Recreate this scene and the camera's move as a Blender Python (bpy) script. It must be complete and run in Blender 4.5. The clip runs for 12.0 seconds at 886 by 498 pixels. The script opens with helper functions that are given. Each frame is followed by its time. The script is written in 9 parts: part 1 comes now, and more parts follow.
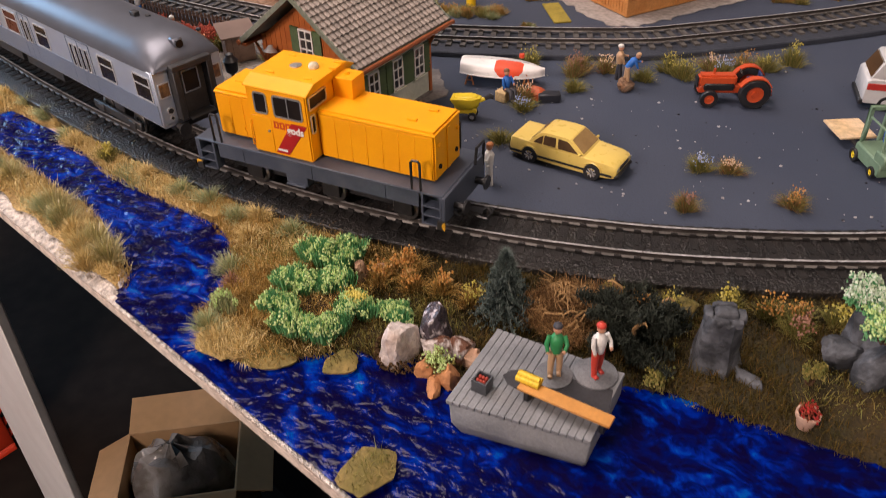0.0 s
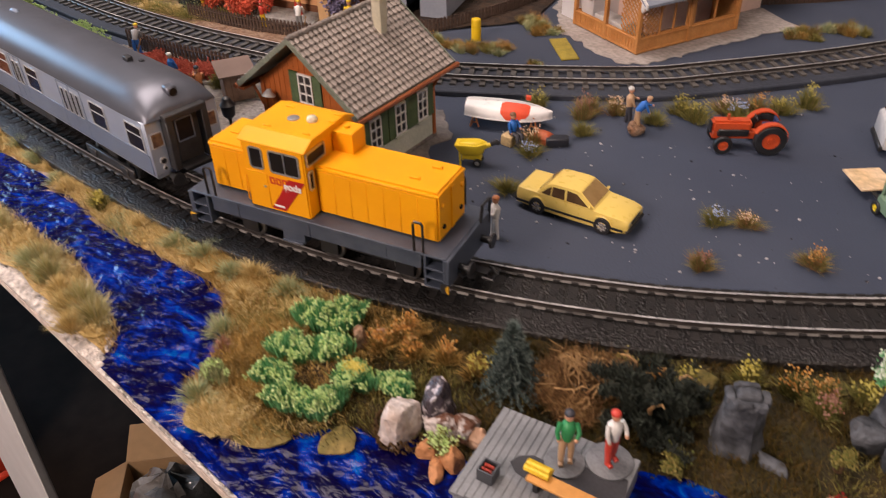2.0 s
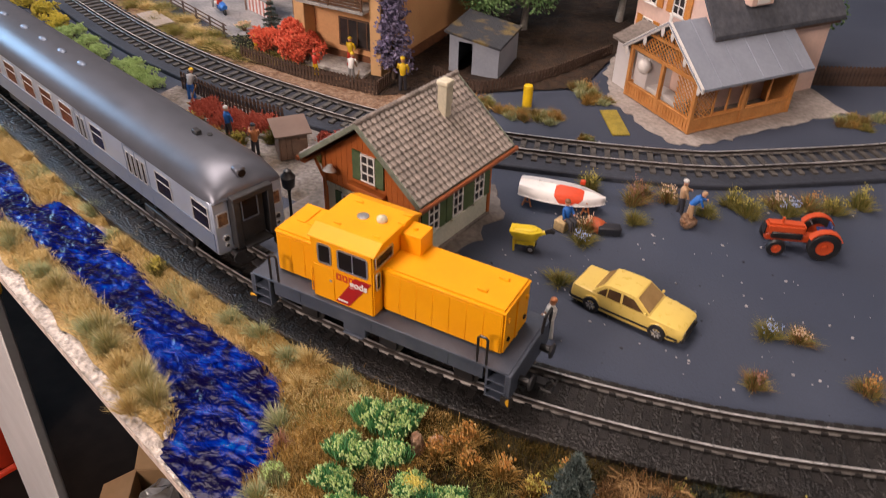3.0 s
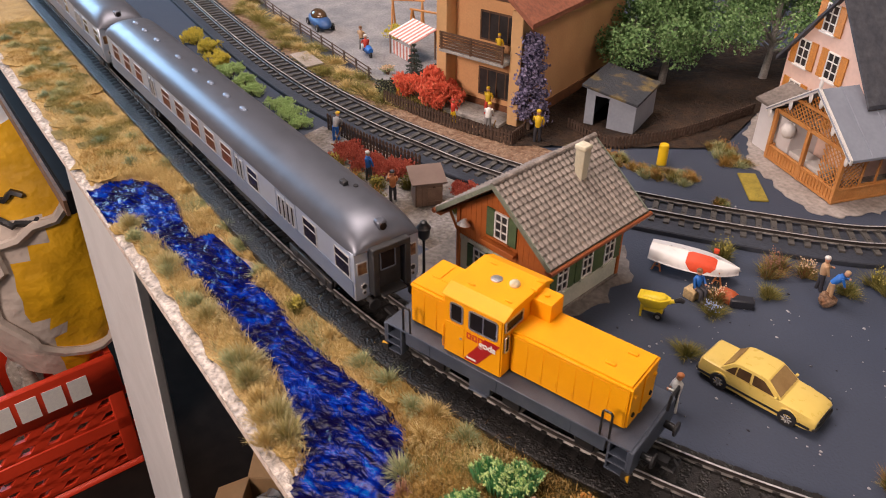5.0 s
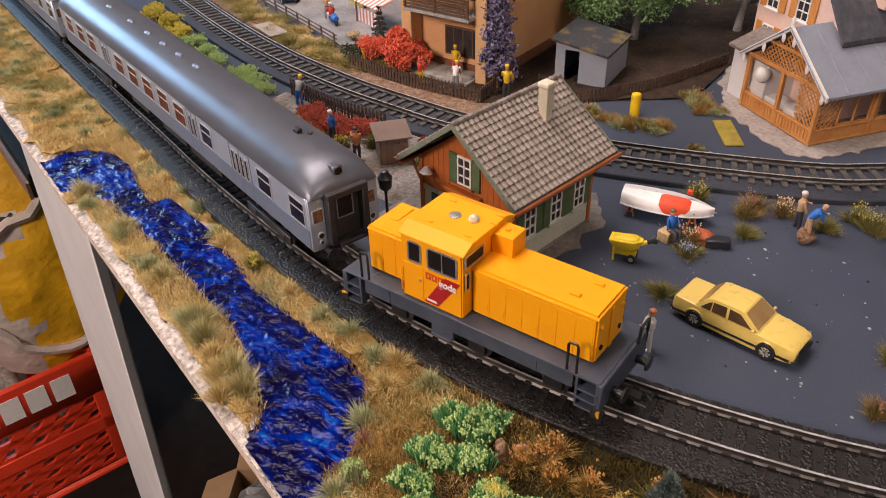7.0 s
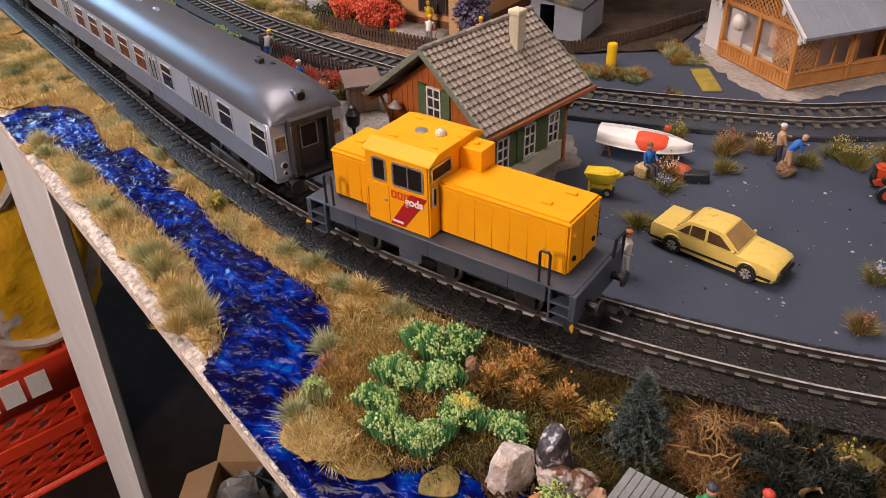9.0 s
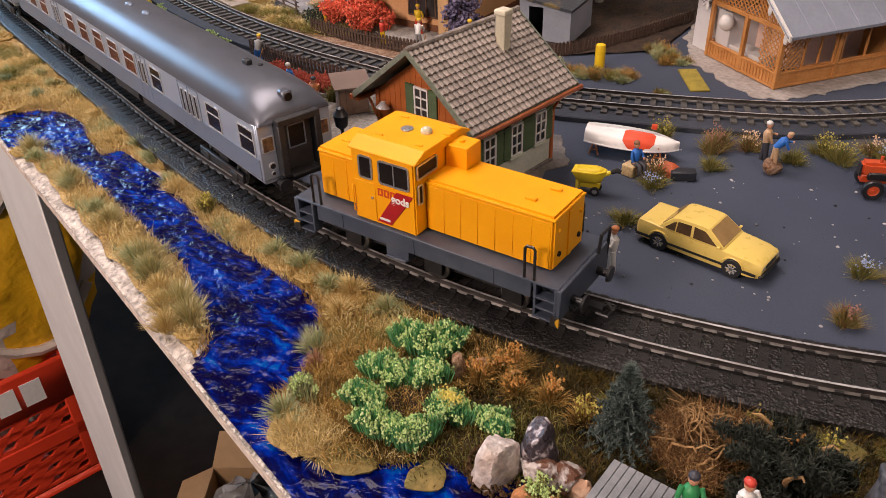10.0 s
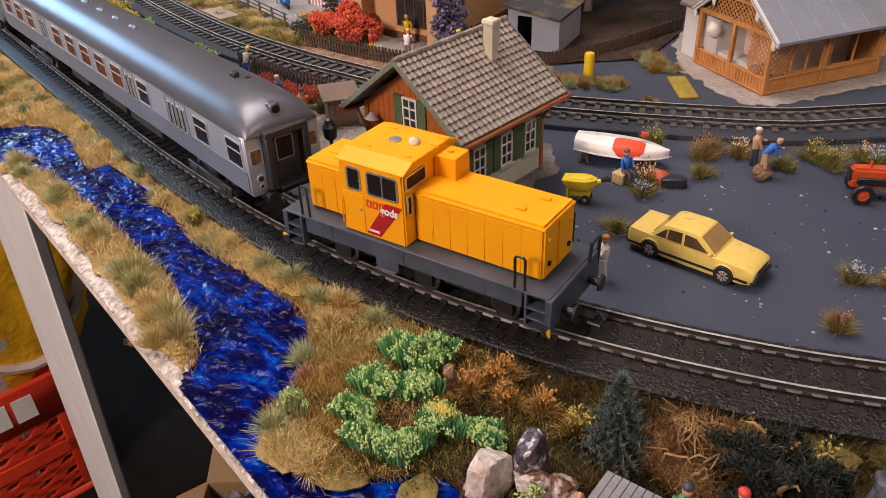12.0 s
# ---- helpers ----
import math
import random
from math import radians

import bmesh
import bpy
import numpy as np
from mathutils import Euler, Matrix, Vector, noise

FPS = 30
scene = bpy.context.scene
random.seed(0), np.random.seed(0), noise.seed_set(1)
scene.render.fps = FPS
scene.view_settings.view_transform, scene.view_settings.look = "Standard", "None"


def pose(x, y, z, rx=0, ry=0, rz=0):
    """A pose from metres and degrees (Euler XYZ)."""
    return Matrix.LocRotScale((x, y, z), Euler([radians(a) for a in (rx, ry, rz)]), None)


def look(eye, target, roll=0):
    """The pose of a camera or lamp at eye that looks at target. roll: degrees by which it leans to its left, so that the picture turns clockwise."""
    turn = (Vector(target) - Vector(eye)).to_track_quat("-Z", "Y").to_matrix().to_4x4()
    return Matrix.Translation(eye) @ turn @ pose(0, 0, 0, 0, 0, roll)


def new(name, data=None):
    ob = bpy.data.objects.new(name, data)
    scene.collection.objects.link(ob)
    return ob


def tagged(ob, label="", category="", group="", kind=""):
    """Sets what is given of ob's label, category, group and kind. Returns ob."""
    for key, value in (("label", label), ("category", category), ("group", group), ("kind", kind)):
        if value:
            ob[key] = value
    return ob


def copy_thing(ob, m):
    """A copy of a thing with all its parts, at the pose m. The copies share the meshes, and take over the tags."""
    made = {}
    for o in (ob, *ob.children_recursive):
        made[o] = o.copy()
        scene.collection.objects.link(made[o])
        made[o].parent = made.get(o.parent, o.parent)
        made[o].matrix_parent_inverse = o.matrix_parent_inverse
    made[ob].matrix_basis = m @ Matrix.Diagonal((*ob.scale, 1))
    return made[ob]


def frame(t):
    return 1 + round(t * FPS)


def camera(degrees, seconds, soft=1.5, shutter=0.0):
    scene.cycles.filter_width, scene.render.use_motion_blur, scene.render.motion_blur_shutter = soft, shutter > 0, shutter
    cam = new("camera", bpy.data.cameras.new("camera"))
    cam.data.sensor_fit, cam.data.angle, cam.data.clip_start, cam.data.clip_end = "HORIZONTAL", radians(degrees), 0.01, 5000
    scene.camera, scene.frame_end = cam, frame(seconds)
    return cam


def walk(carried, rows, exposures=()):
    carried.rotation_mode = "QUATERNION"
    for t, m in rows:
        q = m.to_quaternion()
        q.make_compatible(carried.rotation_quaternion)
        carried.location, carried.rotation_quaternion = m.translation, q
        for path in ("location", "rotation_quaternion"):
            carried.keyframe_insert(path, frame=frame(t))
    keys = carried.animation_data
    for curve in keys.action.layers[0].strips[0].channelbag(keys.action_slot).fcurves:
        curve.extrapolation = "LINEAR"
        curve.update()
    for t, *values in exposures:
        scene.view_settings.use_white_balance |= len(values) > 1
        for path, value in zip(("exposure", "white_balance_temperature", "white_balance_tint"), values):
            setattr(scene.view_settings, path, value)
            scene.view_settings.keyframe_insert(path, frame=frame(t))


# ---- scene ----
K = 1 / 87.0  # the layout is built to 1:87; all lengths below are full-size metres of the prototype
PATH = [
    (0, (9.685, -19.293, 15.999), (2.611, -4.948, 3.992), -1.71),
    (0.5, (9.280, -18.607, 16.535), (2.200, -4.111, 4.713), -1.68),
    (1, (9.041, -18.099, 16.288), (1.974, -3.563, 4.508), -1.53),
    (1.5, (9.324, -18.400, 16.067), (2.209, -3.820, 4.371), -1.52),
    (2, (8.832, -17.523, 16.531), (1.614, -3.032, 4.787), -1.57),
    (2.5, (6.964, -18.256, 18.675), (-0.392, -3.855, 6.907), 0.32),
    (3, (6.337, -16.740, 19.366), (-1.039, -2.297, 7.662), 2.04),
    (3.5, (5.219, -18.537, 21.859), (-3.706, -4.804, 10.380), 1.98),
    (3.7, (4.240, -19.336, 21.896), (-5.448, -6.060, 10.498), 1.69),
    (5.3, (6.048, -16.771, 19.886), (-3.989, -3.571, 8.705), 0.34),
    (5.5, (6.184, -16.822, 19.322), (-3.849, -3.600, 8.164), 0.13),
    (6, (6.256, -16.828, 19.395), (-3.738, -3.622, 8.182), -0.54),
    (6.5, (6.484, -16.911, 19.209), (-3.470, -3.715, 7.950), -1.17),
    (7, (6.641, -16.325, 18.478), (-3.197, -3.075, 7.180), -1.40),
    (9, (7.467, -16.580, 15.523), (-2.144, -3.031, 4.386), -1.56),
    (9.5, (7.822, -16.708, 15.536), (-1.784, -3.075, 4.497), -1.74),
    (10, (7.865, -16.621, 15.338), (-1.727, -2.942, 4.344), -1.88),
    (10.5, (7.623, -16.347, 15.420), (-1.987, -2.604, 4.522), -2.05),
    (11, (7.366, -16.090, 15.231), (-2.212, -2.281, 4.389), -2.14),
    (11.5, (7.626, -16.291, 15.271), (-1.932, -2.440, 4.463), -2.21),
    (12, (7.883, -16.422, 15.278), (-1.650, -2.541, 4.487), -2.35),
]
cam = camera(59.31, 12.0, soft=0.85, shutter=0.5)
walk(cam, [(t, look(Vector(e) * K, Vector(a) * K, r)) for t, e, a, r in PATH])

# ---- light ----
world = bpy.data.worlds.new("room_dim")
scene.world = world
world.use_nodes = True
world.node_tree.nodes["Background"].inputs[0].default_value = (0.9, 0.95, 1.0, 1)
world.node_tree.nodes["Background"].inputs[1].default_value = 0.08


def lamp(name, place, target, power, size, colour):
    data = bpy.data.lights.new(name, "AREA")
    data.energy, data.shape, data.size, data.color = power, "DISK", size, colour
    ob = new(name, data)
    ob.matrix_world = look(Vector(place), Vector(target))
    return ob


lamp("ceiling_lamp_light", (-0.5, 0.15, 1.2), (-0.28, 0.15, 0), 16.0, 0.75, (1.0, 0.81, 0.74))
lamp("room_lamp_light", (-0.5, -1.3, 0.85), (-0.45, 0.1, -0.2), 23.0, 0.45, (1.0, 0.78, 0.69))
# added fill from the right, no known source; brightens the faces towards +x
lamp("right_fill_light", (1.0, -0.35, 1.35), (-0.2, 0.25, 0.0), 7.0, 0.4, (1.0, 0.78, 0.66))
lamp("window_light", (-2.0, 0.3, 0.55), (-0.3, 0.1, 0.05), 16.0, 0.7, (0.4, 0.68, 1.0))
scene.view_settings.exposure = 0.0


# ---- materials ----
def mat(name, a, b=None, scale=1.0, rough=0.6, metal=0.0, bump=0.0, bscale=None, spec=0.5, detail=6.0, rand=0.0, fine=0.25, contrast=(0.35, 0.65)):
    """A surface of two colours a and b mixed by noise, with grain and relief; scale in features per full-size metre."""
    m = bpy.data.materials.new(name)
    m.use_nodes = True
    n, l = m.node_tree.nodes, m.node_tree.links
    p = n["Principled BSDF"]
    b = b or tuple(c * 0.8 for c in a)
    tc = n.new("ShaderNodeTexCoord")
    big = n.new("ShaderNodeTexNoise")
    big.inputs["Scale"].default_value, big.inputs["Detail"].default_value = scale * 87, detail
    l.new(tc.outputs["Object"], big.inputs["Vector"])
    ramp = n.new("ShaderNodeValToRGB")
    ramp.color_ramp.elements[0].position, ramp.color_ramp.elements[1].position = contrast
    ramp.color_ramp.elements[0].color, ramp.color_ramp.elements[1].color = (*a, 1), (*b, 1)
    l.new(big.outputs["Fac"], ramp.inputs["Fac"])
    grain = n.new("ShaderNodeTexNoise")
    grain.inputs["Scale"].default_value, grain.inputs["Detail"].default_value = (bscale or scale * 7) * 87, 4.0
    l.new(tc.outputs["Object"], grain.inputs["Vector"])
    hsv = n.new("ShaderNodeHueSaturation")
    l.new(ramp.outputs["Color"], hsv.inputs["Color"])
    mr = n.new("ShaderNodeMapRange")
    mr.inputs["From Min"].default_value, mr.inputs["From Max"].default_value = 0.3, 0.7
    mr.inputs["To Min"].default_value, mr.inputs["To Max"].default_value = 1 - fine, 1 + fine
    l.new(grain.outputs["Fac"], mr.inputs["Value"])
    val = mr.outputs["Result"]
    if rand:
        info = n.new("ShaderNodeObjectInfo")
        geo = n.new("ShaderNodeNewGeometry")
        add = n.new("ShaderNodeMath")
        add.operation = "ADD"
        l.new(info.outputs["Random"], add.inputs[0])
        l.new(geo.outputs["Random Per Island"], add.inputs[1])
        mr2 = n.new("ShaderNodeMapRange")
        mr2.inputs["From Max"].default_value = 2.0
        mr2.inputs["To Min"].default_value, mr2.inputs["To Max"].default_value = 1 - rand, 1 + rand
        l.new(add.outputs[0], mr2.inputs["Value"])
        mul = n.new("ShaderNodeMath")
        mul.operation = "MULTIPLY"
        l.new(val, mul.inputs[0])
        l.new(mr2.outputs["Result"], mul.inputs[1])
        val = mul.outputs[0]
    l.new(val, hsv.inputs["Value"])
    l.new(hsv.outputs["Color"], p.inputs["Base Color"])
    rr = n.new("ShaderNodeMapRange")
    rr.inputs["To Min"].default_value, rr.inputs["To Max"].default_value = max(0.02, rough - 0.1), min(1.0, rough + 0.1)
    l.new(grain.outputs["Fac"], rr.inputs["Value"])
    l.new(rr.outputs["Result"], p.inputs["Roughness"])
    p.inputs["Metallic"].default_value = metal
    p.inputs["Specular IOR Level"].default_value = spec
    if bump:
        bp = n.new("ShaderNodeBump")
        bp.inputs["Strength"].default_value, bp.inputs["Distance"].default_value = 1.0, bump * K
        l.new(grain.outputs["Fac"], bp.inputs["Height"])
        l.new(bp.outputs["Normal"], p.inputs["Normal"])
    return m


# ---- mesh tools ----
class Shape:
    """Collects faces in full-size metres."""

    def __init__(self):
        self.v, self.f, self.m = [], [], []
        self.slot = 0

    def add(self, verts, faces):
        o = len(self.v)
        self.v += [tuple(p) for p in verts]
        self.f += [tuple(i + o for i in f) for f in faces]
        self.m += [self.slot] * len(faces)
        return self

    def box(self, x0, x1, y0, y1, z0, z1):
        v = [(x, y, z) for z in (z0, z1) for y in (y0, y1) for x in (x0, x1)]
        return self.add(v, [(0, 2, 3, 1), (4, 5, 7, 6), (0, 1, 5, 4), (2, 6, 7, 3), (0, 4, 6, 2), (1, 3, 7, 5)])

    def prism(self, poly, z0, z1):
        """poly runs anticlockwise seen from above."""
        n = len(poly)
        v = [(*p, z0) for p in poly] + [(*p, z1) for p in poly]
        return self.add(v, [tuple(range(n))[::-1], tuple(range(n, 2 * n))] + [(i, (i + 1) % n, n + (i + 1) % n, n + i) for i in range(n)])

    def loft(self, rings, caps=True):
        n = len(rings[0])
        v = [p for r in rings for p in r]
        f = [(k * n + i, k * n + (i + 1) % n, (k + 1) * n + (i + 1) % n, (k + 1) * n + i) for k in range(len(rings) - 1) for i in range(n)]
        if caps:
            f += [tuple(range(n))[::-1], tuple((len(rings) - 1) * n + i for i in range(n))]
        return self.add(v, f)

    def tube(self, points, r, n=8, caps=True):
        """A round bar along points; r is one radius or one for each point."""
        pts = [Vector(p) for p in points]
        rs = r if isinstance(r, (list, tuple)) else [r] * len(pts)
        rings, side = [], None
        for i, p in enumerate(pts):
            d = (pts[min(i + 1, len(pts) - 1)] - pts[max(i - 1, 0)]).normalized()
            if side is None or abs(side.dot(d)) > 0.99:
                side = d.orthogonal().normalized()
            side = (side - d * side.dot(d)).normalized()
            up = d.cross(side)
            rings.append([p + rs[i] * (math.cos(a) * side + math.sin(a) * up) for a in (2 * math.pi * k / n for k in range(n))])
        return self.loft(rings, caps)

    def ball(self, c, r, n=8, m=5, rough=0.0, seed=0):
        rx, ry, rz = r if isinstance(r, (list, tuple)) else (r, r, r)
        rings = []
        rng = random.Random(seed)
        for j in range(m + 1):
            b = math.pi * (j / m - 0.5) * 0.96
            ring = []
            for i in range(n):
                a = 2 * math.pi * i / n
                w = 1 + rough * (rng.random() - 0.5)
                ring.append((c[0] + rx * w * math.cos(a) * math.cos(b), c[1] + ry * w * math.sin(a) * math.cos(b), c[2] + rz * w * math.sin(b)))
            rings.append(ring)
        return self.loft(rings)

    def move(self, m, start=0):
        self.v[start:] = [tuple(m @ Vector(p)) for p in self.v[start:]]
        return self


def mesh_of(name, s, mats, bevel=0.0, smooth=True, angle=40, segments=1):
    me = bpy.data.meshes.new(name)
    me.from_pydata([(x * K, y * K, z * K) for x, y, z in s.v], [], s.f)
    for m in mats if isinstance(mats, (list, tuple)) else [mats]:
        me.materials.append(m)
    me.polygons.foreach_set("material_index", s.m)
    if bevel:
        bm = bmesh.new()
        bm.from_mesh(me)
        bmesh.ops.remove_doubles(bm, verts=bm.verts, dist=1e-7)
        edges = [e for e in bm.edges if len(e.link_faces) == 2 and e.calc_face_angle(0) > radians(28)]
        bmesh.ops.bevel(bm, geom=edges, offset=bevel * K, segments=segments, affect="EDGES", clamp_overlap=True)
        bm.to_mesh(me)
        bm.free()
    if smooth:
        me.shade_smooth()
        me.set_sharp_from_angle(angle=radians(angle))
    return me


def thing(name, x=0, y=0, z=0, rz=0, label="", category="", group="", kind=""):
    ob = new(name)
    ob.empty_display_size = 0.002
    ob.matrix_basis = pose(x * K, y * K, z * K, 0, 0, rz)
    return tagged(ob, label, category, group, kind)


def part(name, s, material, parent, label="", bevel=0.0, **kw):
    ob = new(name, mesh_of(name, s, material, bevel, **kw))
    ob.parent = parent
    if label:
        tagged(ob, label)
    return ob


def solid(name, s, material, label="", category="", group="", kind="", bevel=0.0, at=None, **kw):
    """A thing of one mesh; at: its place and turn (x, y, z, rz)."""
    ob = new(name, mesh_of(name, s, material, bevel, **kw))
    if at:
        ob.matrix_basis = pose(at[0] * K, at[1] * K, at[2] * K, 0, 0, at[3])
    return tagged(ob, label, category, group, kind)


class Way:
    """A smooth line through plan points, with places along it."""

    def __init__(self, pts, step=0.1):
        p = [np.array(q, float) for q in pts]
        p = [2 * p[0] - p[1], *p, 2 * p[-1] - p[-2]]
        out = []
        for i in range(1, len(p) - 2):
            n = max(2, int(np.linalg.norm(p[i + 1] - p[i]) / step))
            for k in range(n):
                t = k / n
                out.append(0.5 * ((2 * p[i]) + (-p[i - 1] + p[i + 1]) * t + (2 * p[i - 1] - 5 * p[i] + 4 * p[i + 1] - p[i + 2]) * t * t + (-p[i - 1] + 3 * p[i] - 3 * p[i + 1] + p[i + 2]) * t**3))
        self.p = np.array(out + [p[-2]])
        self.s = np.r_[0, np.cumsum(np.linalg.norm(np.diff(self.p, axis=0), axis=1))]
        self.length = self.s[-1]

    def at(self, s):
        return np.array([np.interp(s, self.s, self.p[:, 0]), np.interp(s, self.s, self.p[:, 1])])

    def heading(self, s):
        d = self.at(s + 0.3) - self.at(s - 0.3)
        return math.atan2(d[1], d[0])

    def near_x(self, x):
        return float(self.s[np.argmin(abs(self.p[:, 0] - x))])

    def offset(self, s, d):
        """The point d metres to the left of the way at s."""
        a = self.heading(s)
        return self.at(s) + d * np.array([-math.sin(a), math.cos(a)])

    def line(self, d, step=0.5, s0=0.0, s1=None):
        s1 = self.length if s1 is None else s1
        n = max(2, int((s1 - s0) / step))
        return [tuple(self.offset(s0 + (s1 - s0) * i / n, d)) for i in range(n + 1)]


FRONT = Way([(-75, 20.6), (-46, 11.5), (-32.3, 7.3), (-26.9, 5.68), (-21.7, 4.08), (-16, 2.58), (-10.3, 1.42), (-4.5, 0.95), (0.5, 1.17), (4.6, 1.8), (8.4, 2.78), (13.5, 4.75), (18, 7.3), (22, 10.4), (26, 14.5)])
BACK = Way([(-80, 36), (-60, 27.5), (-42, 20.5), (-31.9, 17.25), (-24.4, 15.75), (-19.4, 15.3), (-15.5, 15.15), (-11, 15.6), (-6.9, 16.6), (-2.6, 17.95), (1.9, 19.7), (4.4, 21.3), (11.1, 26.4), (18, 33), (26, 42)])
RAIL_Z = 0.65


def edge_y(x):
    return -9.4 - 0.302 * x

# ---- surfaces ----
grey_paint = mat("grey_paint", (0.033, 0.044, 0.073), (0.047, 0.06, 0.093), 0.12, 0.72, bump=0.02, bscale=9, fine=0.1)
plaster = mat("white_plaster", (0.38, 0.33, 0.28), (0.54, 0.48, 0.43), 2.4, 0.9, bump=0.3, bscale=4.5, fine=0.5, contrast=(0.36, 0.5))


def wash_blue(m):
    """Blue brush strokes run out over the plaster beside the wide water."""
    n, l = m.node_tree.nodes, m.node_tree.links
    p = n["Principled BSDF"]
    base = p.inputs["Base Color"].links[0].from_socket
    tc, sep = n.new("ShaderNodeTexCoord"), n.new("ShaderNodeSeparateXYZ")
    l.new(tc.outputs["Object"], sep.inputs[0])
    edge = n.new("ShaderNodeMath")  # distance from the board's edge
    edge.operation = "MULTIPLY_ADD"
    edge.inputs[1].default_value = 0.302
    l.new(sep.outputs[0], edge.inputs[0])
    l.new(sep.outputs[1], edge.inputs[2])
    far = n.new("ShaderNodeMapRange")
    far.inputs["From Min"].default_value, far.inputs["From Max"].default_value = (-9.4 + 0.12) * K, (-9.4 + 0.95) * K
    l.new(edge.outputs[0], far.inputs["Value"])
    along = n.new("ShaderNodeMapRange")
    along.inputs["From Min"].default_value, along.inputs["From Max"].default_value = -9.5 * K, -6.0 * K
    l.new(sep.outputs[0], along.inputs["Value"])
    no = n.new("ShaderNodeTexNoise")
    no.inputs["Scale"].default_value, no.inputs["Detail"].default_value = 3.5 * 87, 5.0
    l.new(tc.outputs["Object"], no.inputs["Vector"])
    mul, add = n.new("ShaderNodeMath"), n.new("ShaderNodeMath")
    mul.operation, add.operation = "MULTIPLY", "ADD"
    l.new(far.outputs[0], mul.inputs[0])
    l.new(along.outputs[0], mul.inputs[1])
    l.new(mul.outputs[0], add.inputs[0])
    l.new(no.outputs["Fac"], add.inputs[1])
    ramp = n.new("ShaderNodeMapRange")
    ramp.inputs["From Min"].default_value, ramp.inputs["From Max"].default_value = 0.78, 1.0
    l.new(add.outputs[0], ramp.inputs["Value"])
    mix = n.new("ShaderNodeMix")
    mix.data_type = "RGBA"
    l.new(ramp.outputs[0], mix.inputs[0])
    l.new(base, mix.inputs[6])
    mix.inputs[7].default_value = (0.02, 0.09, 0.32, 1)
    l.new(mix.outputs[2], p.inputs["Base Color"])


wash_blue(plaster)
bare_wood = mat("pale_board", (0.55, 0.44, 0.36), (0.66, 0.56, 0.48), 0.5, 0.8, bump=0.03)
soil = mat("dark_soil", (0.02, 0.011, 0.006), (0.045, 0.024, 0.012), 0.9, 0.95, bump=0.25, bscale=4, fine=0.5)
gravel = mat("light_gravel", (0.2, 0.2, 0.21), (0.3, 0.29, 0.29), 0.6, 0.9, bump=0.08, bscale=7, fine=0.25)
ballast_brown = mat("brown_ballast", (0.16, 0.08, 0.04), (0.3, 0.2, 0.13), 3.0, 0.95, bump=0.12, bscale=9, fine=0.5)
stone_plate = mat("stone_plate", (0.13, 0.115, 0.105), (0.23, 0.2, 0.18), 0.6, 0.85, bump=0.05, bscale=5)
sleeper_black = mat("sleeper_black", (0.012, 0.0115, 0.0115), (0.022, 0.02, 0.019), 1.5, 0.55, rand=0.25, bump=0.02, bscale=14, spec=0.3)
sleeper_grey = mat("sleeper_grey", (0.055, 0.052, 0.05), (0.09, 0.083, 0.075), 1.5, 0.75, rand=0.25, bump=0.02, bscale=14)
rail_top = mat("worn_rail_head", (0.6, 0.59, 0.58), (0.3, 0.28, 0.26), 0.6, 0.3, 0.5, contrast=(0.5, 0.75))
grey_bed = mat("grey_roadbed", (0.022, 0.027, 0.04), (0.034, 0.04, 0.056), 0.4, 0.75, bump=0.04, bscale=5, fine=0.2)
rail_foot = mat("dull_rail_foot", (0.16, 0.15, 0.14), (0.07, 0.065, 0.06), 0.8, 0.5, 0.5, contrast=(0.45, 0.6))
rail_side = mat("rusty_rail_side", (0.03, 0.025, 0.022), (0.065, 0.055, 0.05), 2.0, 0.6, 0.5)
bank_floor = mat("bank_fibre", (0.045, 0.027, 0.005), (0.02, 0.018, 0.004), 0.55, 0.95, bump=0.12, bscale=10, fine=0.45)
straw_floor = mat("straw_fibre", (0.45, 0.31, 0.12), (0.32, 0.21, 0.075), 0.7, 0.95, bump=0.12, bscale=10, fine=0.4)


def mat_embossed():
    """Black roadbed foam with a fine pressed leather-like grain."""
    m = mat("embossed_roadbed", (0.01, 0.0095, 0.0095), (0.02, 0.018, 0.017), 0.8, 0.36, fine=0.4, spec=0.45)
    n, l = m.node_tree.nodes, m.node_tree.links
    tc, vo, no, bp = n.new("ShaderNodeTexCoord"), n.new("ShaderNodeTexVoronoi"), n.new("ShaderNodeTexNoise"), n.new("ShaderNodeBump")
    vo.feature = "SMOOTH_F1"
    vo.inputs["Scale"].default_value = 10 * 87
    no.inputs["Scale"].default_value, no.inputs["Detail"].default_value, no.inputs["Distortion"].default_value = 7 * 87, 4.0, 1.5
    add = n.new("ShaderNodeMath")
    add.operation = "SUBTRACT"
    l.new(tc.outputs["Object"], vo.inputs["Vector"])
    l.new(tc.outputs["Object"], no.inputs["Vector"])
    l.new(no.outputs["Fac"], add.inputs[0])
    l.new(vo.outputs["Distance"], add.inputs[1])
    bp.inputs["Strength"].default_value, bp.inputs["Distance"].default_value = 1.0, 0.06 * K
    l.new(add.outputs[0], bp.inputs["Height"])
    l.new(bp.outputs["Normal"], n["Principled BSDF"].inputs["Normal"])
    return m


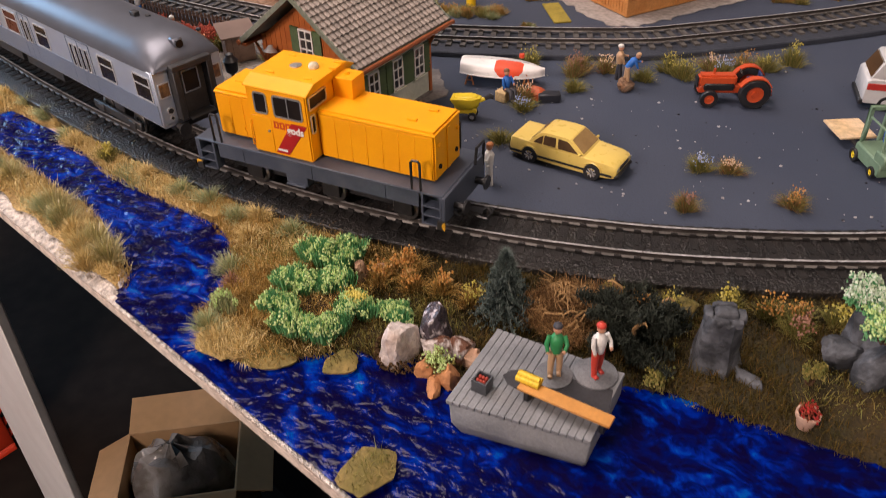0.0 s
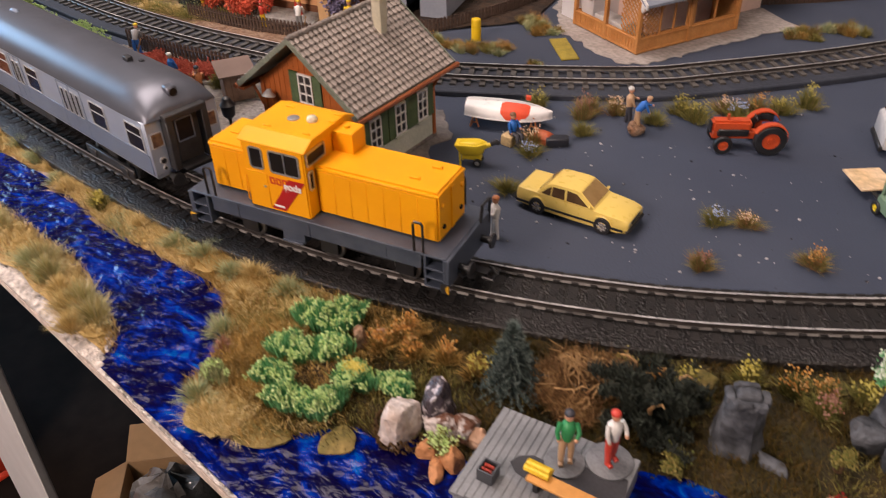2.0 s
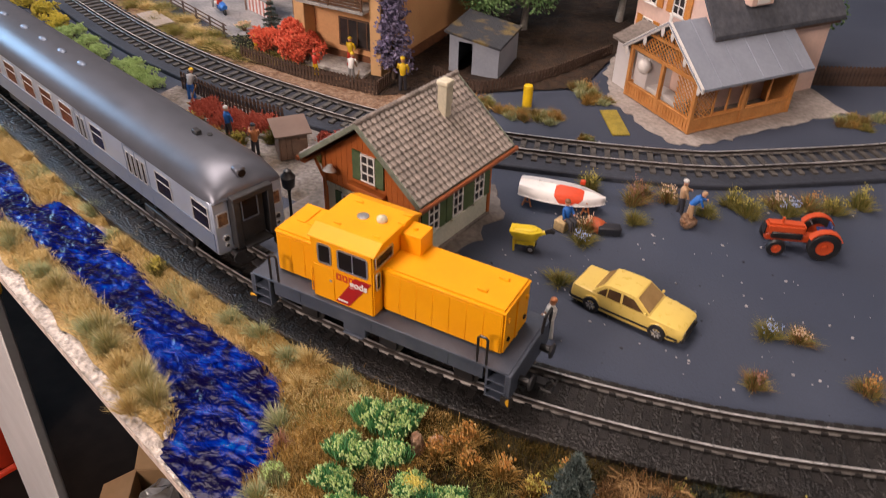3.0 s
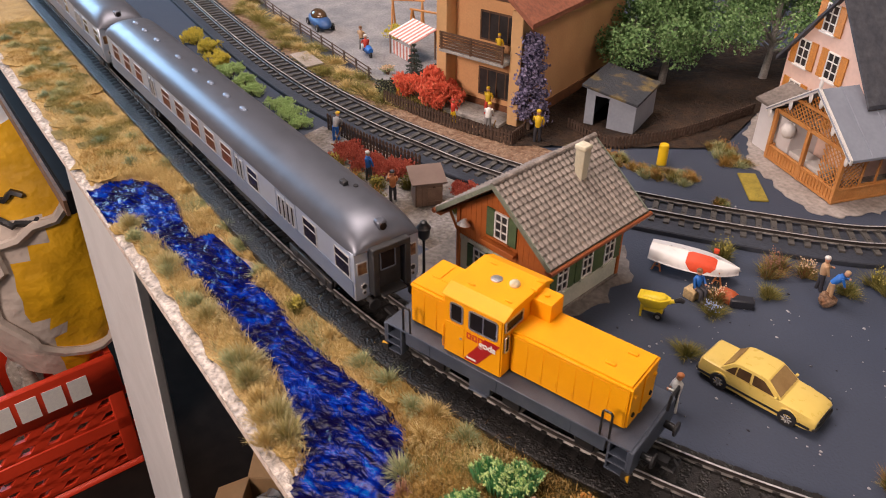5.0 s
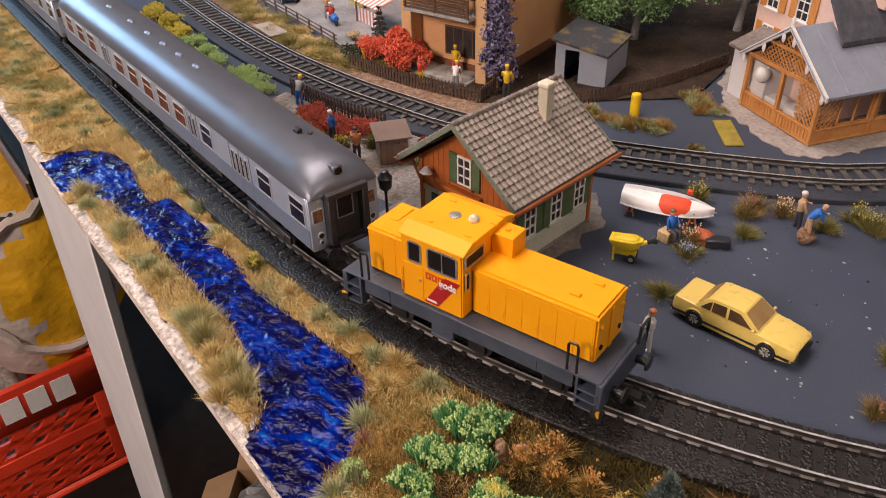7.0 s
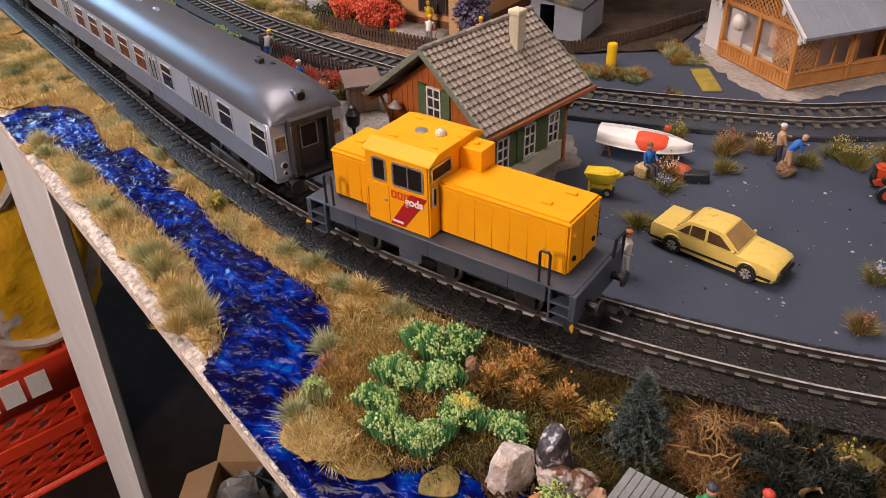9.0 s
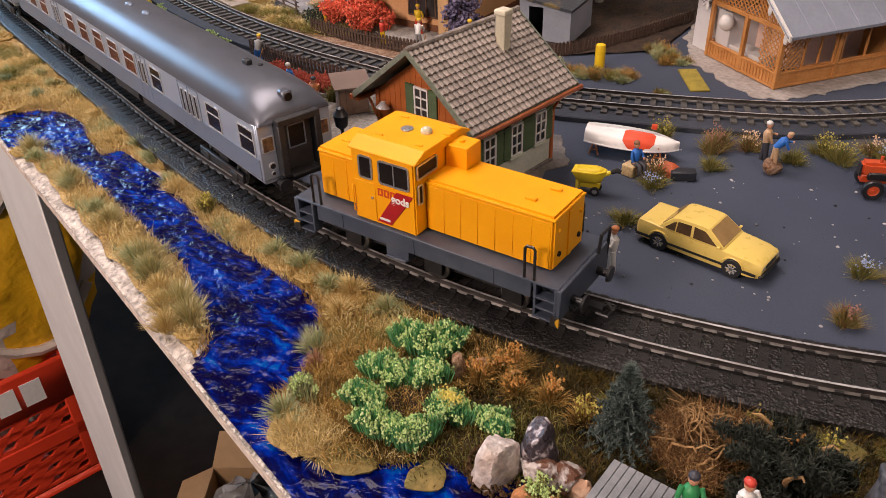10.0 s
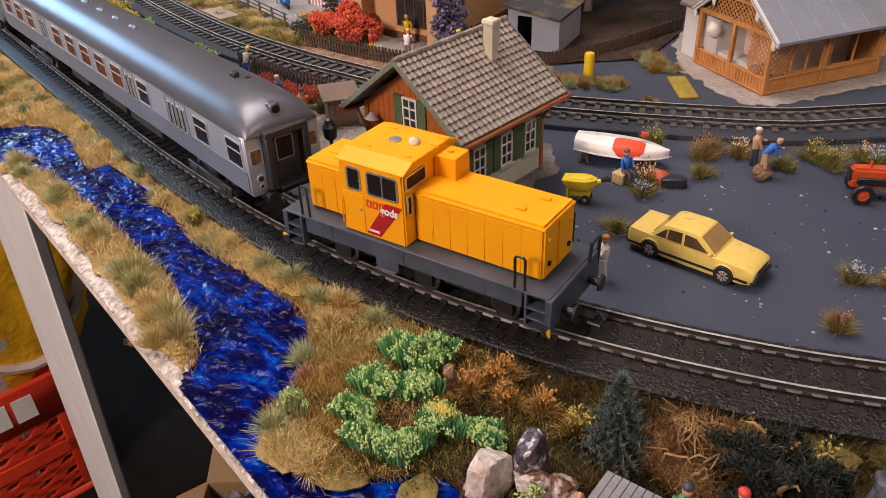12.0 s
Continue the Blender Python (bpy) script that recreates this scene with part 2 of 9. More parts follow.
def mat_water():
    """Poured blue resin: dark ultramarine with brighter brushed streaks under a hard gloss."""
    m = bpy.data.materials.new("blue_resin")
    m.use_nodes = True
    n, l = m.node_tree.nodes, m.node_tree.links
    p = n["Principled BSDF"]
    tc = n.new("ShaderNodeTexCoord")
    mp = n.new("ShaderNodeMapping")
    mp.inputs["Rotation"].default_value = (0, 0, radians(14))
    mp.inputs["Scale"].default_value = (0.8, 1.1, 1)
    l.new(tc.outputs["Object"], mp.inputs["Vector"])
    a, b, c = (n.new("ShaderNodeTexNoise") for _ in range(3))
    for t, s, d, w in ((a, 0.45, 4, 2.6), (b, 1.9, 4, 1.6), (c, 2.4, 3, 0.6)):
        t.inputs["Scale"].default_value, t.inputs["Detail"].default_value, t.inputs["Distortion"].default_value = s * 87, d, w
        l.new(mp.outputs["Vector"], t.inputs["Vector"])
    mix = n.new("ShaderNodeMath")
    mix.operation = "MULTIPLY_ADD"
    l.new(b.outputs["Fac"], mix.inputs[0])
    mix.inputs[1].default_value = 0.55
    l.new(a.outputs["Fac"], mix.inputs[2])
    ramp = n.new("ShaderNodeValToRGB")
    e = ramp.color_ramp.elements
    e[0].position, e[0].color = 0.66, (0.002, 0.001, 0.026, 1)
    e[1].position, e[1].color = 1.06, (0.0, 0.06, 0.32, 1)
    e.new(0.79).color = (0.0, 0.003, 0.075, 1)
    e.new(0.88).color = (0.0, 0.012, 0.2, 1)
    e.new(0.95).color = (0.0, 0.026, 0.27, 1)
    l.new(mix.outputs[0], ramp.inputs["Fac"])
    l.new(ramp.outputs["Color"], p.inputs["Base Color"])
    p.inputs["Roughness"].default_value = 0.08
    p.inputs["Specular IOR Level"].default_value = 0.13
    bp = n.new("ShaderNodeBump")
    bp.inputs["Distance"].default_value = 0.17 * K
    sep, mr = n.new("ShaderNodeSeparateXYZ"), n.new("ShaderNodeMapRange")  # brushed in the narrow bed, poured smooth where it widens
    l.new(tc.outputs["Object"], sep.inputs[0])
    l.new(sep.outputs[0], mr.inputs["Value"])
    mr.inputs["From Min"].default_value, mr.inputs["From Max"].default_value = -9 * K, -5 * K
    mr.inputs["To Min"].default_value, mr.inputs["To Max"].default_value = 1.0, 0.3
    l.new(mr.outputs["Result"], bp.inputs["Strength"])
    l.new(c.outputs["Fac"], bp.inputs["Height"])
    l.new(bp.outputs["Normal"], p.inputs["Normal"])
    return m


def mat_leafy(name, colours, rough=0.75, spec=0.25):
    """Fibres or leaves: one colour of the list for each blade."""
    m = bpy.data.materials.new(name)
    m.use_nodes = True
    n, l = m.node_tree.nodes, m.node_tree.links
    p = n["Principled BSDF"]
    geo = n.new("ShaderNodeNewGeometry")
    ramp = n.new("ShaderNodeValToRGB")
    e = ramp.color_ramp.elements
    e[0].color, e[1].color = (*colours[0], 1), (*colours[-1], 1)
    for i, c in enumerate(colours[1:-1]):
        e.new((i + 1) / (len(colours) - 1)).color = (*c, 1)
    l.new(geo.outputs["Random Per Island"], ramp.inputs["Fac"])
    l.new(ramp.outputs["Color"], p.inputs["Base Color"])
    p.inputs["Roughness"].default_value = rough
    p.inputs["Specular IOR Level"].default_value = spec
    return m


roadbed = mat_embossed()
resin = mat_water()
straw = mat_leafy("straw_fibres", [(0.62, 0.46, 0.2), (0.53, 0.38, 0.14), (0.72, 0.58, 0.31), (0.4, 0.31, 0.11), (0.57, 0.41, 0.16)])
olive = mat_leafy("olive_fibres", [(0.14, 0.15, 0.04), (0.24, 0.2, 0.05), (0.1, 0.11, 0.025), (0.32, 0.25, 0.08), (0.15, 0.17, 0.05)])
brown_grass = mat_leafy("brown_fibres", [(0.06, 0.045, 0.008), (0.095, 0.062, 0.01), (0.04, 0.036, 0.006), (0.13, 0.07, 0.014)])
spiky_green = mat_leafy("blue_green_fibres", [(0.12, 0.2, 0.12), (0.2, 0.3, 0.2), (0.35, 0.4, 0.25), (0.09, 0.15, 0.1)])
tawny = mat_leafy("tawny_fibres", [(0.38, 0.22, 0.055), (0.28, 0.16, 0.035), (0.48, 0.31, 0.1), (0.2, 0.13, 0.03), (0.33, 0.22, 0.07)])
dull_green = mat_leafy("dull_green_fibres", [(0.24, 0.3, 0.14), (0.34, 0.38, 0.2), (0.5, 0.45, 0.24), (0.19, 0.26, 0.14)])

# ---- the board and the ground on it ----
solid("baseboard", Shape().prism([(-95, edge_y(-95)), (45, edge_y(45)), (45, 62), (-95, 62)], -0.62, -0.3), bare_wood, "pale wooden layout board with a rough edge", "board", kind="structure")

RIVER = [(-31.2, 0.2), (-30.6, -0.2), (-28.5, -0.9), (-27.4, -0.6), (-26.2, -0.3), (-24.1, -0.3), (-21, -1.0), (-18.4, -1.7), (-17.2, -1.95), (-15.3, -2.5), (-13.2, -3.05), (-12, -3.55), (-11.0, -4.2), (-9.6, -4.9), (-8.6, -5.6), (-8.3, -6.3),
         (-7.6, -7.3), (-3, -8.7), (0, -9.6), (10, -12.6), (24, -16.8), (24, -4.8), (14, -4.1), (11.2, -3.92), (9.6, -3.9), (8.7, -3.72), (7.5, -4), (5, -4.3), (4, -4.9), (3.6, -5.5), (2.9, -5.7), (1.9, -5.3),
         (0.6, -5.7), (0.24, -5.7), (-1.2, -6.6), (-2.4, -7.3), (-3.4, -7.5), (-5.0, -7.0), (-5.6, -6.2), (-5.2, -5.5), (-5.5, -4.5), (-6.3, -3.3), (-7, -2.6), (-9.2, -1.9), (-11.8, -1.5), (-14.2, -1.1), (-16.2, -0.24), (-18.3, 0.25),
         (-18.6, 0.9), (-19.45, 1.43), (-21.2, 1.3), (-22.4, 1.9), (-23.2, 0.85), (-25.1, 1.54), (-27, 2.6), (-29, 2.9), (-30.6, 2.4), (-31.2, 1.5)]


def inside(px, py, poly):
    """Which of the points lie in the polygon."""
    px, py = np.asarray(px), np.asarray(py)
    res = np.zeros(px.shape, bool)
    for (x0, y0), (x1, y1) in zip(poly, poly[1:] + poly[:1]):
        cross = ((y0 > py) != (y1 > py)) & (px < (x1 - x0) * (py - y0) / (y1 - y0 + 1e-12) + x0)
        res ^= cross
    return res


def away(px, py, poly):
    """Distance of the points from the polygon's outline."""
    px, py = np.asarray(px, float), np.asarray(py, float)
    best = np.full(px.shape, 1e9)
    for (x0, y0), (x1, y1) in zip(poly, poly[1:] + poly[:1]):
        dx, dy = x1 - x0, y1 - y0
        t = np.clip(((px - x0) * dx + (py - y0) * dy) / (dx * dx + dy * dy + 1e-12), 0, 1)
        best = np.minimum(best, np.hypot(px - x0 - t * dx, py - y0 - t * dy))
    return best


def rough_noise(px, py, f, amp, seed=0.0):
    return np.array([amp * noise.noise((x * f, y * f, seed)) for x, y in zip(np.ravel(px), np.ravel(py))]).reshape(np.shape(px))


def sheet(name, xs, lo, hi, rows, height, material, keep=None, **tags):
    """A grid between the lines lo(x) and hi(x); height(x, y) gives z; keep(x, y) leaves cells out."""
    xs = np.asarray(xs)
    t = np.linspace(0, 1, rows)
    X = np.repeat(xs[:, None], rows, 1)
    L, H = np.array([lo(x) for x in xs]), np.array([hi(x) for x in xs])
    Y = L[:, None] + (H - L)[:, None] * t
    Z = height(X, Y)
    s = Shape()
    s.v = list(zip(X.ravel().tolist(), Y.ravel().tolist(), Z.ravel().tolist()))
    n = len(xs)
    cx, cy = (X[:-1, :-1] + X[1:, 1:]) / 2, (Y[:-1, :-1] + Y[1:, 1:]) / 2
    ok = keep(cx, cy) if keep else np.ones(cx.shape, bool)
    s.f = [(i * rows + j, (i + 1) * rows + j, (i + 1) * rows + j + 1, i * rows + j + 1) for i in range(n - 1) for j in range(rows - 1) if ok[i, j]]
    s.m = [0] * len(s.f)
    return solid(name, s, material, angle=75, **tags)


def mat_front(x):
    """Where the roadbed meets the bank."""
    s = FRONT.near_x(x)
    return float(FRONT.offset(s, -1.75)[1])


def bank_height(X, Y):
    d = away(X, Y, RIVER) * np.where(inside(X, Y, RIVER), -1, 1)
    e = (Y - np.vectorize(edge_y)(X))
    z = -0.28 + 0.34 * np.clip((d + 0.15) / 0.8, 0, 1)
    z = z + rough_noise(X, Y, 0.9, 0.1) * np.clip(d, 0, 1) + rough_noise(X, Y, 3.1, 0.05, 4.0)
    return np.where(d < 0, -0.32, z) * np.clip(e / 0.5, 0.0, 1) + (1 - np.clip(e / 0.5, 0.0, 1)) * -0.3


for nm, x0, x1, m, lab in (("dry_bank_ground", -95, -1.0, straw_floor, "bank of straw-coloured fibre beside the river"), ("green_bank_ground", -1.0, 24.01, bank_floor, "bank of brown fibre mat beside the river")):
    sheet(nm, np.arange(x0, x1 + 0.01, 0.3), lambda x: edge_y(x) + 0.5 + 0.2 * noise.noise((x * 0.8, 0, 0)), lambda x: mat_front(x) + 0.5, 46, bank_height, m, label=lab, category="ground", kind="structure")
def plaster_height(X, Y):
    """Rough plaster that dips under the water where the river meets it."""
    e = Y - np.vectorize(edge_y)(X)
    d = away(X, Y, RIVER) * np.where(inside(X, Y, RIVER), -1, 1)
    w = np.clip(np.maximum(d / 0.5 + 0.4, 1.6 - e / 0.22), 0, 1)
    return -0.3 + w * (0.1 + rough_noise(X, Y, 2.5, 0.04, 2.0) + 0.16 * np.clip(e / 0.7, 0, 1))


sheet("plaster_border", np.arange(-95, 24, 0.22), lambda x: edge_y(x) + 0.02, lambda x: edge_y(x) + 1.15 + 0.25 * noise.noise((x * 0.9, 3, 0)), 9,
      lambda X, Y: plaster_height(X, Y), plaster,
      label="rough whitewashed plaster border along the board edge", category="border", kind="structure")


def river_height(X, Y):
    return -0.12 + (rough_noise(X, Y, 0.9, 0.06, 9.0) + rough_noise(X + 0.5 * Y, 2.2 * Y, 1.6, 0.05, 5.0) + rough_noise(X, Y, 3.5, 0.025, 1.0)) * (0.35 + 0.65 * np.clip((-5 - X) / 4, 0, 1))


sheet("water", np.arange(-32, 24, 0.16), lambda x: edge_y(x) + 0.12, lambda x: -1.0 + 4.2 * max(0, min(1, (-10 - x) / 20)) if x < 0 else -3.2, 70, river_height, resin,
      keep=lambda X, Y: inside(X, Y, RIVER) | (away(X, Y, RIVER) < 0.25), label="glossy dark blue resin river with brushed waves", category="river", kind="structure")

# grey yard behind the front track, gravel street and garden soil
solid("yard_ground", Shape().prism(FRONT.line(0.5, 1.0) + [(45, 20), (45, 62), (-95, 62)], -0.3, 0.0), grey_paint, "blue-grey painted yard with specks of litter", "ground", kind="structure")
solid("front_roadbed", Shape().prism(FRONT.line(-1.95, 0.5) + FRONT.line(1.35, 0.5)[::-1], -0.25, 0.36), roadbed, "black embossed roadbed mat under the front track", "roadbed", kind="structure", bevel=0.05)
solid("back_roadbed", Shape().prism(BACK.line(-2.0, 0.5) + BACK.line(1.3, 0.5)[::-1], -0.02, 0.28), grey_bed, "dark grey painted roadbed under the rear track", "roadbed", kind="structure", bevel=0.05)
sheet("garden_soil", np.arange(-28, -6, 0.4), lambda x: 18.4 + max(0, (x + 16.3)) * 0.75, lambda x: 45, 60, lambda X, Y: 0.12 + rough_noise(X, Y, 0.8, 0.1) + rough_noise(X, Y, 3, 0.06, 3.0), soil, label="dark brown turned garden soil", category="soil", kind="structure")
sheet("gravel_yard", np.arange(-70, -26.4, 0.8), lambda x: 20.8 - 0.36 * (x + 28), lambda x: 62, 40, lambda X, Y: 0.03 + rough_noise(X, Y, 0.6, 0.02), gravel, label="light grey gravel street and playground", category="ground", kind="structure")
plot_mix = mat("plot_ground", (0.11, 0.085, 0.06), (0.3, 0.28, 0.27), 0.45, 0.95, bump=0.12, bscale=5, fine=0.4)
sheet("garden_path", np.arange(-27, -10.5, 0.3), lambda x: 7.0, lambda x: 13.6, 22, lambda X, Y: 0.03 + rough_noise(X, Y, 1.5, 0.03), plot_mix, label="brown and pale gravel plot beside the station house", category="ground", kind="structure")
sheet("brown_verge", np.arange(-60, -12, 0.35), lambda x: float(BACK.offset(BACK.near_x(x), 1.3)[1]), lambda x: float(BACK.offset(BACK.near_x(x), 4.2)[1]), 12, lambda X, Y: 0.1 + rough_noise(X, Y, 2, 0.06), ballast_brown, label="brown gravel verge behind the rear track", category="verge", kind="structure")

# ---- the two tracks ----
sleeper_mesh = {}
for nm, m in (("front", sleeper_black), ("back", sleeper_grey)):
    s = Shape().box(-0.14, 0.14, -1.3, 1.3, 0, 0.14).box(-0.06, 0.06, -0.08, 0.08, 0.14, 0.17)
    for y in (-0.76, 0.76):
        s.box(-0.11, 0.11, y - 0.15, y - 0.06, 0.13, 0.25).box(-0.11, 0.11, y + 0.06, y + 0.15, 0.13, 0.25)
    sleeper_mesh[nm] = mesh_of("sleeper", s, m, smooth=False)


def lay_track(way, nm, label, s0, s1, gap):
    tr = thing("railway_track", label=label, category="track", group="tracks")
    for d in (-0.76, 0.76):
        s = Shape()
        prof = [(-0.11, 0.44), (0.11, 0.44), (0.05, 0.5), (0.035, 0.57), (0.042, 0.6), (0.042, RAIL_Z), (-0.042, RAIL_Z), (-0.042, 0.6), (-0.035, 0.57), (-0.05, 0.5)]
        rings = []
        n = int((s1 - s0) / 0.5)
        for i in range(n + 1):
            q = s0 + (s1 - s0) * i / n
            rings.append([(*way.offset(q, d - o), z) for o, z in prof])
        s.loft(rings)
        s.m = [(0, 2, 0, 0, 0, 1, 0, 0, 0, 2)[k % 10] if k < n * 10 else 0 for k in range(len(s.f))]
        part("rail", s, [rail_side, rail_top, rail_foot], tr, "steel rail with a bright worn head", smooth=False)
    q = s0
    while q < s1:
        ob = new("sleeper", sleeper_mesh[nm])
        ob.parent = tr
        x, y = way.at(q)
        ob.matrix_basis = pose(x * K, y * K, 0.245 * K, 0, 0, math.degrees(way.heading(q)))
        q += gap
    return tr


lay_track(FRONT, "front", "black-sleepered model railway track curving along the river", 8, FRONT.length - 1, 0.62)
lay_track(BACK, "back", "grey-sleepered model railway track curving behind the houses", 12, FRONT.length + 8, 0.72)

# ---- locomotive ----
loco_yellow = mat("loco_yellow", (0.9, 0.385, 0.003), (0.86, 0.35, 0.0025), 0.6, 0.48, fine=0.03, bump=0.003, bscale=20, spec=0.3)
loco_grey = mat("loco_frame_grey", (0.046, 0.058, 0.083), (0.064, 0.078, 0.106), 1.2, 0.5, fine=0.12, bump=0.006, bscale=18)
black_plastic = mat("black_plastic", (0.012, 0.012, 0.013), (0.022, 0.022, 0.024), 2, 0.4, fine=0.2)
steel = mat("wheel_steel", (0.3, 0.29, 0.28), (0.18, 0.17, 0.16), 3, 0.35, 0.9)
dark_glass = mat("dark_glass", (0.014, 0.012, 0.012), (0.024, 0.018, 0.016), 1, 0.16, fine=0.05, spec=0.1)
silver_trim = mat("silver_trim", (0.62, 0.63, 0.65), (0.5, 0.51, 0.53), 3, 0.3, 0.8)
red_print = mat("red_print", (0.42, 0.015, 0.012), (0.36, 0.012, 0.012), 2, 0.4, fine=0.05)
red_letters = mat("red_letters", (0.62, 0.07, 0.01), (0.55, 0.06, 0.01), 2, 0.4, fine=0.05)
white_print = mat("white_print", (0.8, 0.78, 0.74), (0.74, 0.72, 0.7), 2, 0.5, fine=0.04)
clear_lens = mat("clear_lens", (0.7, 0.66, 0.5), (0.5, 0.45, 0.3), 6, 0.1, fine=0.2)


def frame_loop(s, x0, x1, z0, z1, y, w, depth, corner=0.12):
    """A rounded window frame lying in the plane y, facing -y."""
    def ring(g):
        c = max(0.01, corner - g)
        out = []
        for cx, cz, a0 in ((x1 - g - c, z1 - g - c, 0), (x0 + g + c, z1 - g - c, 90), (x0 + g + c, z0 + g + c, 180), (x1 - g - c, z0 + g + c, 270)):
            out += [(cx + c * math.cos(radians(a0 + k * 30)), cz + c * math.sin(radians(a0 + k * 30))) for k in range(4)]
        return out
    o, i = ring(0), ring(w)
    n = len(o)
    v = [(x, y - depth, z) for x, z in o] + [(x, y - depth, z) for x, z in i] + [(x, y, z) for x, z in o] + [(x, y, z) for x, z in i]
    f = []
    for k in range(n):
        j = (k + 1) % n
        f += [(k, n + k, n + j, j), (k, j, 2 * n + j, 2 * n + k), (n + k, 3 * n + k, 3 * n + j, n + j)]
    return s.add(v, f), i


def window(parent, x0, x1, z0, z1, y, glass, trim, name="window", w=0.06, flip=False, mullion=(), corner=0.12, plane=None):
    """A framed pane; plane maps the drawing plane (x, z, facing -y) into the parent's space."""
    def put(s):
        if flip:
            s.v = [(-a, -b, c) for a, b, c in s.v]
        return s.move(plane) if plane else s
    s, inner = frame_loop(Shape(), x0, x1, z0, z1, y, w, 0.035, corner)
    for mx in mullion:
        s.box(mx - w / 3, mx + w / 3, y - 0.03, y, z0 + w, z1 - w)
    fr = part(name, put(s), trim, parent, "bright window frame", smooth=False)
    g = Shape().add([(x, y - 0.012, z) for x, z in inner], [tuple(range(len(inner)))[::-1]])
    if flip:
        pass
    part("pane", put(g), glass, fr, "dark glass pane", smooth=False)
    return fr


def text_mesh(body, size, material, parent, place, name="lettering"):
    cu = bpy.data.curves.new(name, "FONT")
    cu.body, cu.size, cu.extrude, cu.offset = body, size * K, 0.008 * K, 0.012 * K
    cu.align_x, cu.align_y = "CENTER", "CENTER"
    tmp = new("lettering_draft", cu)
    me = bpy.data.meshes.new_from_object(tmp)
    bpy.data.objects.remove(tmp)
    bpy.data.curves.remove(cu)
    me.materials.clear()
    me.materials.append(material)
    ob = new(name, me)
    ob.parent = parent
    ob.matrix_basis = place
    return ob


def wheel(parent, x, y, z, r, w, tyre_mat, hub_mat, name="wheel", side=-1):
    """A wheel with its axle along y; side: where its face looks."""
    s = Shape()
    prof = [(0.55, -0.5), (0.92, -0.5), (1.0, -0.3), (1.0, 0.3), (0.92, 0.5), (0.55, 0.5)]
    n = 20
    s.loft([[(x + r * q * math.cos(a), y + w * o, z + r * q * math.sin(a)) for q, o in prof] for a in (2 * math.pi * k / n for k in range(n + 1))], caps=False)
    ty = part(name, s, tyre_mat, parent, angle=50)
    h = Shape()
    face = y + side * w * 0.38
    h.loft([[(x + r * q * math.cos(a), o, z + r * q * math.sin(a)) for a in (2 * math.pi * k / 20 for k in range(20))] for q, o in ((0.6, y), (0.6, face), (0.48, face + side * -0.03), (0.2, face + side * -0.03), (0.17, face + side * 0.03), (0.02, face + side * 0.035))])
    part("rim", h, hub_mat, ty, angle=30)
    return ty


loco = thing("diesel_locomotive", -4.45, 0.99, 0, -0.6, "yellow diesel shunting locomotive with grey frame on the front track", "locomotive")
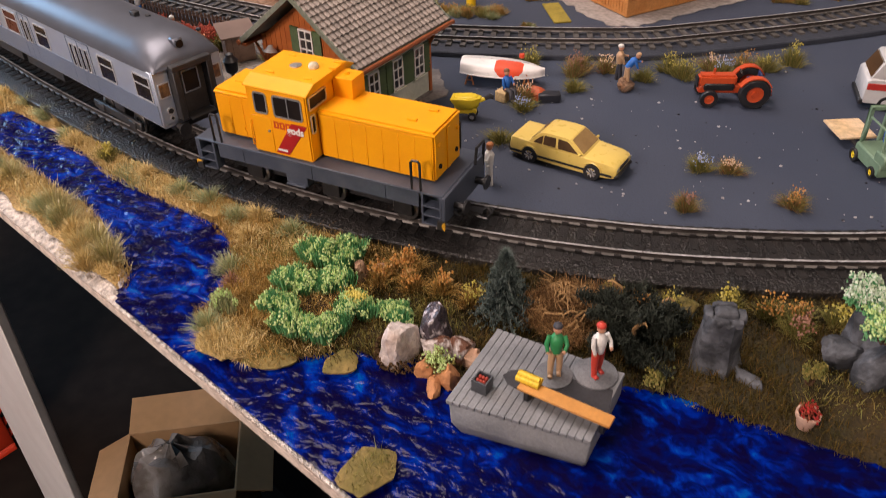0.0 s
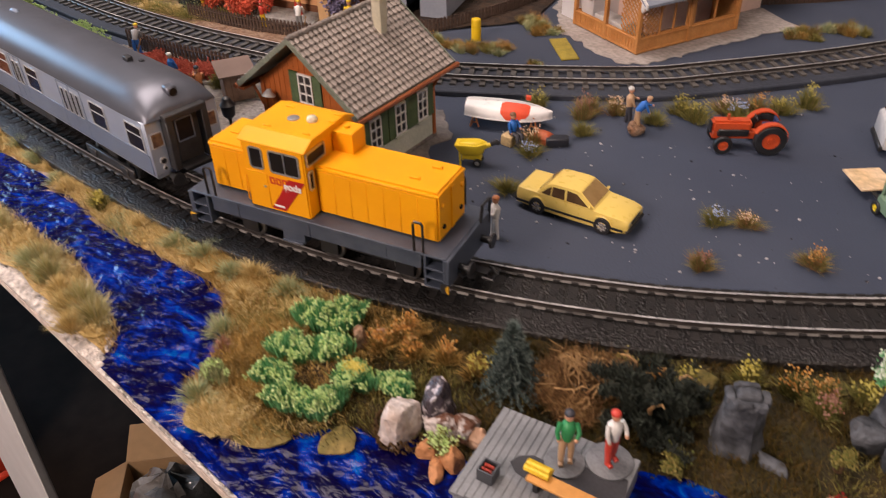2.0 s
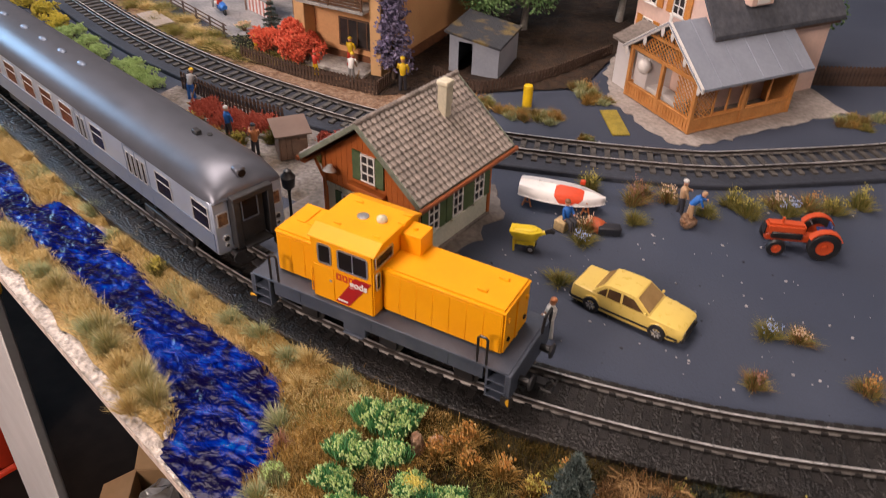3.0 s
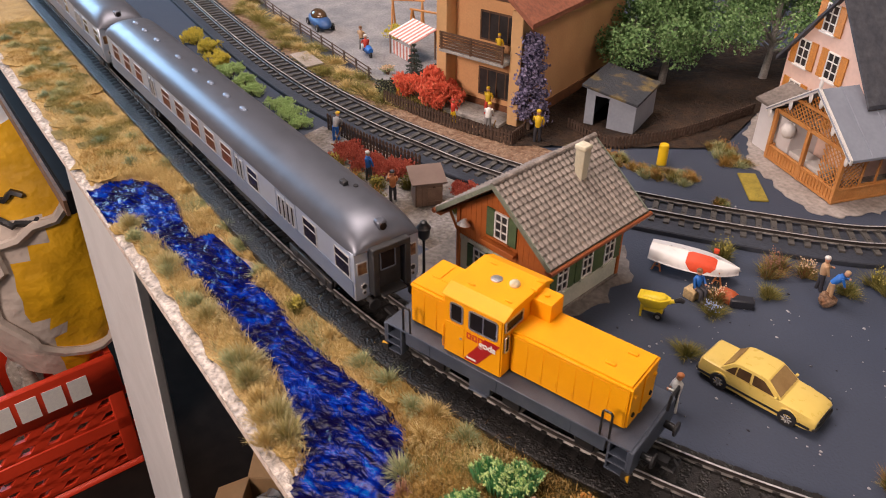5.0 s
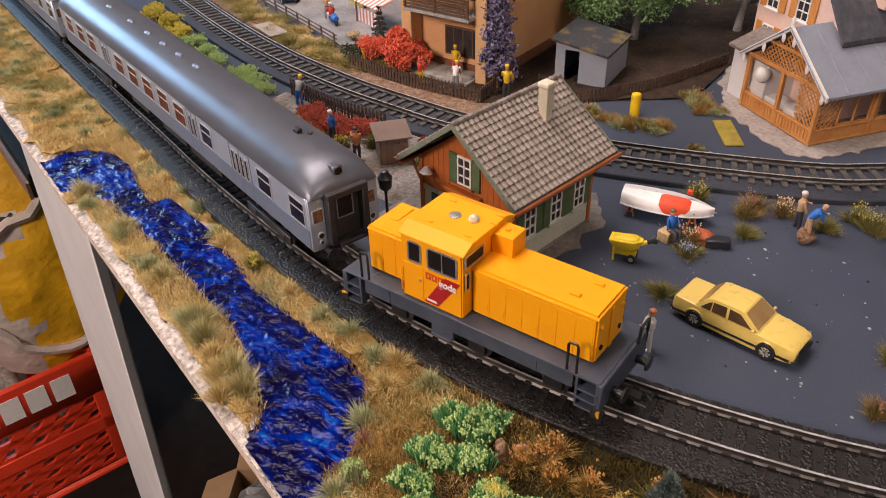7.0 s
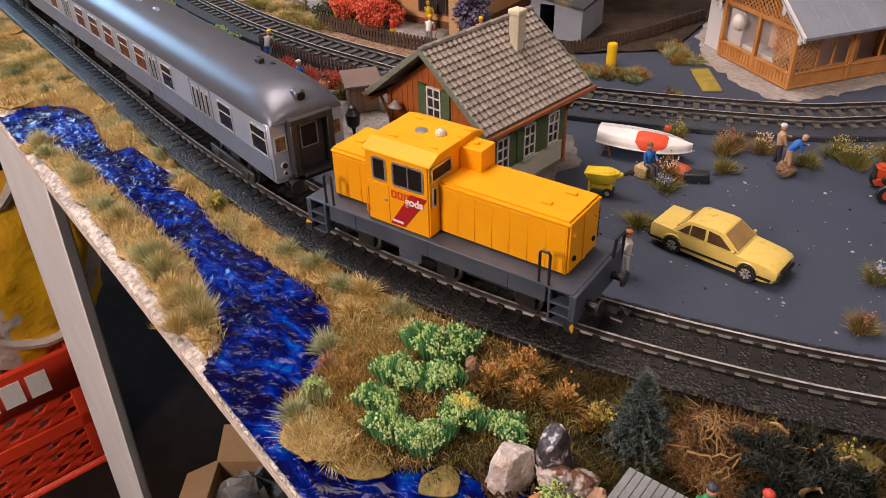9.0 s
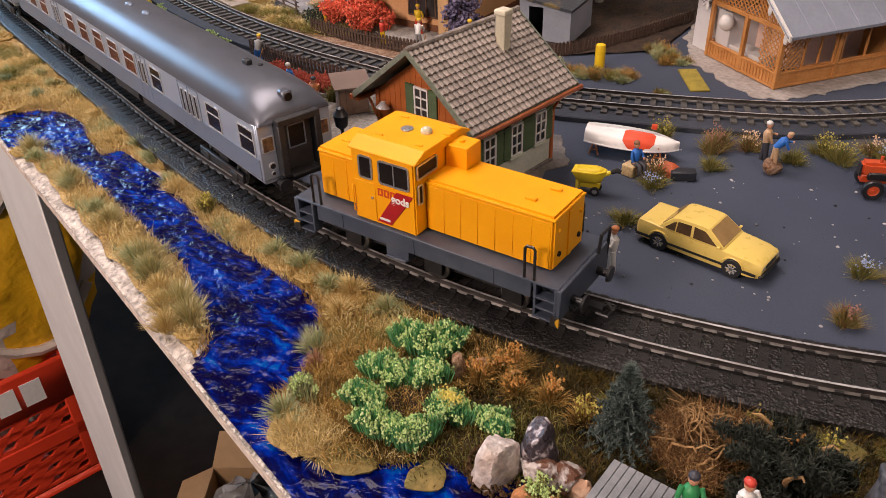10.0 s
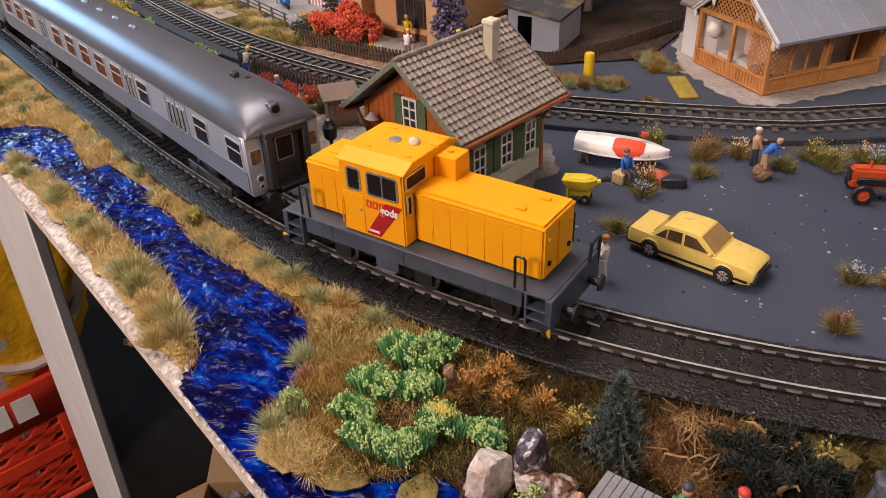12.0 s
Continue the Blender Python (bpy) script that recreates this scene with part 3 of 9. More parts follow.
# frame and walkway
part("walkway", Shape().box(-4.98, 4.98, -1.58, 1.58, 2.36, 2.46), loco_grey, loco, "grey walkway deck", bevel=0.03)
s = Shape()
for y in (-1.53, 1.45):
    s.box(-4.1, 4.1, y, y + 0.08, 1.8, 2.36)
sill = part("frame", s.box(-4.93, 4.93, -1.0, 1.0, 1.8, 2.38), loco_grey, loco, "dark blue-grey frame", bevel=0.02)
for k in range(3):
    part("rib", Shape().box(-3.0 + k * 2.9, -2.94 + k * 2.9, -1.55, -1.53, 1.84, 2.34), loco_grey, sill)
for e in (-1, 1):
    part("buffer_beam", Shape().box(*sorted((e * 4.93, e * 5.08)), -1.6, 1.6, 1.4, 2.42), loco_grey, loco, bevel=0.03)
    for y in (-0.85, 0.85):
        b = Shape().tube([(e * 5.08, y, 1.75), (e * 5.43, y, 1.75)], 0.13, 10).tube([(e * 5.43, y, 1.75), (e * 5.46, y, 1.75), (e * 5.53, y, 1.75)], [0.2, 0.27, 0.25], 14)
        part("buffer", b, black_plastic, loco)
    c = Shape().box(*sorted((e * 5.03, e * 5.73)), -0.16, 0.16, 1.0, 1.16).tube([(e * 5.63, -0.3, 1.1), (e * 5.98, -0.3, 1.1), (e * 5.98, 0.3, 1.1), (e * 5.63, 0.3, 1.1)], 0.05, 6)
    c.tube([(e * 5.68, 0, 1.05), (e * 5.88, 0, 1.3), (e * 6.03, 0, 1.15)], 0.06, 6)
    part("coupling", c, black_plastic, loco, "black hook and loop coupling")
    for y in (-1, 1):
        st = Shape()
        for x in (e * 4.25, e * 4.91):
            st.box(x - 0.04, x + 0.04, *sorted((y * 1.2, y * 1.6)), 1.28, 2.4)
        for z, o in ((1.28, 1.66), (1.6, 1.64), (1.93, 1.62)):
            st.box(*sorted((e * 4.23, e * 4.93)), *sorted((y * 1.2, y * o)), z, z + 0.06)
        part("steps", st, loco_grey, loco, "grey corner steps", bevel=0.01)
        rl = Shape().tube([(e * 3.86, y * 1.52, 2.45), (e * 3.86, y * 1.52, 3.44), (e * 3.92, y * 1.52, 3.52), (e * 4.12, y * 1.52, 3.52), (e * 4.18, y * 1.52, 3.44), (e * 4.18, y * 1.52, 2.3)], 0.045, 7)
        part("handrail", rl, black_plastic, loco, "black wire handrail")
    rl = Shape().tube([(e * 5.05, 1.5, 2.0), (e * 5.08, 1.5, 2.85), (e * 5.1, 1.4, 3.0), (e * 5.1, 0.85, 3.0), (e * 5.08, 0.78, 2.4)], 0.055, 7)
    part("end_rail", rl, black_plastic, loco, "black end rail")
    tr_ = Shape().tube([(e * 5.09, -1.0, 1.6), (e * 5.25, -1.0, 1.5), (e * 5.33, -0.6, 1.4)], 0.05, 6)
    part("brake_hose", tr_, black_plastic, loco)
    z = Shape().box(*sorted((e * 4.83, e * 5.10)), -1.7, -1.63, 1.22, 1.55)
    part("warning_plate", z, mat("warning_stripe", (0.6, 0.32, 0.02), (0.02, 0.02, 0.02), 1.6, 0.5, contrast=(0.49, 0.51), detail=0), loco, "yellow and black warning plate")
s = Shape().box(-1.2, -0.3, -1.52, -1.1, 1.42, 1.85).box(-1.15, -0.35, -1.64, -1.45, 1.42, 1.5)
part("battery_box", s, loco_grey, loco, "grey underframe box and step", bevel=0.03)
part("battery_box", Shape().box(-1.2, -0.3, 1.1, 1.4, 1.4, 1.95), loco_grey, loco, bevel=0.03)
for x in (-3.0, 0.3, 3.2):
    for y in (-1, 1):
        wheel(loco, x, y * 0.8, 1.13, 0.5, 0.16, steel, black_plastic, side=y)
s = Shape()
for x in (-3.0, 0.3, 3.2):
    s.box(x - 0.35, x + 0.35, -1.06, -0.92, 0.95, 1.5)
s.box(-4.3, 4.3, -0.98, -0.9, 1.4, 1.65)
part("axle_guard", s, black_plastic, loco, bevel=0.02)
part("gear_case", Shape().box(-4.3, 4.3, -0.66, 0.66, 0.95, 1.82), black_plastic, loco, "black gear case under the frame", bevel=0.05)


def hood(name, x0, x1, top, doors, label):
    """A bonnet with rounded upper edges, side doors and a flat lid."""
    body = part(name, Shape().box(x0, x1, -0.957, 0.957, 2.5, top), loco_yellow, loco, label, bevel=0.07, segments=2)
    part("lid", Shape().box(x0 + 0.02, x1 + 0.015, -0.978, 0.978, top - 0.15, top - 0.08), loco_yellow, body, bevel=0.02)
    w = (x1 - x0 - 0.2) / doors
    for y in (-1, 1):
        for k in range(doors):
            a = x0 + 0.1 + k * w
            d = Shape().box(a + 0.012, a + w - 0.012, *sorted((y * 0.95, y * 0.972)), 2.56, top - 0.2)
            dd = part("bonnet_door", d, loco_yellow, body, bevel=0.012)
            part("hinge", Shape().box(a + w * 0.86, a + w * 0.9, *sorted((y * 0.972, y * 0.984)), 2.8, 3.0), loco_yellow, dd)
    return body


front = hood("front_bonnet", 0.05, 4.45, 4.28, 7, "long yellow front bonnet")
rear = hood("rear_bonnet", -4.3, -2.4, 4.25, 3, "short yellow rear bonnet")
for x, y in ((3.55, 0.5), (3.2, -0.35)):
    part("grab_lug", Shape().box(x, x + 0.35, y - 0.09, y + 0.05, 4.27, 4.36), loco_yellow, front, bevel=0.02)
part("bonnet_rib", Shape().box(4.45, 4.5, -0.1, 0.1, 2.6, 4.1), loco_yellow, front, bevel=0.01)
for y in (-0.62, 0.62):
    part("lamp", Shape().tube([(4.44, y, 2.95), (4.5, y, 2.95)], [0.09, 0.08], 12), dark_glass, front, "small round headlamp")
    part("lamp", Shape().tube([(-4.3, y, 2.95), (-4.37, y, 2.95)], [0.14, 0.11], 12), clear_lens, rear, "small round headlamp")
    part("lamp", Shape().tube([(4.44, y * 1.1, 3.75), (4.52, y * 1.1, 3.75)], [0.09, 0.07], 10), loco_yellow, front)
s = Shape()
for k in range(3):
    s.box(-3.9 + k * 0.42, -3.56 + k * 0.42, -0.2, 0.75, 4.25, 4.29)
part("roof_grille", s, loco_yellow, rear, bevel=0.01)
part("exhaust_box", Shape().box(0.07, 0.85, 0.15, 0.957, 4.2, 4.98), loco_yellow, loco, "yellow exhaust housing", bevel=0.02)
part("exhaust_pipe", Shape().tube([(0.42, 0.55, 4.96), (0.42, 0.55, 5.05)], 0.1, 12), loco_yellow, loco)
# cab: upright walls, sloping roof flanks and a flat roof
cab = part("cab", Shape().prism([(-2.4, -1.45), (0.03, -1.45), (0.03, 1.45), (-2.4, 1.45)], 2.46, 4.96), loco_yellow, loco, "yellow driver's cab", bevel=0.05, segments=2)
roof = []
for x in (-2.46, 0.12):
    roof.append([(x, y, z) for y, z in ((-1.5, 4.9), (1.5, 4.9), (1.5, 4.96), (0.98, 5.2), (-0.98, 5.2), (-1.5, 4.96))])
part("cab_roof", Shape().loft(roof), loco_yellow, cab, "yellow cab roof with sloping flanks", bevel=0.02, angle=15)
for x, y in ((-2.0, 0.7), (-0.4, -0.75), (-0.2, 0.8), (-1.9, -0.75), (-0.1, 0.3)):
    part("lifting_lug", Shape().box(x, x + 0.28, y - 0.04, y + 0.04, 5.16, 5.25), loco_yellow, cab, bevel=0.015)
part("roof_lamp", Shape().tube([(-1.27, 0.02, 5.2), (-1.27, 0.02, 5.23), (-1.27, 0.02, 5.25)], [0.21, 0.21, 0.1], 14), silver_trim, cab, "chrome roof fitting")
part("roof_lamp", Shape().ball((-0.6, 0.12, 5.25), (0.19, 0.19, 0.16), 14, 8), clear_lens, cab, "clear domed roof lamp")
for y in (-1, 1):
    fl = y > 0
    window(cab, -2.1, -1.55, 3.98, 4.78, -1.45, dark_glass, silver_trim, flip=False) if not fl else window(cab, 1.55, 2.1, 3.98, 4.78, -1.45, dark_glass, silver_trim, flip=True)
    window(cab, -1.32, -0.14, 3.96, 4.78, -1.45, dark_glass, silver_trim, mullion=(-0.73,)) if not fl else window(cab, 0.14, 1.32, 3.96, 4.78, -1.45, dark_glass, silver_trim, mullion=(0.73,), flip=True)
    d = Shape().box(-2.3, -1.5, *sorted((y * 1.45, y * 1.475)), 2.6, 3.88)
    door = part("cab_door", d, loco_yellow, cab, bevel=0.02)
    part("door_handle", Shape().box(-1.64, -1.57, *sorted((y * 1.475, y * 1.52)), 3.35, 3.42), silver_trim, door)
    part("door_rail", Shape().tube([(-2.36, y * 1.48, 2.7), (-2.36, y * 1.52, 2.75), (-2.36, y * 1.52, 3.6), (-2.36, y * 1.48, 3.65)], 0.025, 6), loco_yellow, door)
    part("panel", Shape().box(-1.42, -0.04, *sorted((y * 1.45, y * 1.465)), 3.86, 3.9), loco_yellow, cab)
turn = Matrix(((0, -1, 0, 0), (1, 0, 0, 0), (0, 0, 1, 0), (0, 0, 0, 1)))
for a, b, z0_, z1_ in ((-1.36, -0.3, 4.36, 4.86), (-1.34, -1.08, 3.5, 4.2), (1.02, 1.34, 3.5, 4.7)):
    window(cab, a, b, z0_, z1_, -0.06, dark_glass, silver_trim, plane=turn, corner=0.08)
# red slanting band and lettering on the cab side
band = Shape().add([(-1.47, -1.4, 2.58), (-0.93, -1.4, 2.58), (-0.03, -1.4, 3.82), (-0.66, -1.4, 3.82)], [(0, 1, 2, 3)])
band.v = [(x, -1.478, z) for x, _, z in band.v] + [(x, -1.45, z) for x, _, z in band.v]
band.f += [(4, 7, 6, 5), (0, 4, 5, 1), (1, 5, 6, 2), (2, 6, 7, 3), (3, 7, 4, 0)]
band.m = [0] * 6
part("red_band", band, red_print, cab, "slanting dark red band", smooth=False)
text_mesh("gods", 0.36, white_print, cab, pose(-0.52 * K, -1.482 * K, 3.56 * K, 90, 0, 0))
part("number_bar", Shape().box(-1.36, -0.96, -1.488, -1.478, 2.68, 2.76), white_print, cab, "small white bar of print")
for k, w_ in enumerate((0.2, 0.2, 0.2)):
    x = -1.4 + k * 0.24
    s = Shape().box(x, x + 0.06, -1.462, -1.45, 3.52, 3.78).box(x + 0.06, x + w_, -1.462, -1.45, 3.72, 3.78).box(x + 0.06, x + w_, -1.462, -1.45, 3.52, 3.58).box(x + w_ - 0.06, x + w_, -1.462, -1.45, 3.58, 3.72)
    part("emblem_bar", s, red_letters, cab, "orange-red printed mark")

# ---- coaches ----
coach_silver = mat("coach_silver", (0.43, 0.49, 0.59), (0.38, 0.43, 0.52), 0.4, 0.36, 0.35, fine=0.05)
coach_skirt = mat("coach_lower_grey", (0.2, 0.245, 0.33), (0.175, 0.215, 0.29), 0.4, 0.42, 0.3, fine=0.12, bscale=14, bump=0.01)
coach_roof = mat("coach_roof_grey", (0.14, 0.15, 0.18), (0.12, 0.13, 0.155), 0.3, 0.4, 0.6, fine=0.05)
coach_dark = mat("coach_end_dark", (0.02, 0.02, 0.022), (0.035, 0.035, 0.037), 2, 0.5)
seat_red = mat("red_brown_interior", (0.12, 0.035, 0.022), (0.07, 0.022, 0.016), 0.8, 0.3, fine=0.1, spec=0.1)
pale_frame = mat("pale_frame", (0.6, 0.6, 0.6), (0.5, 0.5, 0.5), 3, 0.4, 0.3)
WINDOWS = [0.3, 2.9, 8.3, 11.15, 13.15, 15.15, 17.2, 19.25, 23.8, 25.85, 27.95]


def coach(x, y, turn_deg, label, length=30.6):
    """A coach whose cab end stands at the origin; the body runs towards -x."""
    c = thing("railway_coach", x, y, 0, turn_deg, label, "coach", "coaches of the train")
    L = length
    half = 1.5
    side = [(-half + 0.1, 1.75), (-half, 1.95), (-half, 4.1), (half, 4.1), (half, 1.95), (half - 0.1, 1.75)]
    part("body", Shape().loft([[(-L + 0.3, a, b) for a, b in side], [(-0.15, a, b) for a, b in side]]), coach_silver, c, "silver-grey coach side", bevel=0.04)
    for s_ in (-1, 1):
        part("lower_panel", Shape().box(-L + 0.32, -0.17, *sorted((s_ * half, s_ * (half + 0.012))), 1.95, 2.72), coach_skirt, c, "darker grey lower side panel")
        part("belt_strip", Shape().box(-L + 0.32, -0.17, *sorted((s_ * half, s_ * (half + 0.03))), 2.72, 2.76), coach_skirt, c)
    # roof drawn in at both ends
    prof = [(-1.54, 4.06), (-1.5, 4.28), (-1.36, 4.56), (-1.1, 4.8), (-0.7, 4.97), (0, 5.03), (0.7, 4.97), (1.1, 4.8), (1.36, 4.56), (1.5, 4.28), (1.54, 4.06)]
    rings = []
    for t, q in ((0.0, 0.0), (0.1, 0.25), (0.3, 0.5), (0.65, 0.76), (1.1, 0.93), (1.7, 1.0)):
        rings.append([(t, y_ * (0.93 + 0.07 * q), 4.06 + (z_ - 4.06) * (0.22 + 0.78 * q)) for y_, z_ in prof])
    full = [[(-t, y_, z_) for (_, y_, z_) in r] for r, t in zip(rings, (-0.05, 0.05, 0.25, 0.6, 1.05, 1.7))]
    back = [[(-L - (r[0][0] + L + 0.0) + 0 if False else -L - r[0][0] * 1.0, y_, z_) for (_, y_, z_) in r] for r in full[::-1]]
    full_rings = full + back
    part("roof", Shape().loft(full_rings[::-1]), coach_roof, c, "dark satin grey coach roof", angle=60)
    for k in (3.9, 12.6, 14.6, 16.6, 18.7, 21.2, 24.6, 26.7, 28.4):
        if k > 5:
            part("roof_vent", Shape().ball((-k, -0.04, 5.02), (0.34, 0.16, 0.11), 12, 8), coach_skirt, c, angle=60)
    part("roof_vent", Shape().box(-3.6, -3.25, 0.05, 0.3, 4.98, 5.2), coach_dark, c, bevel=0.03)
    part("roof_vent", Shape().tube([(-3.05, 0.5, 4.98), (-3.05, 0.5, 5.03)], 0.11, 12), coach_dark, c)
    part("top_lamp", Shape().box(-0.62, -0.2, -0.22, 0.18, 4.5, 4.93), coach_roof, c, "roof headlamp housing", bevel=0.06)
    part("lamp_glass", Shape().tube([(-0.2, -0.02, 4.72), (-0.17, -0.02, 4.72)], 0.15, 12), dark_glass, c)
    for sgn in (-1, 1):
        for a in WINDOWS:
            wd = 1.15 if a < 9 else 1.3
            x0, x1 = (-a - wd, -a) if sgn < 0 else (a, a + wd)
            w = window(c, x0, x1, 2.82, 3.84, -half - 0.004, seat_red if a > 9 else dark_glass, pale_frame, flip=sgn > 0, corner=0.07, w=0.05)
            part("glazing_bar", Shape().box(x0 + 0.05, x1 - 0.05, -half - 0.035, -half - 0.004, 3.42, 3.47).move(Matrix.Identity(4) if sgn < 0 else pose(0, 0, 0, 0, 0, 180)), pale_frame, w)
        for d0, d1 in ((4.8, 6.4), (9.95, 10.75), (21.75, 22.6)):
            s = Shape()
            for q in (d0 - 0.12, d1 + 0.12, (d0 + d1) / 2):
                s.box(-q - 0.015, -q + 0.015, *sorted((sgn * half, sgn * (half + 0.02))), 1.95, 3.98)
            s.box(-d1 - 0.14, -d0 + 0.14, *sorted((sgn * half, sgn * (half + 0.02))), 3.96, 4.0)
            dr = part("door", s, coach_skirt, c, "folding side door with narrow panes")
            n = 4 if d0 == 4.8 else 2
            for k in range(n):
                q = d0 + (k + 0.5) * (d1 - d0) / n
                x0, x1 = (-q - 0.13, -q + 0.13) if sgn < 0 else (q - 0.13, q + 0.13)
                window(dr, x0, x1, 2.75, 3.75, -half - 0.004, dark_glass, pale_frame, flip=sgn > 0, corner=0.05, w=0.035)
    # end wall with gangway
    part("end_wall", Shape().box(-0.15, -0.06, -1.48, 1.48, 1.95, 4.1), coach_silver, c, "grey end wall", bevel=0.03)
    for y_ in (-1.13, 1.13):
        g = window(c, -0.24 + y_, 0.24 + y_, 3.0, 3.6, 0.055, mat("warm_pane", (0.3, 0.17, 0.08), (0.1, 0.05, 0.03), 3, 0.15), pale_frame, plane=turn, corner=0.05, w=0.04)
        for z_, r_ in ((2.45, 0.15), (2.16, 0.09)):
            lens = Shape().tube([(-0.07, y_ + 0.05, z_), (-0.02, y_ + 0.05, z_)], r_, 12)
            part("tail_lamp", lens, pale_frame, c)
            part("tail_lens", Shape().tube([(-0.05, y_ + 0.05, z_), (-0.012, y_ + 0.05, z_)], r_ * 0.7, 12), coach_dark, c)
    s = Shape()
    for y_ in (-0.86, 0.6):
        s.box(-0.08, 0.34, y_, y_ + 0.26, 2.05, 4.0)
    s.box(-0.08, 0.34, -0.86, 0.86, 3.96, 4.2)
    part("gangway_bellows", s, coach_dark, c, "black rubber gangway frame", bevel=0.03)
    gd = part("gangway_door", Shape().box(-0.08, -0.02, -0.58, 0.58, 2.1, 4.0), coach_dark, c, "dark gangway door")
    window(gd, -0.36, 0.36, 2.9, 3.8, 0.02, dark_glass, coach_skirt, plane=turn, corner=0.05, w=0.05)
    part("gangway_plate", Shape().box(-0.06, 0.5, -0.55, 0.55, 2.02, 2.08), coach_dark, c)
    # underframe and bogies
    s = Shape().box(-L + 0.3, -0.2, -1.0, 1.0, 1.5, 1.78)
    for a, b in ((9, 12.5), (13, 16), (18, 20.5)):
        s.box(-b, -a, -1.15, 1.15, 1.05, 1.6)
    part("underframe", s, coach_dark, c, bevel=0.03)
    for a in (-0.95, -L + 0.95 + 0.0):
        for y_ in (-0.9, 0.9):
            e = 1 if a > -5 else -1
            xb = 0 if e > 0 else -L
            part("buffer", Shape().tube([(xb - e * 0.1, y_, 1.75), (xb + e * 0.35, y_, 1.75), (xb + e * 0.36, y_, 1.75), (xb + e * 0.42, y_, 1.75)], [0.12, 0.12, 0.26, 0.26], 12), coach_dark, c)
    for a in (4.6, L - 4.6):
        bg = part("bogie", Shape().box(-a - 1.9, -a + 1.9, -1.18, -1.02, 0.95, 1.35).box(-a - 1.9, -a + 1.9, 1.02, 1.18, 0.95, 1.35).box(-a - 0.4, -a + 0.4, -1.0, 1.0, 1.0, 1.85), coach_dark, c, "black two-axle bogie", bevel=0.04)
        for dx in (-1.25, 1.25):
            part("axle_box", Shape().box(-a + dx - 0.25, -a + dx + 0.25, -1.24, -1.16, 0.92, 1.3), coach_dark, bg, bevel=0.04)
            for y_ in (-1, 1):
                wheel(bg, -a + dx, y_ * 0.8, 1.1, 0.46, 0.14, steel, coach_dark, side=y_)
    part("coupling", Shape().box(-0.2, 1.0, -0.12, 0.12, 1.02, 1.16).tube([(0.9, -0.25, 1.1), (1.15, -0.25, 1.1), (1.15, 0.25, 1.1), (0.9, 0.25, 1.1)], 0.05, 6), coach_dark, c)
    for ob in c.children:
        if not ob.name.startswith(("bogie", "coupling")):
            ob.matrix_basis = pose(0, 0, 0.3 * K) @ ob.matrix_basis
    return c


cs = FRONT.near_x(-10.85)
ce = cs - 30.6
pa, pb = FRONT.at(cs - 4.6), FRONT.at(ce + 4.6)
ang = math.atan2(pa[1] - pb[1], pa[0] - pb[0])
org = pa + 4.6 * np.array([math.cos(ang), math.sin(ang)]) + (0.05, 0.18)
first = coach(org[0], org[1], math.degrees(ang), "silver-grey passenger coach with dark roof coupled behind the locomotive")
cs2 = ce - 0.9
pa, pb = FRONT.at(cs2 - 4.6), FRONT.at(max(1.0, cs2 - 26))
ang2 = math.atan2(pa[1] - pb[1], pa[0] - pb[0])
org2 = pa + 4.6 * np.array([math.cos(ang2), math.sin(ang2)])
tagged(copy_thing(first, pose(org2[0] * K, org2[1] * K, 0, 0, 0, math.degrees(ang2))), "silver-grey passenger coach at the far end of the train")

# ---- buildings ----
orange_wood = mat("orange_boards", (0.42, 0.115, 0.02), (0.34, 0.09, 0.016), 1.0, 0.6, fine=0.12, bump=0.02, bscale=12)
green_shutter = mat("green_shutter", (0.05, 0.085, 0.03), (0.07, 0.11, 0.04), 2, 0.6)
pale_wall = mat("pale_green_wall", (0.5, 0.52, 0.42), (0.58, 0.58, 0.48), 1.2, 0.8, fine=0.08, bump=0.02)
cream = mat("cream_plastic", (0.66, 0.62, 0.47), (0.58, 0.54, 0.4), 1.5, 0.55, fine=0.08)
brown_gutter = mat("brown_gutter", (0.3, 0.09, 0.03), (0.24, 0.07, 0.025), 2, 0.45)
tile_grey = mat("weathered_tile", (0.17, 0.145, 0.125), (0.33, 0.28, 0.245), 0.9, 0.6, rand=0.4, fine=0.3, bump=0.03, bscale=10)
roof_trim = mat("grey_green_bargeboard", (0.15, 0.17, 0.13), (0.2, 0.22, 0.17), 1, 0.6)
window_dark = mat("dark_window", (0.03, 0.028, 0.03), (0.05, 0.045, 0.045), 1, 0.12, fine=0.1)


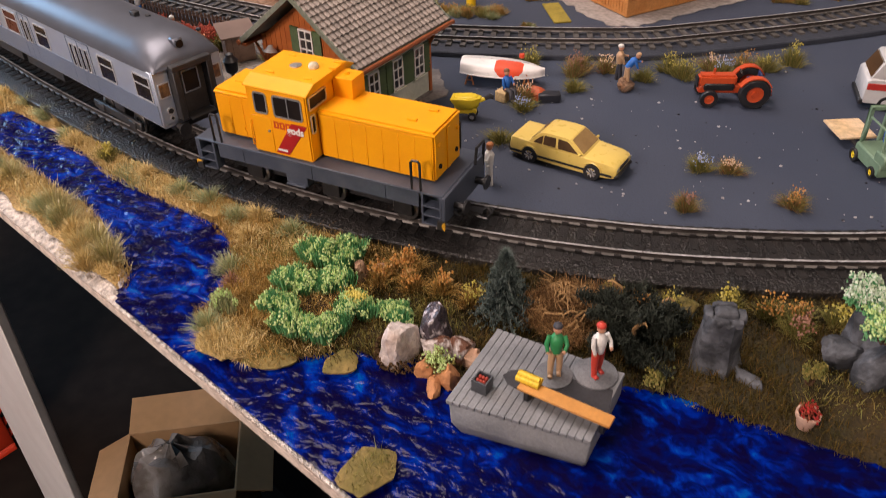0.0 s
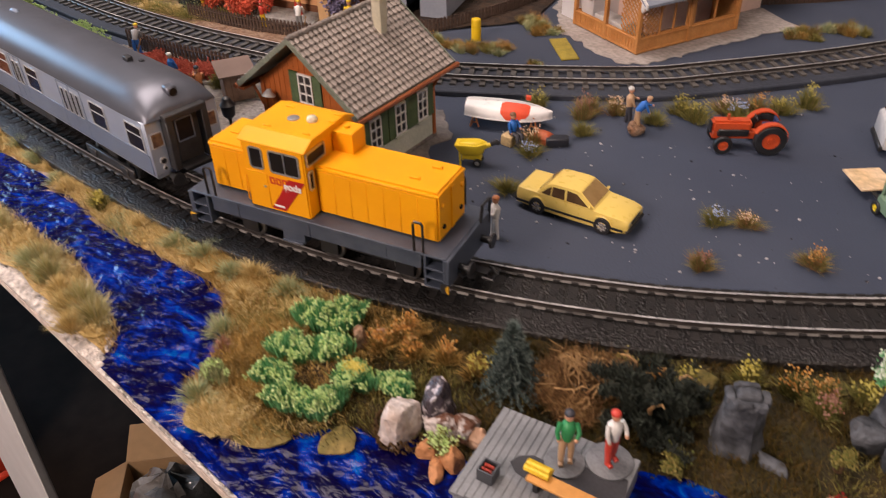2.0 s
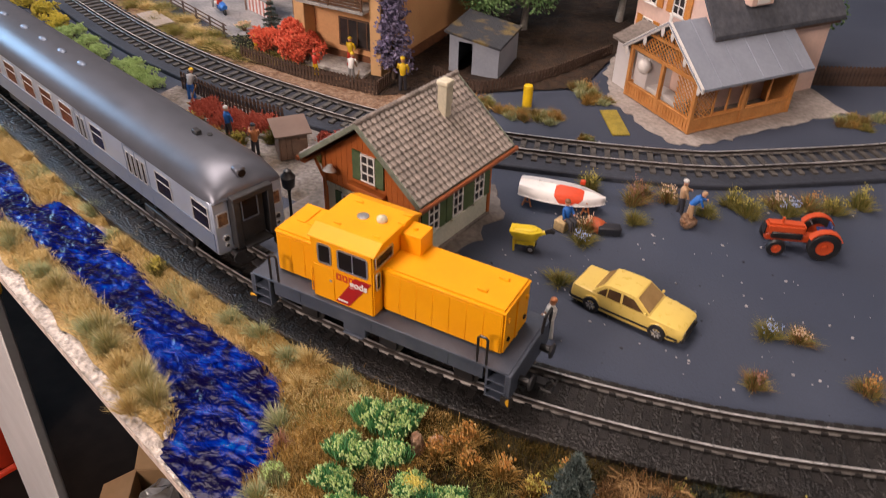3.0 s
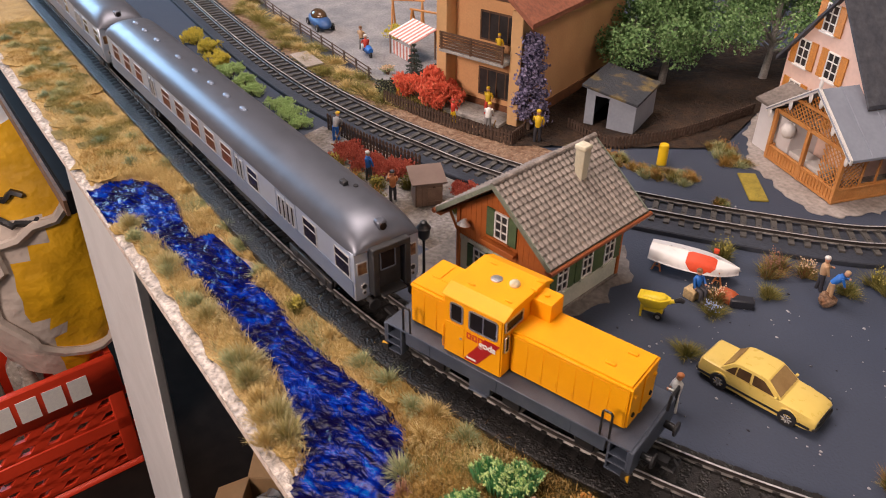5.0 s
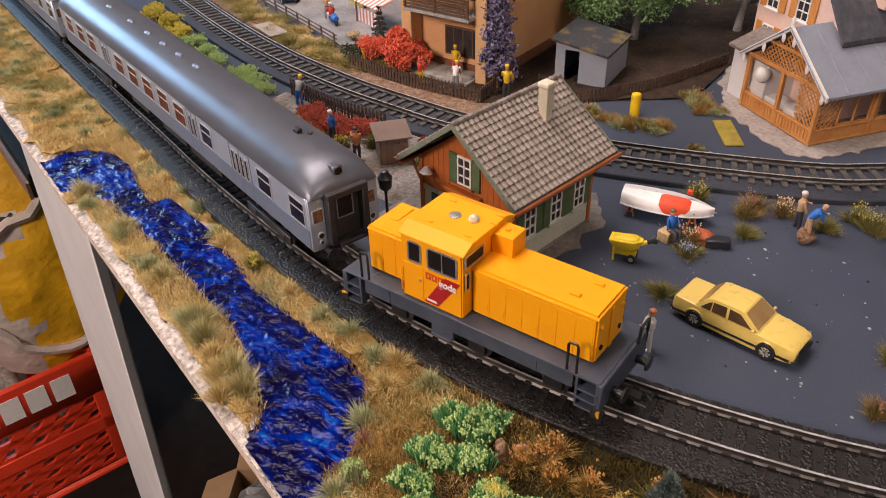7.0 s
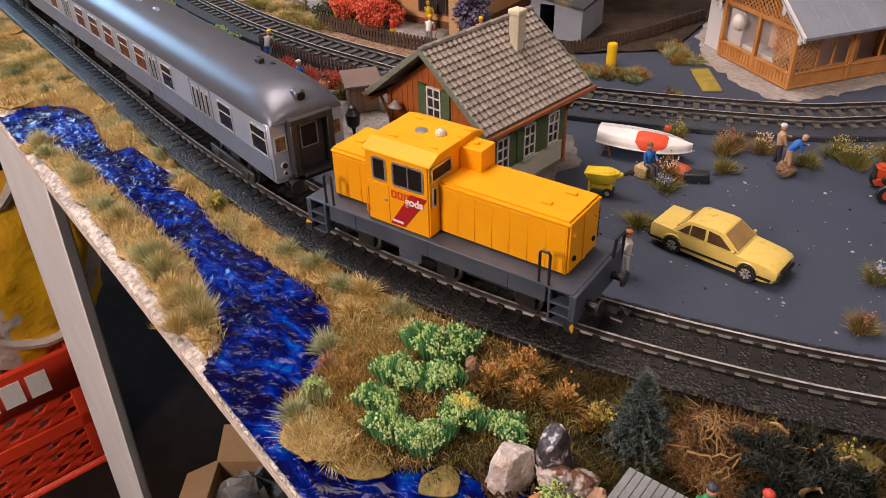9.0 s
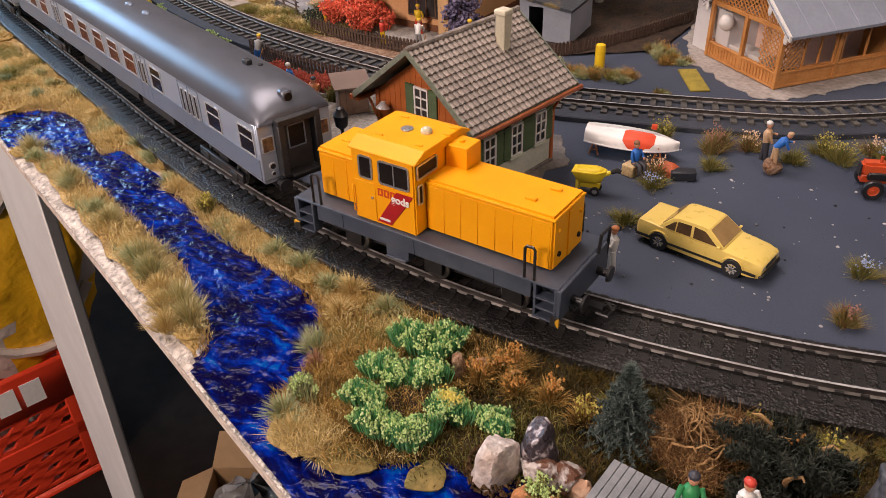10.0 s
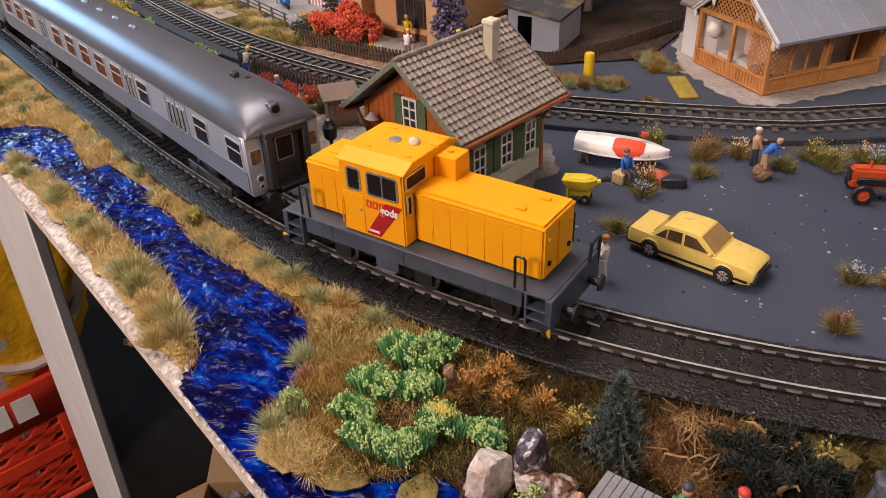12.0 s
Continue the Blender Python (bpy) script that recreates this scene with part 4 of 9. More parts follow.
def frame4(s, x0, x1, y0, y1, z0, z1, w, bars=(1, 2)):
    """A window lattice, one solid piece, between the planes y0 and y1."""
    def stops(a, b, n, t):
        out = [a, a + w]
        for k in range(n):
            c = a + (b - a) * (k + 1) / (n + 1)
            out += [c - t / 2, c + t / 2]
        return out + [b - w, b]
    xs, zs = stops(x0, x1, bars[0], w * 0.8), stops(z0, z1, bars[1], w * 0.8)
    nx, nz = len(xs), len(zs)
    o = nx * nz
    v = [(x, y, z) for y in (y0, y1) for z in zs for x in xs]

    def full(i, j):
        return 0 <= i < nx - 1 and 0 <= j < nz - 1 and (i % 2 == 0 or j % 2 == 0)

    f = []
    for i in range(nx - 1):
        for j in range(nz - 1):
            if not full(i, j):
                continue
            a, b, c, d = j * nx + i, j * nx + i + 1, (j + 1) * nx + i + 1, (j + 1) * nx + i
            f += [(a, b, c, d), (o + d, o + c, o + b, o + a)]
            for (p, q), (di, dj) in (((a, b), (0, -1)), ((b, c), (1, 0)), ((c, d), (0, 1)), ((d, a), (-1, 0))):
                if not full(i + di, j + dj):
                    f.append((q, p, o + p, o + q))
    return s.add(v, f)


def shuttered(parent, x, z, w, h, m, frame_m, shutter_m, sill_m, pane_m, shutter=0.42, wall_y=0.0):
    """A lattice window with shutters on a wall whose outside faces -y at wall_y; m turns it into the house."""
    fr = part("window", frame4(Shape(), x - w / 2, x + w / 2, wall_y - 0.08, wall_y + 0.02, z, z + h, 0.07).move(m), frame_m, parent, "white lattice window", smooth=False)
    part("pane", Shape().box(x - w / 2 + 0.03, x + w / 2 - 0.03, wall_y - 0.035, wall_y - 0.02, z + 0.03, z + h - 0.03).move(m), pane_m, fr, "dark pane", smooth=False)
    part("sill", Shape().box(x - w / 2 - 0.1, x + w / 2 + 0.1, wall_y - 0.16, wall_y, z - 0.1, z - 0.01).move(m), sill_m, fr, bevel=0.015)
    if shutter:
        for e in (-1, 1):
            a, b = sorted((x + e * (w / 2 + 0.03), x + e * (w / 2 + 0.03 + shutter)))
            prof = [(wall_y, z - 0.04), (wall_y - 0.075, z - 0.04), (wall_y - 0.075, z + 0.04)]
            k = 8
            for q in range(k):
                za, zb = z + 0.04 + (h - 0.08) * q / k, z + 0.04 + (h - 0.08) * (q + 1) / k
                prof += [(wall_y - 0.09, za + 0.005), (wall_y - 0.04, zb - 0.005)]
            prof += [(wall_y - 0.075, z + h - 0.04), (wall_y - 0.075, z + h + 0.04), (wall_y, z + h + 0.04)]
            s = Shape().loft([[(xx, yy, zz) for yy, zz in prof] for xx in (b, a)])
            part("shutter", s.move(m), shutter_m, fr, "louvred shutter", smooth=False)
    return fr


def wavy(poly, amp=0.16, seed=0.0):
    """The outline of a cast base plate, cut in an uneven curve."""
    out = []
    for (x0, y0), (x1, y1) in zip(poly, poly[1:] + poly[:1]):
        for k in range(7):
            x, y = x0 + (x1 - x0) * k / 7, y0 + (y1 - y0) * k / 7
            out.append((x + amp * noise.noise((x * 1.3, y * 1.3, seed)), y + amp * noise.noise((x * 1.3, y * 1.3, seed + 5))))
    return out


# small station house
house = thing("station_house", -8.33, 8.46, 0, -9, "small railway house with orange boards, green shutters and tiled roof", "house")
W, D, EZ, RZ = 3.17, 3.25, 3.43, 5.85
s = Shape().box(-2.5, 2.5, -2.5, 2.5, 0.15, 2.15)
part("lower_wall", s, pale_wall, house, "pale green plaster ground floor", bevel=0.02)
up_ = Shape().box(-2.52, 2.52, -2.52, 2.52, 2.15, 3.55)
up_.add([(-2.52, y, 3.55) for y in (-2.52, 2.52)] + [(2.52, y, 3.55) for y in (-2.52, 2.52)] + [(0, y, 5.45) for y in (-2.52, 2.52)], [(0, 2, 4), (1, 5, 3), (0, 4, 5, 1), (2, 3, 5, 4)])
part("upper_wall", up_, orange_wood, house, "orange boarded gable wall", smooth=False)
side_cover = Shape().box(2.5, 2.535, -2.4, 2.4, 0.15, 3.2)
part("side_wall", side_cover, pale_wall, house, "pale plaster side wall")
for x, y in ((2.5, -2.5), (2.5, 2.5), (-2.5, -2.5), (-2.5, 2.5)):
    part("corner_post", Shape().box(x - 0.1, x + 0.1, y - 0.1, y + 0.1, 0.1, 3.6), orange_wood, house, bevel=0.02)
part("plinth", Shape().box(-2.62, 2.62, -2.62, 2.62, 0, 0.2), stone_plate, house, bevel=0.03)
s = Shape()
for k in range(17):
    x = -2.45 + k * 0.3
    s.box(x, x + 0.24, -2.57, -2.52, 2.0, 2.2)
part("scalloped_board", s, pale_wall, house, smooth=False)
for k in range(15):
    x = -2.1 + k * 0.3
    top = min(5.3, 3.5 + (2.5 - abs(x)) * 0.72)
    part("board_joint", Shape().box(x - 0.012, x + 0.012, -2.535, -2.52, 2.25, top), orange_wood, house, smooth=False)
FRONTM = Matrix.Identity(4)
RIGHTM = pose(0, 0, 0, 0, 0, 90)
shuttered(house, 0.0, 3.0, 0.75, 1.25, FRONTM, white_print, green_shutter, orange_wood, window_dark, wall_y=-2.53)
part("flower_box", Shape().box(-0.95, 0.95, -2.85, -2.55, 2.6, 2.78), orange_wood, house, "orange wooden flower box", bevel=0.02)
for x in (-1.2, 0.0, 1.2):
    shuttered(house, x, 0.75, 0.7, 1.15, FRONTM, white_print, green_shutter, pale_wall, window_dark, shutter=0.34, wall_y=-2.51)
for x in (-1.55, 0.1, 1.65):
    shuttered(house, x, 1.25, 0.72, 1.35, RIGHTM, white_print, green_shutter, pale_wall, window_dark, shutter=0.4, wall_y=-2.54)
for e in (-1, 1):
    th = 0.1
    slope = math.atan2(RZ - EZ, W)
    nx, nz = math.sin(slope) * e, math.cos(slope)
    s = Shape().add([(e * W, -D, EZ), (0, -D, RZ), (0, -D, RZ - th * 1.3), (e * W, -D, EZ - th * 1.3), (e * W, D, EZ), (0, D, RZ), (0, D, RZ - th * 1.3), (e * W, D, EZ - th * 1.3)],
                    [(0, 1, 2, 3), (4, 7, 6, 5), (0, 4, 5, 1), (3, 2, 6, 7), (0, 3, 7, 4), (1, 5, 6, 2)])
    slab = part("roof", s, roof_trim, house, "grey tiled saddle roof", smooth=False)
    rows, cols = 13, 24
    run = math.hypot(W, RZ - EZ)
    tile = Shape()
    up = Vector((nx, 0, nz))
    dn = Vector((e * math.cos(slope), 0, -math.sin(slope)))
    ex = Vector((0, 1, 0))
    wt, lt = 2 * D / cols, run / rows
    v = []
    for q in range(5):
        f_ = q / 4
        h_ = 0.03 + 0.075 * math.sin(math.pi * min(1, f_ * 1.25)) if f_ < 0.8 else 0.03
        v += [ex * (wt * f_) + up * (h_ * 0.6) - dn * 0.03, ex * (wt * f_) + up * (h_ + 0.035) + dn * lt, ex * (wt * f_) + up * 0.0 + dn * lt]
    tile.add(v, [(3 * q, 3 * q + 3, 3 * q + 4, 3 * q + 1) if e < 0 else (3 * q, 3 * q + 1, 3 * q + 4, 3 * q + 3) for q in range(4)] + [(3 * q + 1, 3 * q + 4, 3 * q + 5, 3 * q + 2) if e < 0 else (3 * q + 1, 3 * q + 2, 3 * q + 5, 3 * q + 4) for q in range(4)])
    tm = mesh_of("tile", tile, tile_grey, angle=50)
    if e > 0:
        for r in range(rows):
            for c in range(cols):
                ob = new("tile", tm)
                ob.parent = slab
                p = Vector((0, -D + c * wt, RZ)) + dn * (r * lt)
                ob.matrix_basis = Matrix.Translation(p * K)
    else:
        s = Shape()
        for r in range(rows):
            for c in range(cols):
                p = Vector((0, -D + c * wt, RZ)) + dn * (r * lt)
                s.add([Vector(q) + p for q in tile.v], tile.f)
        tagged(part("tile_field", s, tile_grey, slab, angle=50), kind="stuff")
    for y in (-D - 0.03, D - 0.05):
        s = Shape().add([(e * (W + 0.05), y, EZ - 0.22), (0, y, RZ - 0.14), (0, y, RZ + 0.1), (e * (W + 0.05), y, EZ + 0.06), (e * (W + 0.05), y + 0.08, EZ - 0.22), (0, y + 0.08, RZ - 0.14), (0, y + 0.08, RZ + 0.1), (e * (W + 0.05), y + 0.08, EZ + 0.06)],
                        [(0, 1, 2, 3), (4, 7, 6, 5), (0, 4, 5, 1), (3, 2, 6, 7), (0, 3, 7, 4)])
        part("bargeboard", s, roof_trim, house, smooth=False)
    g = Shape().tube([(e * (W + 0.1), -D - 0.1, EZ - 0.12), (e * (W + 0.1), D + 0.15, EZ - 0.12)], 0.11, 8).box(*sorted((e * (W - 0.25), e * (W + 0.02))), -D, D, EZ - 0.26, EZ - 0.14)
    part("gutter", g, brown_gutter, house, "red-brown gutter")
    for y in (-2.6, 2.5):
        b = Shape().tube([(e * 2.55, y, 2.4), (e * (W - 0.1), y, 3.25)], 0.06, 6)
        part("brace", b, orange_wood, house)
s = Shape()
for k in range(24):
    y = -D + k * 2 * D / 24
    s.tube([(0, y - 0.02, RZ + 0.03), (0, y + 2 * D / 24 + 0.03, RZ + 0.05)], [0.11, 0.135], 8)
part("ridge_tiles", s, tile_grey, house, "row of ridge tiles")
ch = Matrix.Translation((1.05, 1.05, 0))
part("chimney", Shape().loft([[(a * w_, b * w_, z) for a, b in ((-1, -1), (1, -1), (1, 1), (-1, 1))] for z, w_ in ((4.6, 0.2), (5.5, 0.2), (5.6, 0.23), (6.35, 0.23), (6.42, 0.28), (6.58, 0.26), (6.6, 0.16))]).move(ch), cream, house, "cream plastic chimney", bevel=0.02)
s = Shape().tube([(-1.85, -2.75, 3.25), (-1.85, -2.85, 3.3), (-1.85, -2.9, 3.05)], [0.05, 0.08, 0.3], 10)
part("gable_lamp", s, pale_frame, house, "small round lamp under the gable")
plate = [(-13.6, 5.2), (-10.5, 4.6), (-7.0, 4.9), (-5.5, 5.9), (-5.35, 7.2), (-4.75, 8.5), (-4.95, 9.6), (-4.6, 10.6), (-5.2, 11.6), (-6.2, 13.1), (-8.4, 12.9), (-10.5, 12.6), (-13, 11)]
solid("house_base_plate", Shape().prism(wavy(plate, 0.35), -0.01, 0.06), stone_plate, "irregular grey stone base plate under the house", "base plate", bevel=0.03)

# ---- ochre apartment house ----
ochre = mat("ochre_render", (0.62, 0.33, 0.15), (0.68, 0.38, 0.18), 0.4, 0.8, fine=0.06, bump=0.015, bscale=8)
pale_ochre = mat("pale_ochre", (0.68, 0.42, 0.2), (0.62, 0.38, 0.18), 0.5, 0.75, fine=0.05)
brown_wood = mat("dark_brown_wood", (0.085, 0.045, 0.025), (0.13, 0.07, 0.04), 2, 0.6, fine=0.2)
grey_slab = mat("grey_slab", (0.3, 0.29, 0.28), (0.36, 0.35, 0.33), 1, 0.8)
red_tile = mat("red_brown_roof", (0.3, 0.11, 0.06), (0.24, 0.085, 0.05), 1.2, 0.7, bump=0.05, bscale=5)
apt = thing("apartment_house", -17.4, 20.75, 0, 0, "ochre rendered house with brown balconies and tiled roof", "house", "houses")
part("wall", Shape().box(-6.2, 0, 1.0, 13.5, 0.1, 7.2).box(-6.2, -5.5, 0, 1.0, 0.1, 7.2), ochre, apt, "ochre rendered wall", bevel=0.03)
for x in (-0.75, -6.25):
    part("corner_pier", Shape().box(x, x + 0.78, -0.05, 1.05, 0, 7.2), pale_ochre, apt, "pale ochre corner pier", bevel=0.04)
part("socle", Shape().box(-6.25, 0.06, 0.95, 13.56, 0, 0.75), mat("brown_socle", (0.2, 0.08, 0.035), None, 1, 0.8), apt, "brown painted socle")
for fl, z in enumerate((0.65, 4.2)):
    wf = part("glazed_door", frame4(Shape(), -3.6, -0.9, 0.9, 0.98, z + 0.5, z + 2.3, 0.1, (3, 0)), brown_wood, apt, "dark framed balcony window", smooth=False)
    part("pane", Shape().box(-3.5, -1.0, 0.93, 0.95, z + 0.6, z + 2.2), window_dark, wf, smooth=False)
part("patio", Shape().box(-5.5, -0.75, -0.9, 1.0, 0, 0.35), grey_slab, apt, "grey patio slab", bevel=0.03)
part("balcony_slab", Shape().box(-5.5, -0.75, -0.75, 1.0, 3.95, 4.13), grey_slab, apt, "pale balcony slab", bevel=0.02)
bal = part("balcony_rail", Shape().box(-5.5, -0.78, -0.72, -0.62, 5.1, 5.21).box(-5.5, -0.78, -0.72, -0.66, 4.2, 4.3), brown_wood, apt, "dark brown balcony railing")
for k in range(4):
    part("board", Shape().box(-5.5, -0.78, -0.7, -0.66, 4.35 + k * 0.19, 4.48 + k * 0.19), brown_wood, bal)
for x in (-5.4, -3.2, -0.9):
    part("post", Shape().box(x, x + 0.1, -0.74, -0.62, 3.95, 5.21), brown_wood, bal)
rf = Shape()
for e, a, b in ((-1, -7.4, -3.1), (1, 1.2, -3.1)):
    rf.add([(a, -0.9, 7.0), (b, -0.9, 10.2), (b, -0.9, 9.9), (a, -0.9, 6.7), (a, 14.3, 7.0), (b, 14.3, 10.2), (b, 14.3, 9.9), (a, 14.3, 6.7)], [(0, 1, 2, 3), (4, 7, 6, 5), (0, 4, 5, 1), (3, 2, 6, 7), (0, 3, 7, 4), (1, 5, 6, 2)])
part("roof", rf, red_tile, apt, "red-brown tiled roof", smooth=False)
part("gable", Shape().add([(-6.2, 1.05, 7.1), (0, 1.05, 7.1), (-3.1, 1.05, 9.8), (-6.2, 13.4, 7.1), (0, 13.4, 7.1), (-3.1, 13.4, 9.8)], [(0, 1, 2), (3, 5, 4), (0, 3, 4, 1)]), brown_wood, apt, "brown boarded gable", smooth=False)

# ---- pink house ----
pink = mat("pink_render", (0.68, 0.48, 0.4), (0.74, 0.54, 0.46), 0.6, 0.8, fine=0.05, bump=0.01)
slate = mat("slate_roof", (0.055, 0.06, 0.075), (0.08, 0.085, 0.1), 1.5, 0.6, bump=0.03, bscale=4)
orange_shutter = mat("orange_shutter", (0.55, 0.23, 0.04), (0.48, 0.19, 0.035), 2, 0.55)
ph = thing("pink_house", -5.0, 30.0, 0, -36, "pink rendered house with orange shutters and slate roof", "house", "houses")
wl = Shape().box(0, 6.6, 0, 9, 0, 5.2)
wl.add([(0, 0, 5.2), (6.6, 0, 5.2), (3.3, 0, 9.2), (0, 9, 5.2), (6.6, 9, 5.2), (3.3, 9, 9.2)], [(0, 1, 2), (3, 5, 4), (0, 2, 5, 3), (1, 4, 5, 2)])
part("wall", wl, pink, ph, "pink rendered wall", smooth=False)
for x, z in ((1.25, 4.75), (3.6, 4.75), (1.25, 2.3), (3.6, 2.3), (2.6, 7.1)):
    shuttered(ph, x, z, 0.95, 1.5, FRONTM, white_print, orange_shutter, white_print, window_dark, shutter=0.5, wall_y=-0.02)
rf = Shape()
for a, b in ((-0.5, 3.3), (7.1, 3.3)):
    rf.add([(a, -0.35, 4.75), (b, -0.35, 9.45), (b, -0.35, 9.25), (a, -0.35, 4.5), (a, 9.4, 4.75), (b, 9.4, 9.45), (b, 9.4, 9.25), (a, 9.4, 4.5)], [(0, 1, 2, 3), (4, 7, 6, 5), (0, 4, 5, 1), (3, 2, 6, 7), (0, 3, 7, 4), (1, 5, 6, 2)])
part("roof", rf, slate, ph, "dark slate roof", smooth=False)
dm = part("dormer", Shape().box(4.6, 6.6, 2.2, 3.8, 5.9, 7.3), pink, ph, "pink dormer", bevel=0.02)
part("dormer_roof", Shape().add([(4.2, 2.0, 7.2), (6.8, 2.0, 7.2), (6.8, 3.0, 7.9), (4.2, 3.0, 7.9), (6.8, 4.0, 7.2), (4.2, 4.0, 7.2)], [(0, 1, 2, 3), (3, 2, 4, 5), (0, 3, 5), (1, 4, 2)]), slate, dm, smooth=False)
w_ = part("window", frame4(Shape(), 6.56, 6.66, 2.55, 3.45, 6.0, 7.1, 0.08, (0, 0)), white_print, dm, smooth=False)
po = part("porch", Shape().box(1.1, 4.1, -1.9, 0, 0, 2.95), mat("white_porch", (0.7, 0.69, 0.7), (0.64, 0.63, 0.64), 0.3, 0.7, fine=0.03), ph, "white lean-to porch", bevel=0.03)
part("porch_roof", Shape().add([(0.9, -2.2, 2.95), (4.4, -2.2, 2.95), (4.4, 0, 3.7), (0.9, 0, 3.7), (0.9, -2.2, 2.8), (4.4, -2.2, 2.8), (4.4, 0, 3.55), (0.9, 0, 3.55)], [(0, 1, 2, 3), (4, 7, 6, 5), (0, 4, 5, 1), (1, 5, 6, 2), (0, 3, 7, 4)]), stone_plate, po, "flat brown-grey porch roof", smooth=False)
part("eave_beam", Shape().box(6.6, 7.0, -0.2, 9.2, 4.3, 4.55), brown_wood, ph)

# ---- pavilion ----
honey = mat("honey_wood", (0.56, 0.26, 0.08), (0.47, 0.2, 0.055), 1.4, 0.5, fine=0.12, bump=0.015, bscale=10)
roof_grey = mat("pavilion_roof_grey", (0.25, 0.28, 0.34), (0.22, 0.245, 0.3), 0.7, 0.6, fine=0.06)
white_board = mat("white_board", (0.76, 0.74, 0.72), (0.7, 0.68, 0.66), 1, 0.6, fine=0.05)
pav = thing("pavilion", 0.54, 23.2, 0, -36, "honey-coloured wooden pavilion with grey roof and white bargeboards", "pavilion")
PW, PD, PE, PR = 5.5, 7.2, 3.15, 5.35
part("floor", Shape().box(-PW, 0, 0, PD, 0.02, 0.14), stone_plate, pav)
for x in (-PW, -PW * 0.5, 0):
    for y in (0, PD * 0.5, PD):
        if x == -PW * 0.5 and y == PD * 0.5:
            continue
        part("post", Shape().box(x - 0.11, x + 0.11, y - 0.11, y + 0.11, 0.1, PE), honey, pav, bevel=0.015)
for x0, x1, y0, y1 in ((-PW, 0, -0.06, 0.06), (-0.06, 0.06, 0, PD), (-PW - 0.06, -PW + 0.06, 0, PD)):
    part("parapet", Shape().box(x0, x1, y0, y1, 0.1, 0.85).box(x0 - 0.05, x1 + 0.05, y0 - 0.05, y1 + 0.05, 0.85, 0.95).box(x0 - 0.03, x1 + 0.03, y0 - 0.03, y1 + 0.03, 0.12, 0.24), honey, pav, "boarded wooden parapet", bevel=0.01)
    part("tie_beam", Shape().box(x0 - 0.02, x1 + 0.02, y0, y1, PE - 0.22, PE), honey, pav, bevel=0.01)
for k in range(22):
    part("baluster", Shape().box(-PW + 0.2 + k * 0.24, -PW + 0.32 + k * 0.24, -0.1, -0.06, 0.26, 0.82), honey, pav, smooth=False)


def lattice(x0, x1, z0, z1, y, inside_ok, name="lattice"):
    s = Shape()
    st = 0.3
    n = int((x1 - x0 + z1 - z0) / st) + 1
    for k in range(n):
        for e in (1, -1):
            pts = []
            for q in range(41):
                z = z0 + (z1 - z0) * q / 40
                x = (x0 - (z1 - z0) + k * st + (z - z0)) if e > 0 else (x1 + (z1 - z0) - k * st - (z - z0))
                if x0 <= x <= x1 and inside_ok(x, z):
                    pts.append((x, z))
            if len(pts) > 2:
                (xa, za), (xb, zb) = pts[0], pts[-1]
                s.tube([(xa, y + e * 0.015, za), (xb, y + e * 0.015, zb)], 0.035, 4)
    return s


gable = lattice(-PW + 0.1, -0.1, PE - 0.05, PR - 0.35, 0.0, lambda x, z: z < PE + (PR - PE) * (1 - abs(x + PW / 2) / (PW / 2 + 0.1)) - 0.3)
part("lattice", gable, honey, pav, "wooden lattice in the gable", smooth=False)
part("lattice", lattice(-1.5, -0.1, 0.95, PE - 0.2, 0.0, lambda x, z: True), honey, pav, "wooden lattice panel", smooth=False)
part("lattice", lattice(0.1, 1.3, 0.95, PE - 0.2, 0.0, lambda x, z: True).move(pose(0, 0, 0, 0, 0, 90)), honey, pav, "wooden lattice panel", smooth=False)
part("collar_beam", Shape().box(-PW + 1.3, -1.3, -0.08, 0.08, 4.1, 4.25), honey, pav, bevel=0.01)
part("counter", Shape().box(-4.9, -1.9, 0.5, 1.5, 0.12, 0.98), white_board, pav, "white counter inside the pavilion", bevel=0.03)
part("back_wall", Shape().box(-PW, 0, PD - 0.1, PD, 0.1, PE), honey, pav)
rf = Shape()
ov = 0.6
m_ = -PW / 2
for e in (-1, 1):
    a = m_ + e * (PW / 2 + ov)
    ez = PE - (PR - PE) * ov / (PW / 2) * 0.55
    rf.add([(a, -0.15, ez), (m_, -0.15, PR), (m_, -0.15, PR - 0.14), (a, -0.15, ez - 0.14), (a, PD + 0.6, ez), (m_, PD + 0.6, PR), (m_, PD + 0.6, PR - 0.14), (a, PD + 0.6, ez - 0.14)], [(0, 1, 2, 3), (4, 7, 6, 5), (0, 4, 5, 1), (3, 2, 6, 7), (0, 3, 7, 4), (1, 5, 6, 2)])
    b = Shape().add([(a + e * 0.06, -0.27, ez - 0.2), (m_, -0.27, PR - 0.16), (m_, -0.27, PR + 0.12), (a + e * 0.06, -0.27, ez + 0.08), (a + e * 0.06, -0.14, ez - 0.2), (m_, -0.14, PR - 0.16), (m_, -0.14, PR + 0.12), (a + e * 0.06, -0.14, ez + 0.08)], [(0, 1, 2, 3), (4, 7, 6, 5), (0, 4, 5, 1), (3, 2, 6, 7), (0, 3, 7, 4)])
    bb = part("bargeboard", b, white_board, pav, "white bargeboard", smooth=False)
    for q in (0.12, 0.5, 0.92):
        x, z = m_ + (a - m_) * q, PR + (ez - PR) * q
        part("drop_ornament", Shape().ball((x, -0.22, z - 0.32), (0.14, 0.06, 0.3), 8, 6), white_board, bb, "white carved drop")
    for k in range(6):
        y = -0.3 + k * 1.45
        part("roof_seam", Shape().tube([(a, y, ez + 0.01), (m_, y, PR + 0.01)], 0.035, 5), roof_grey, pav)
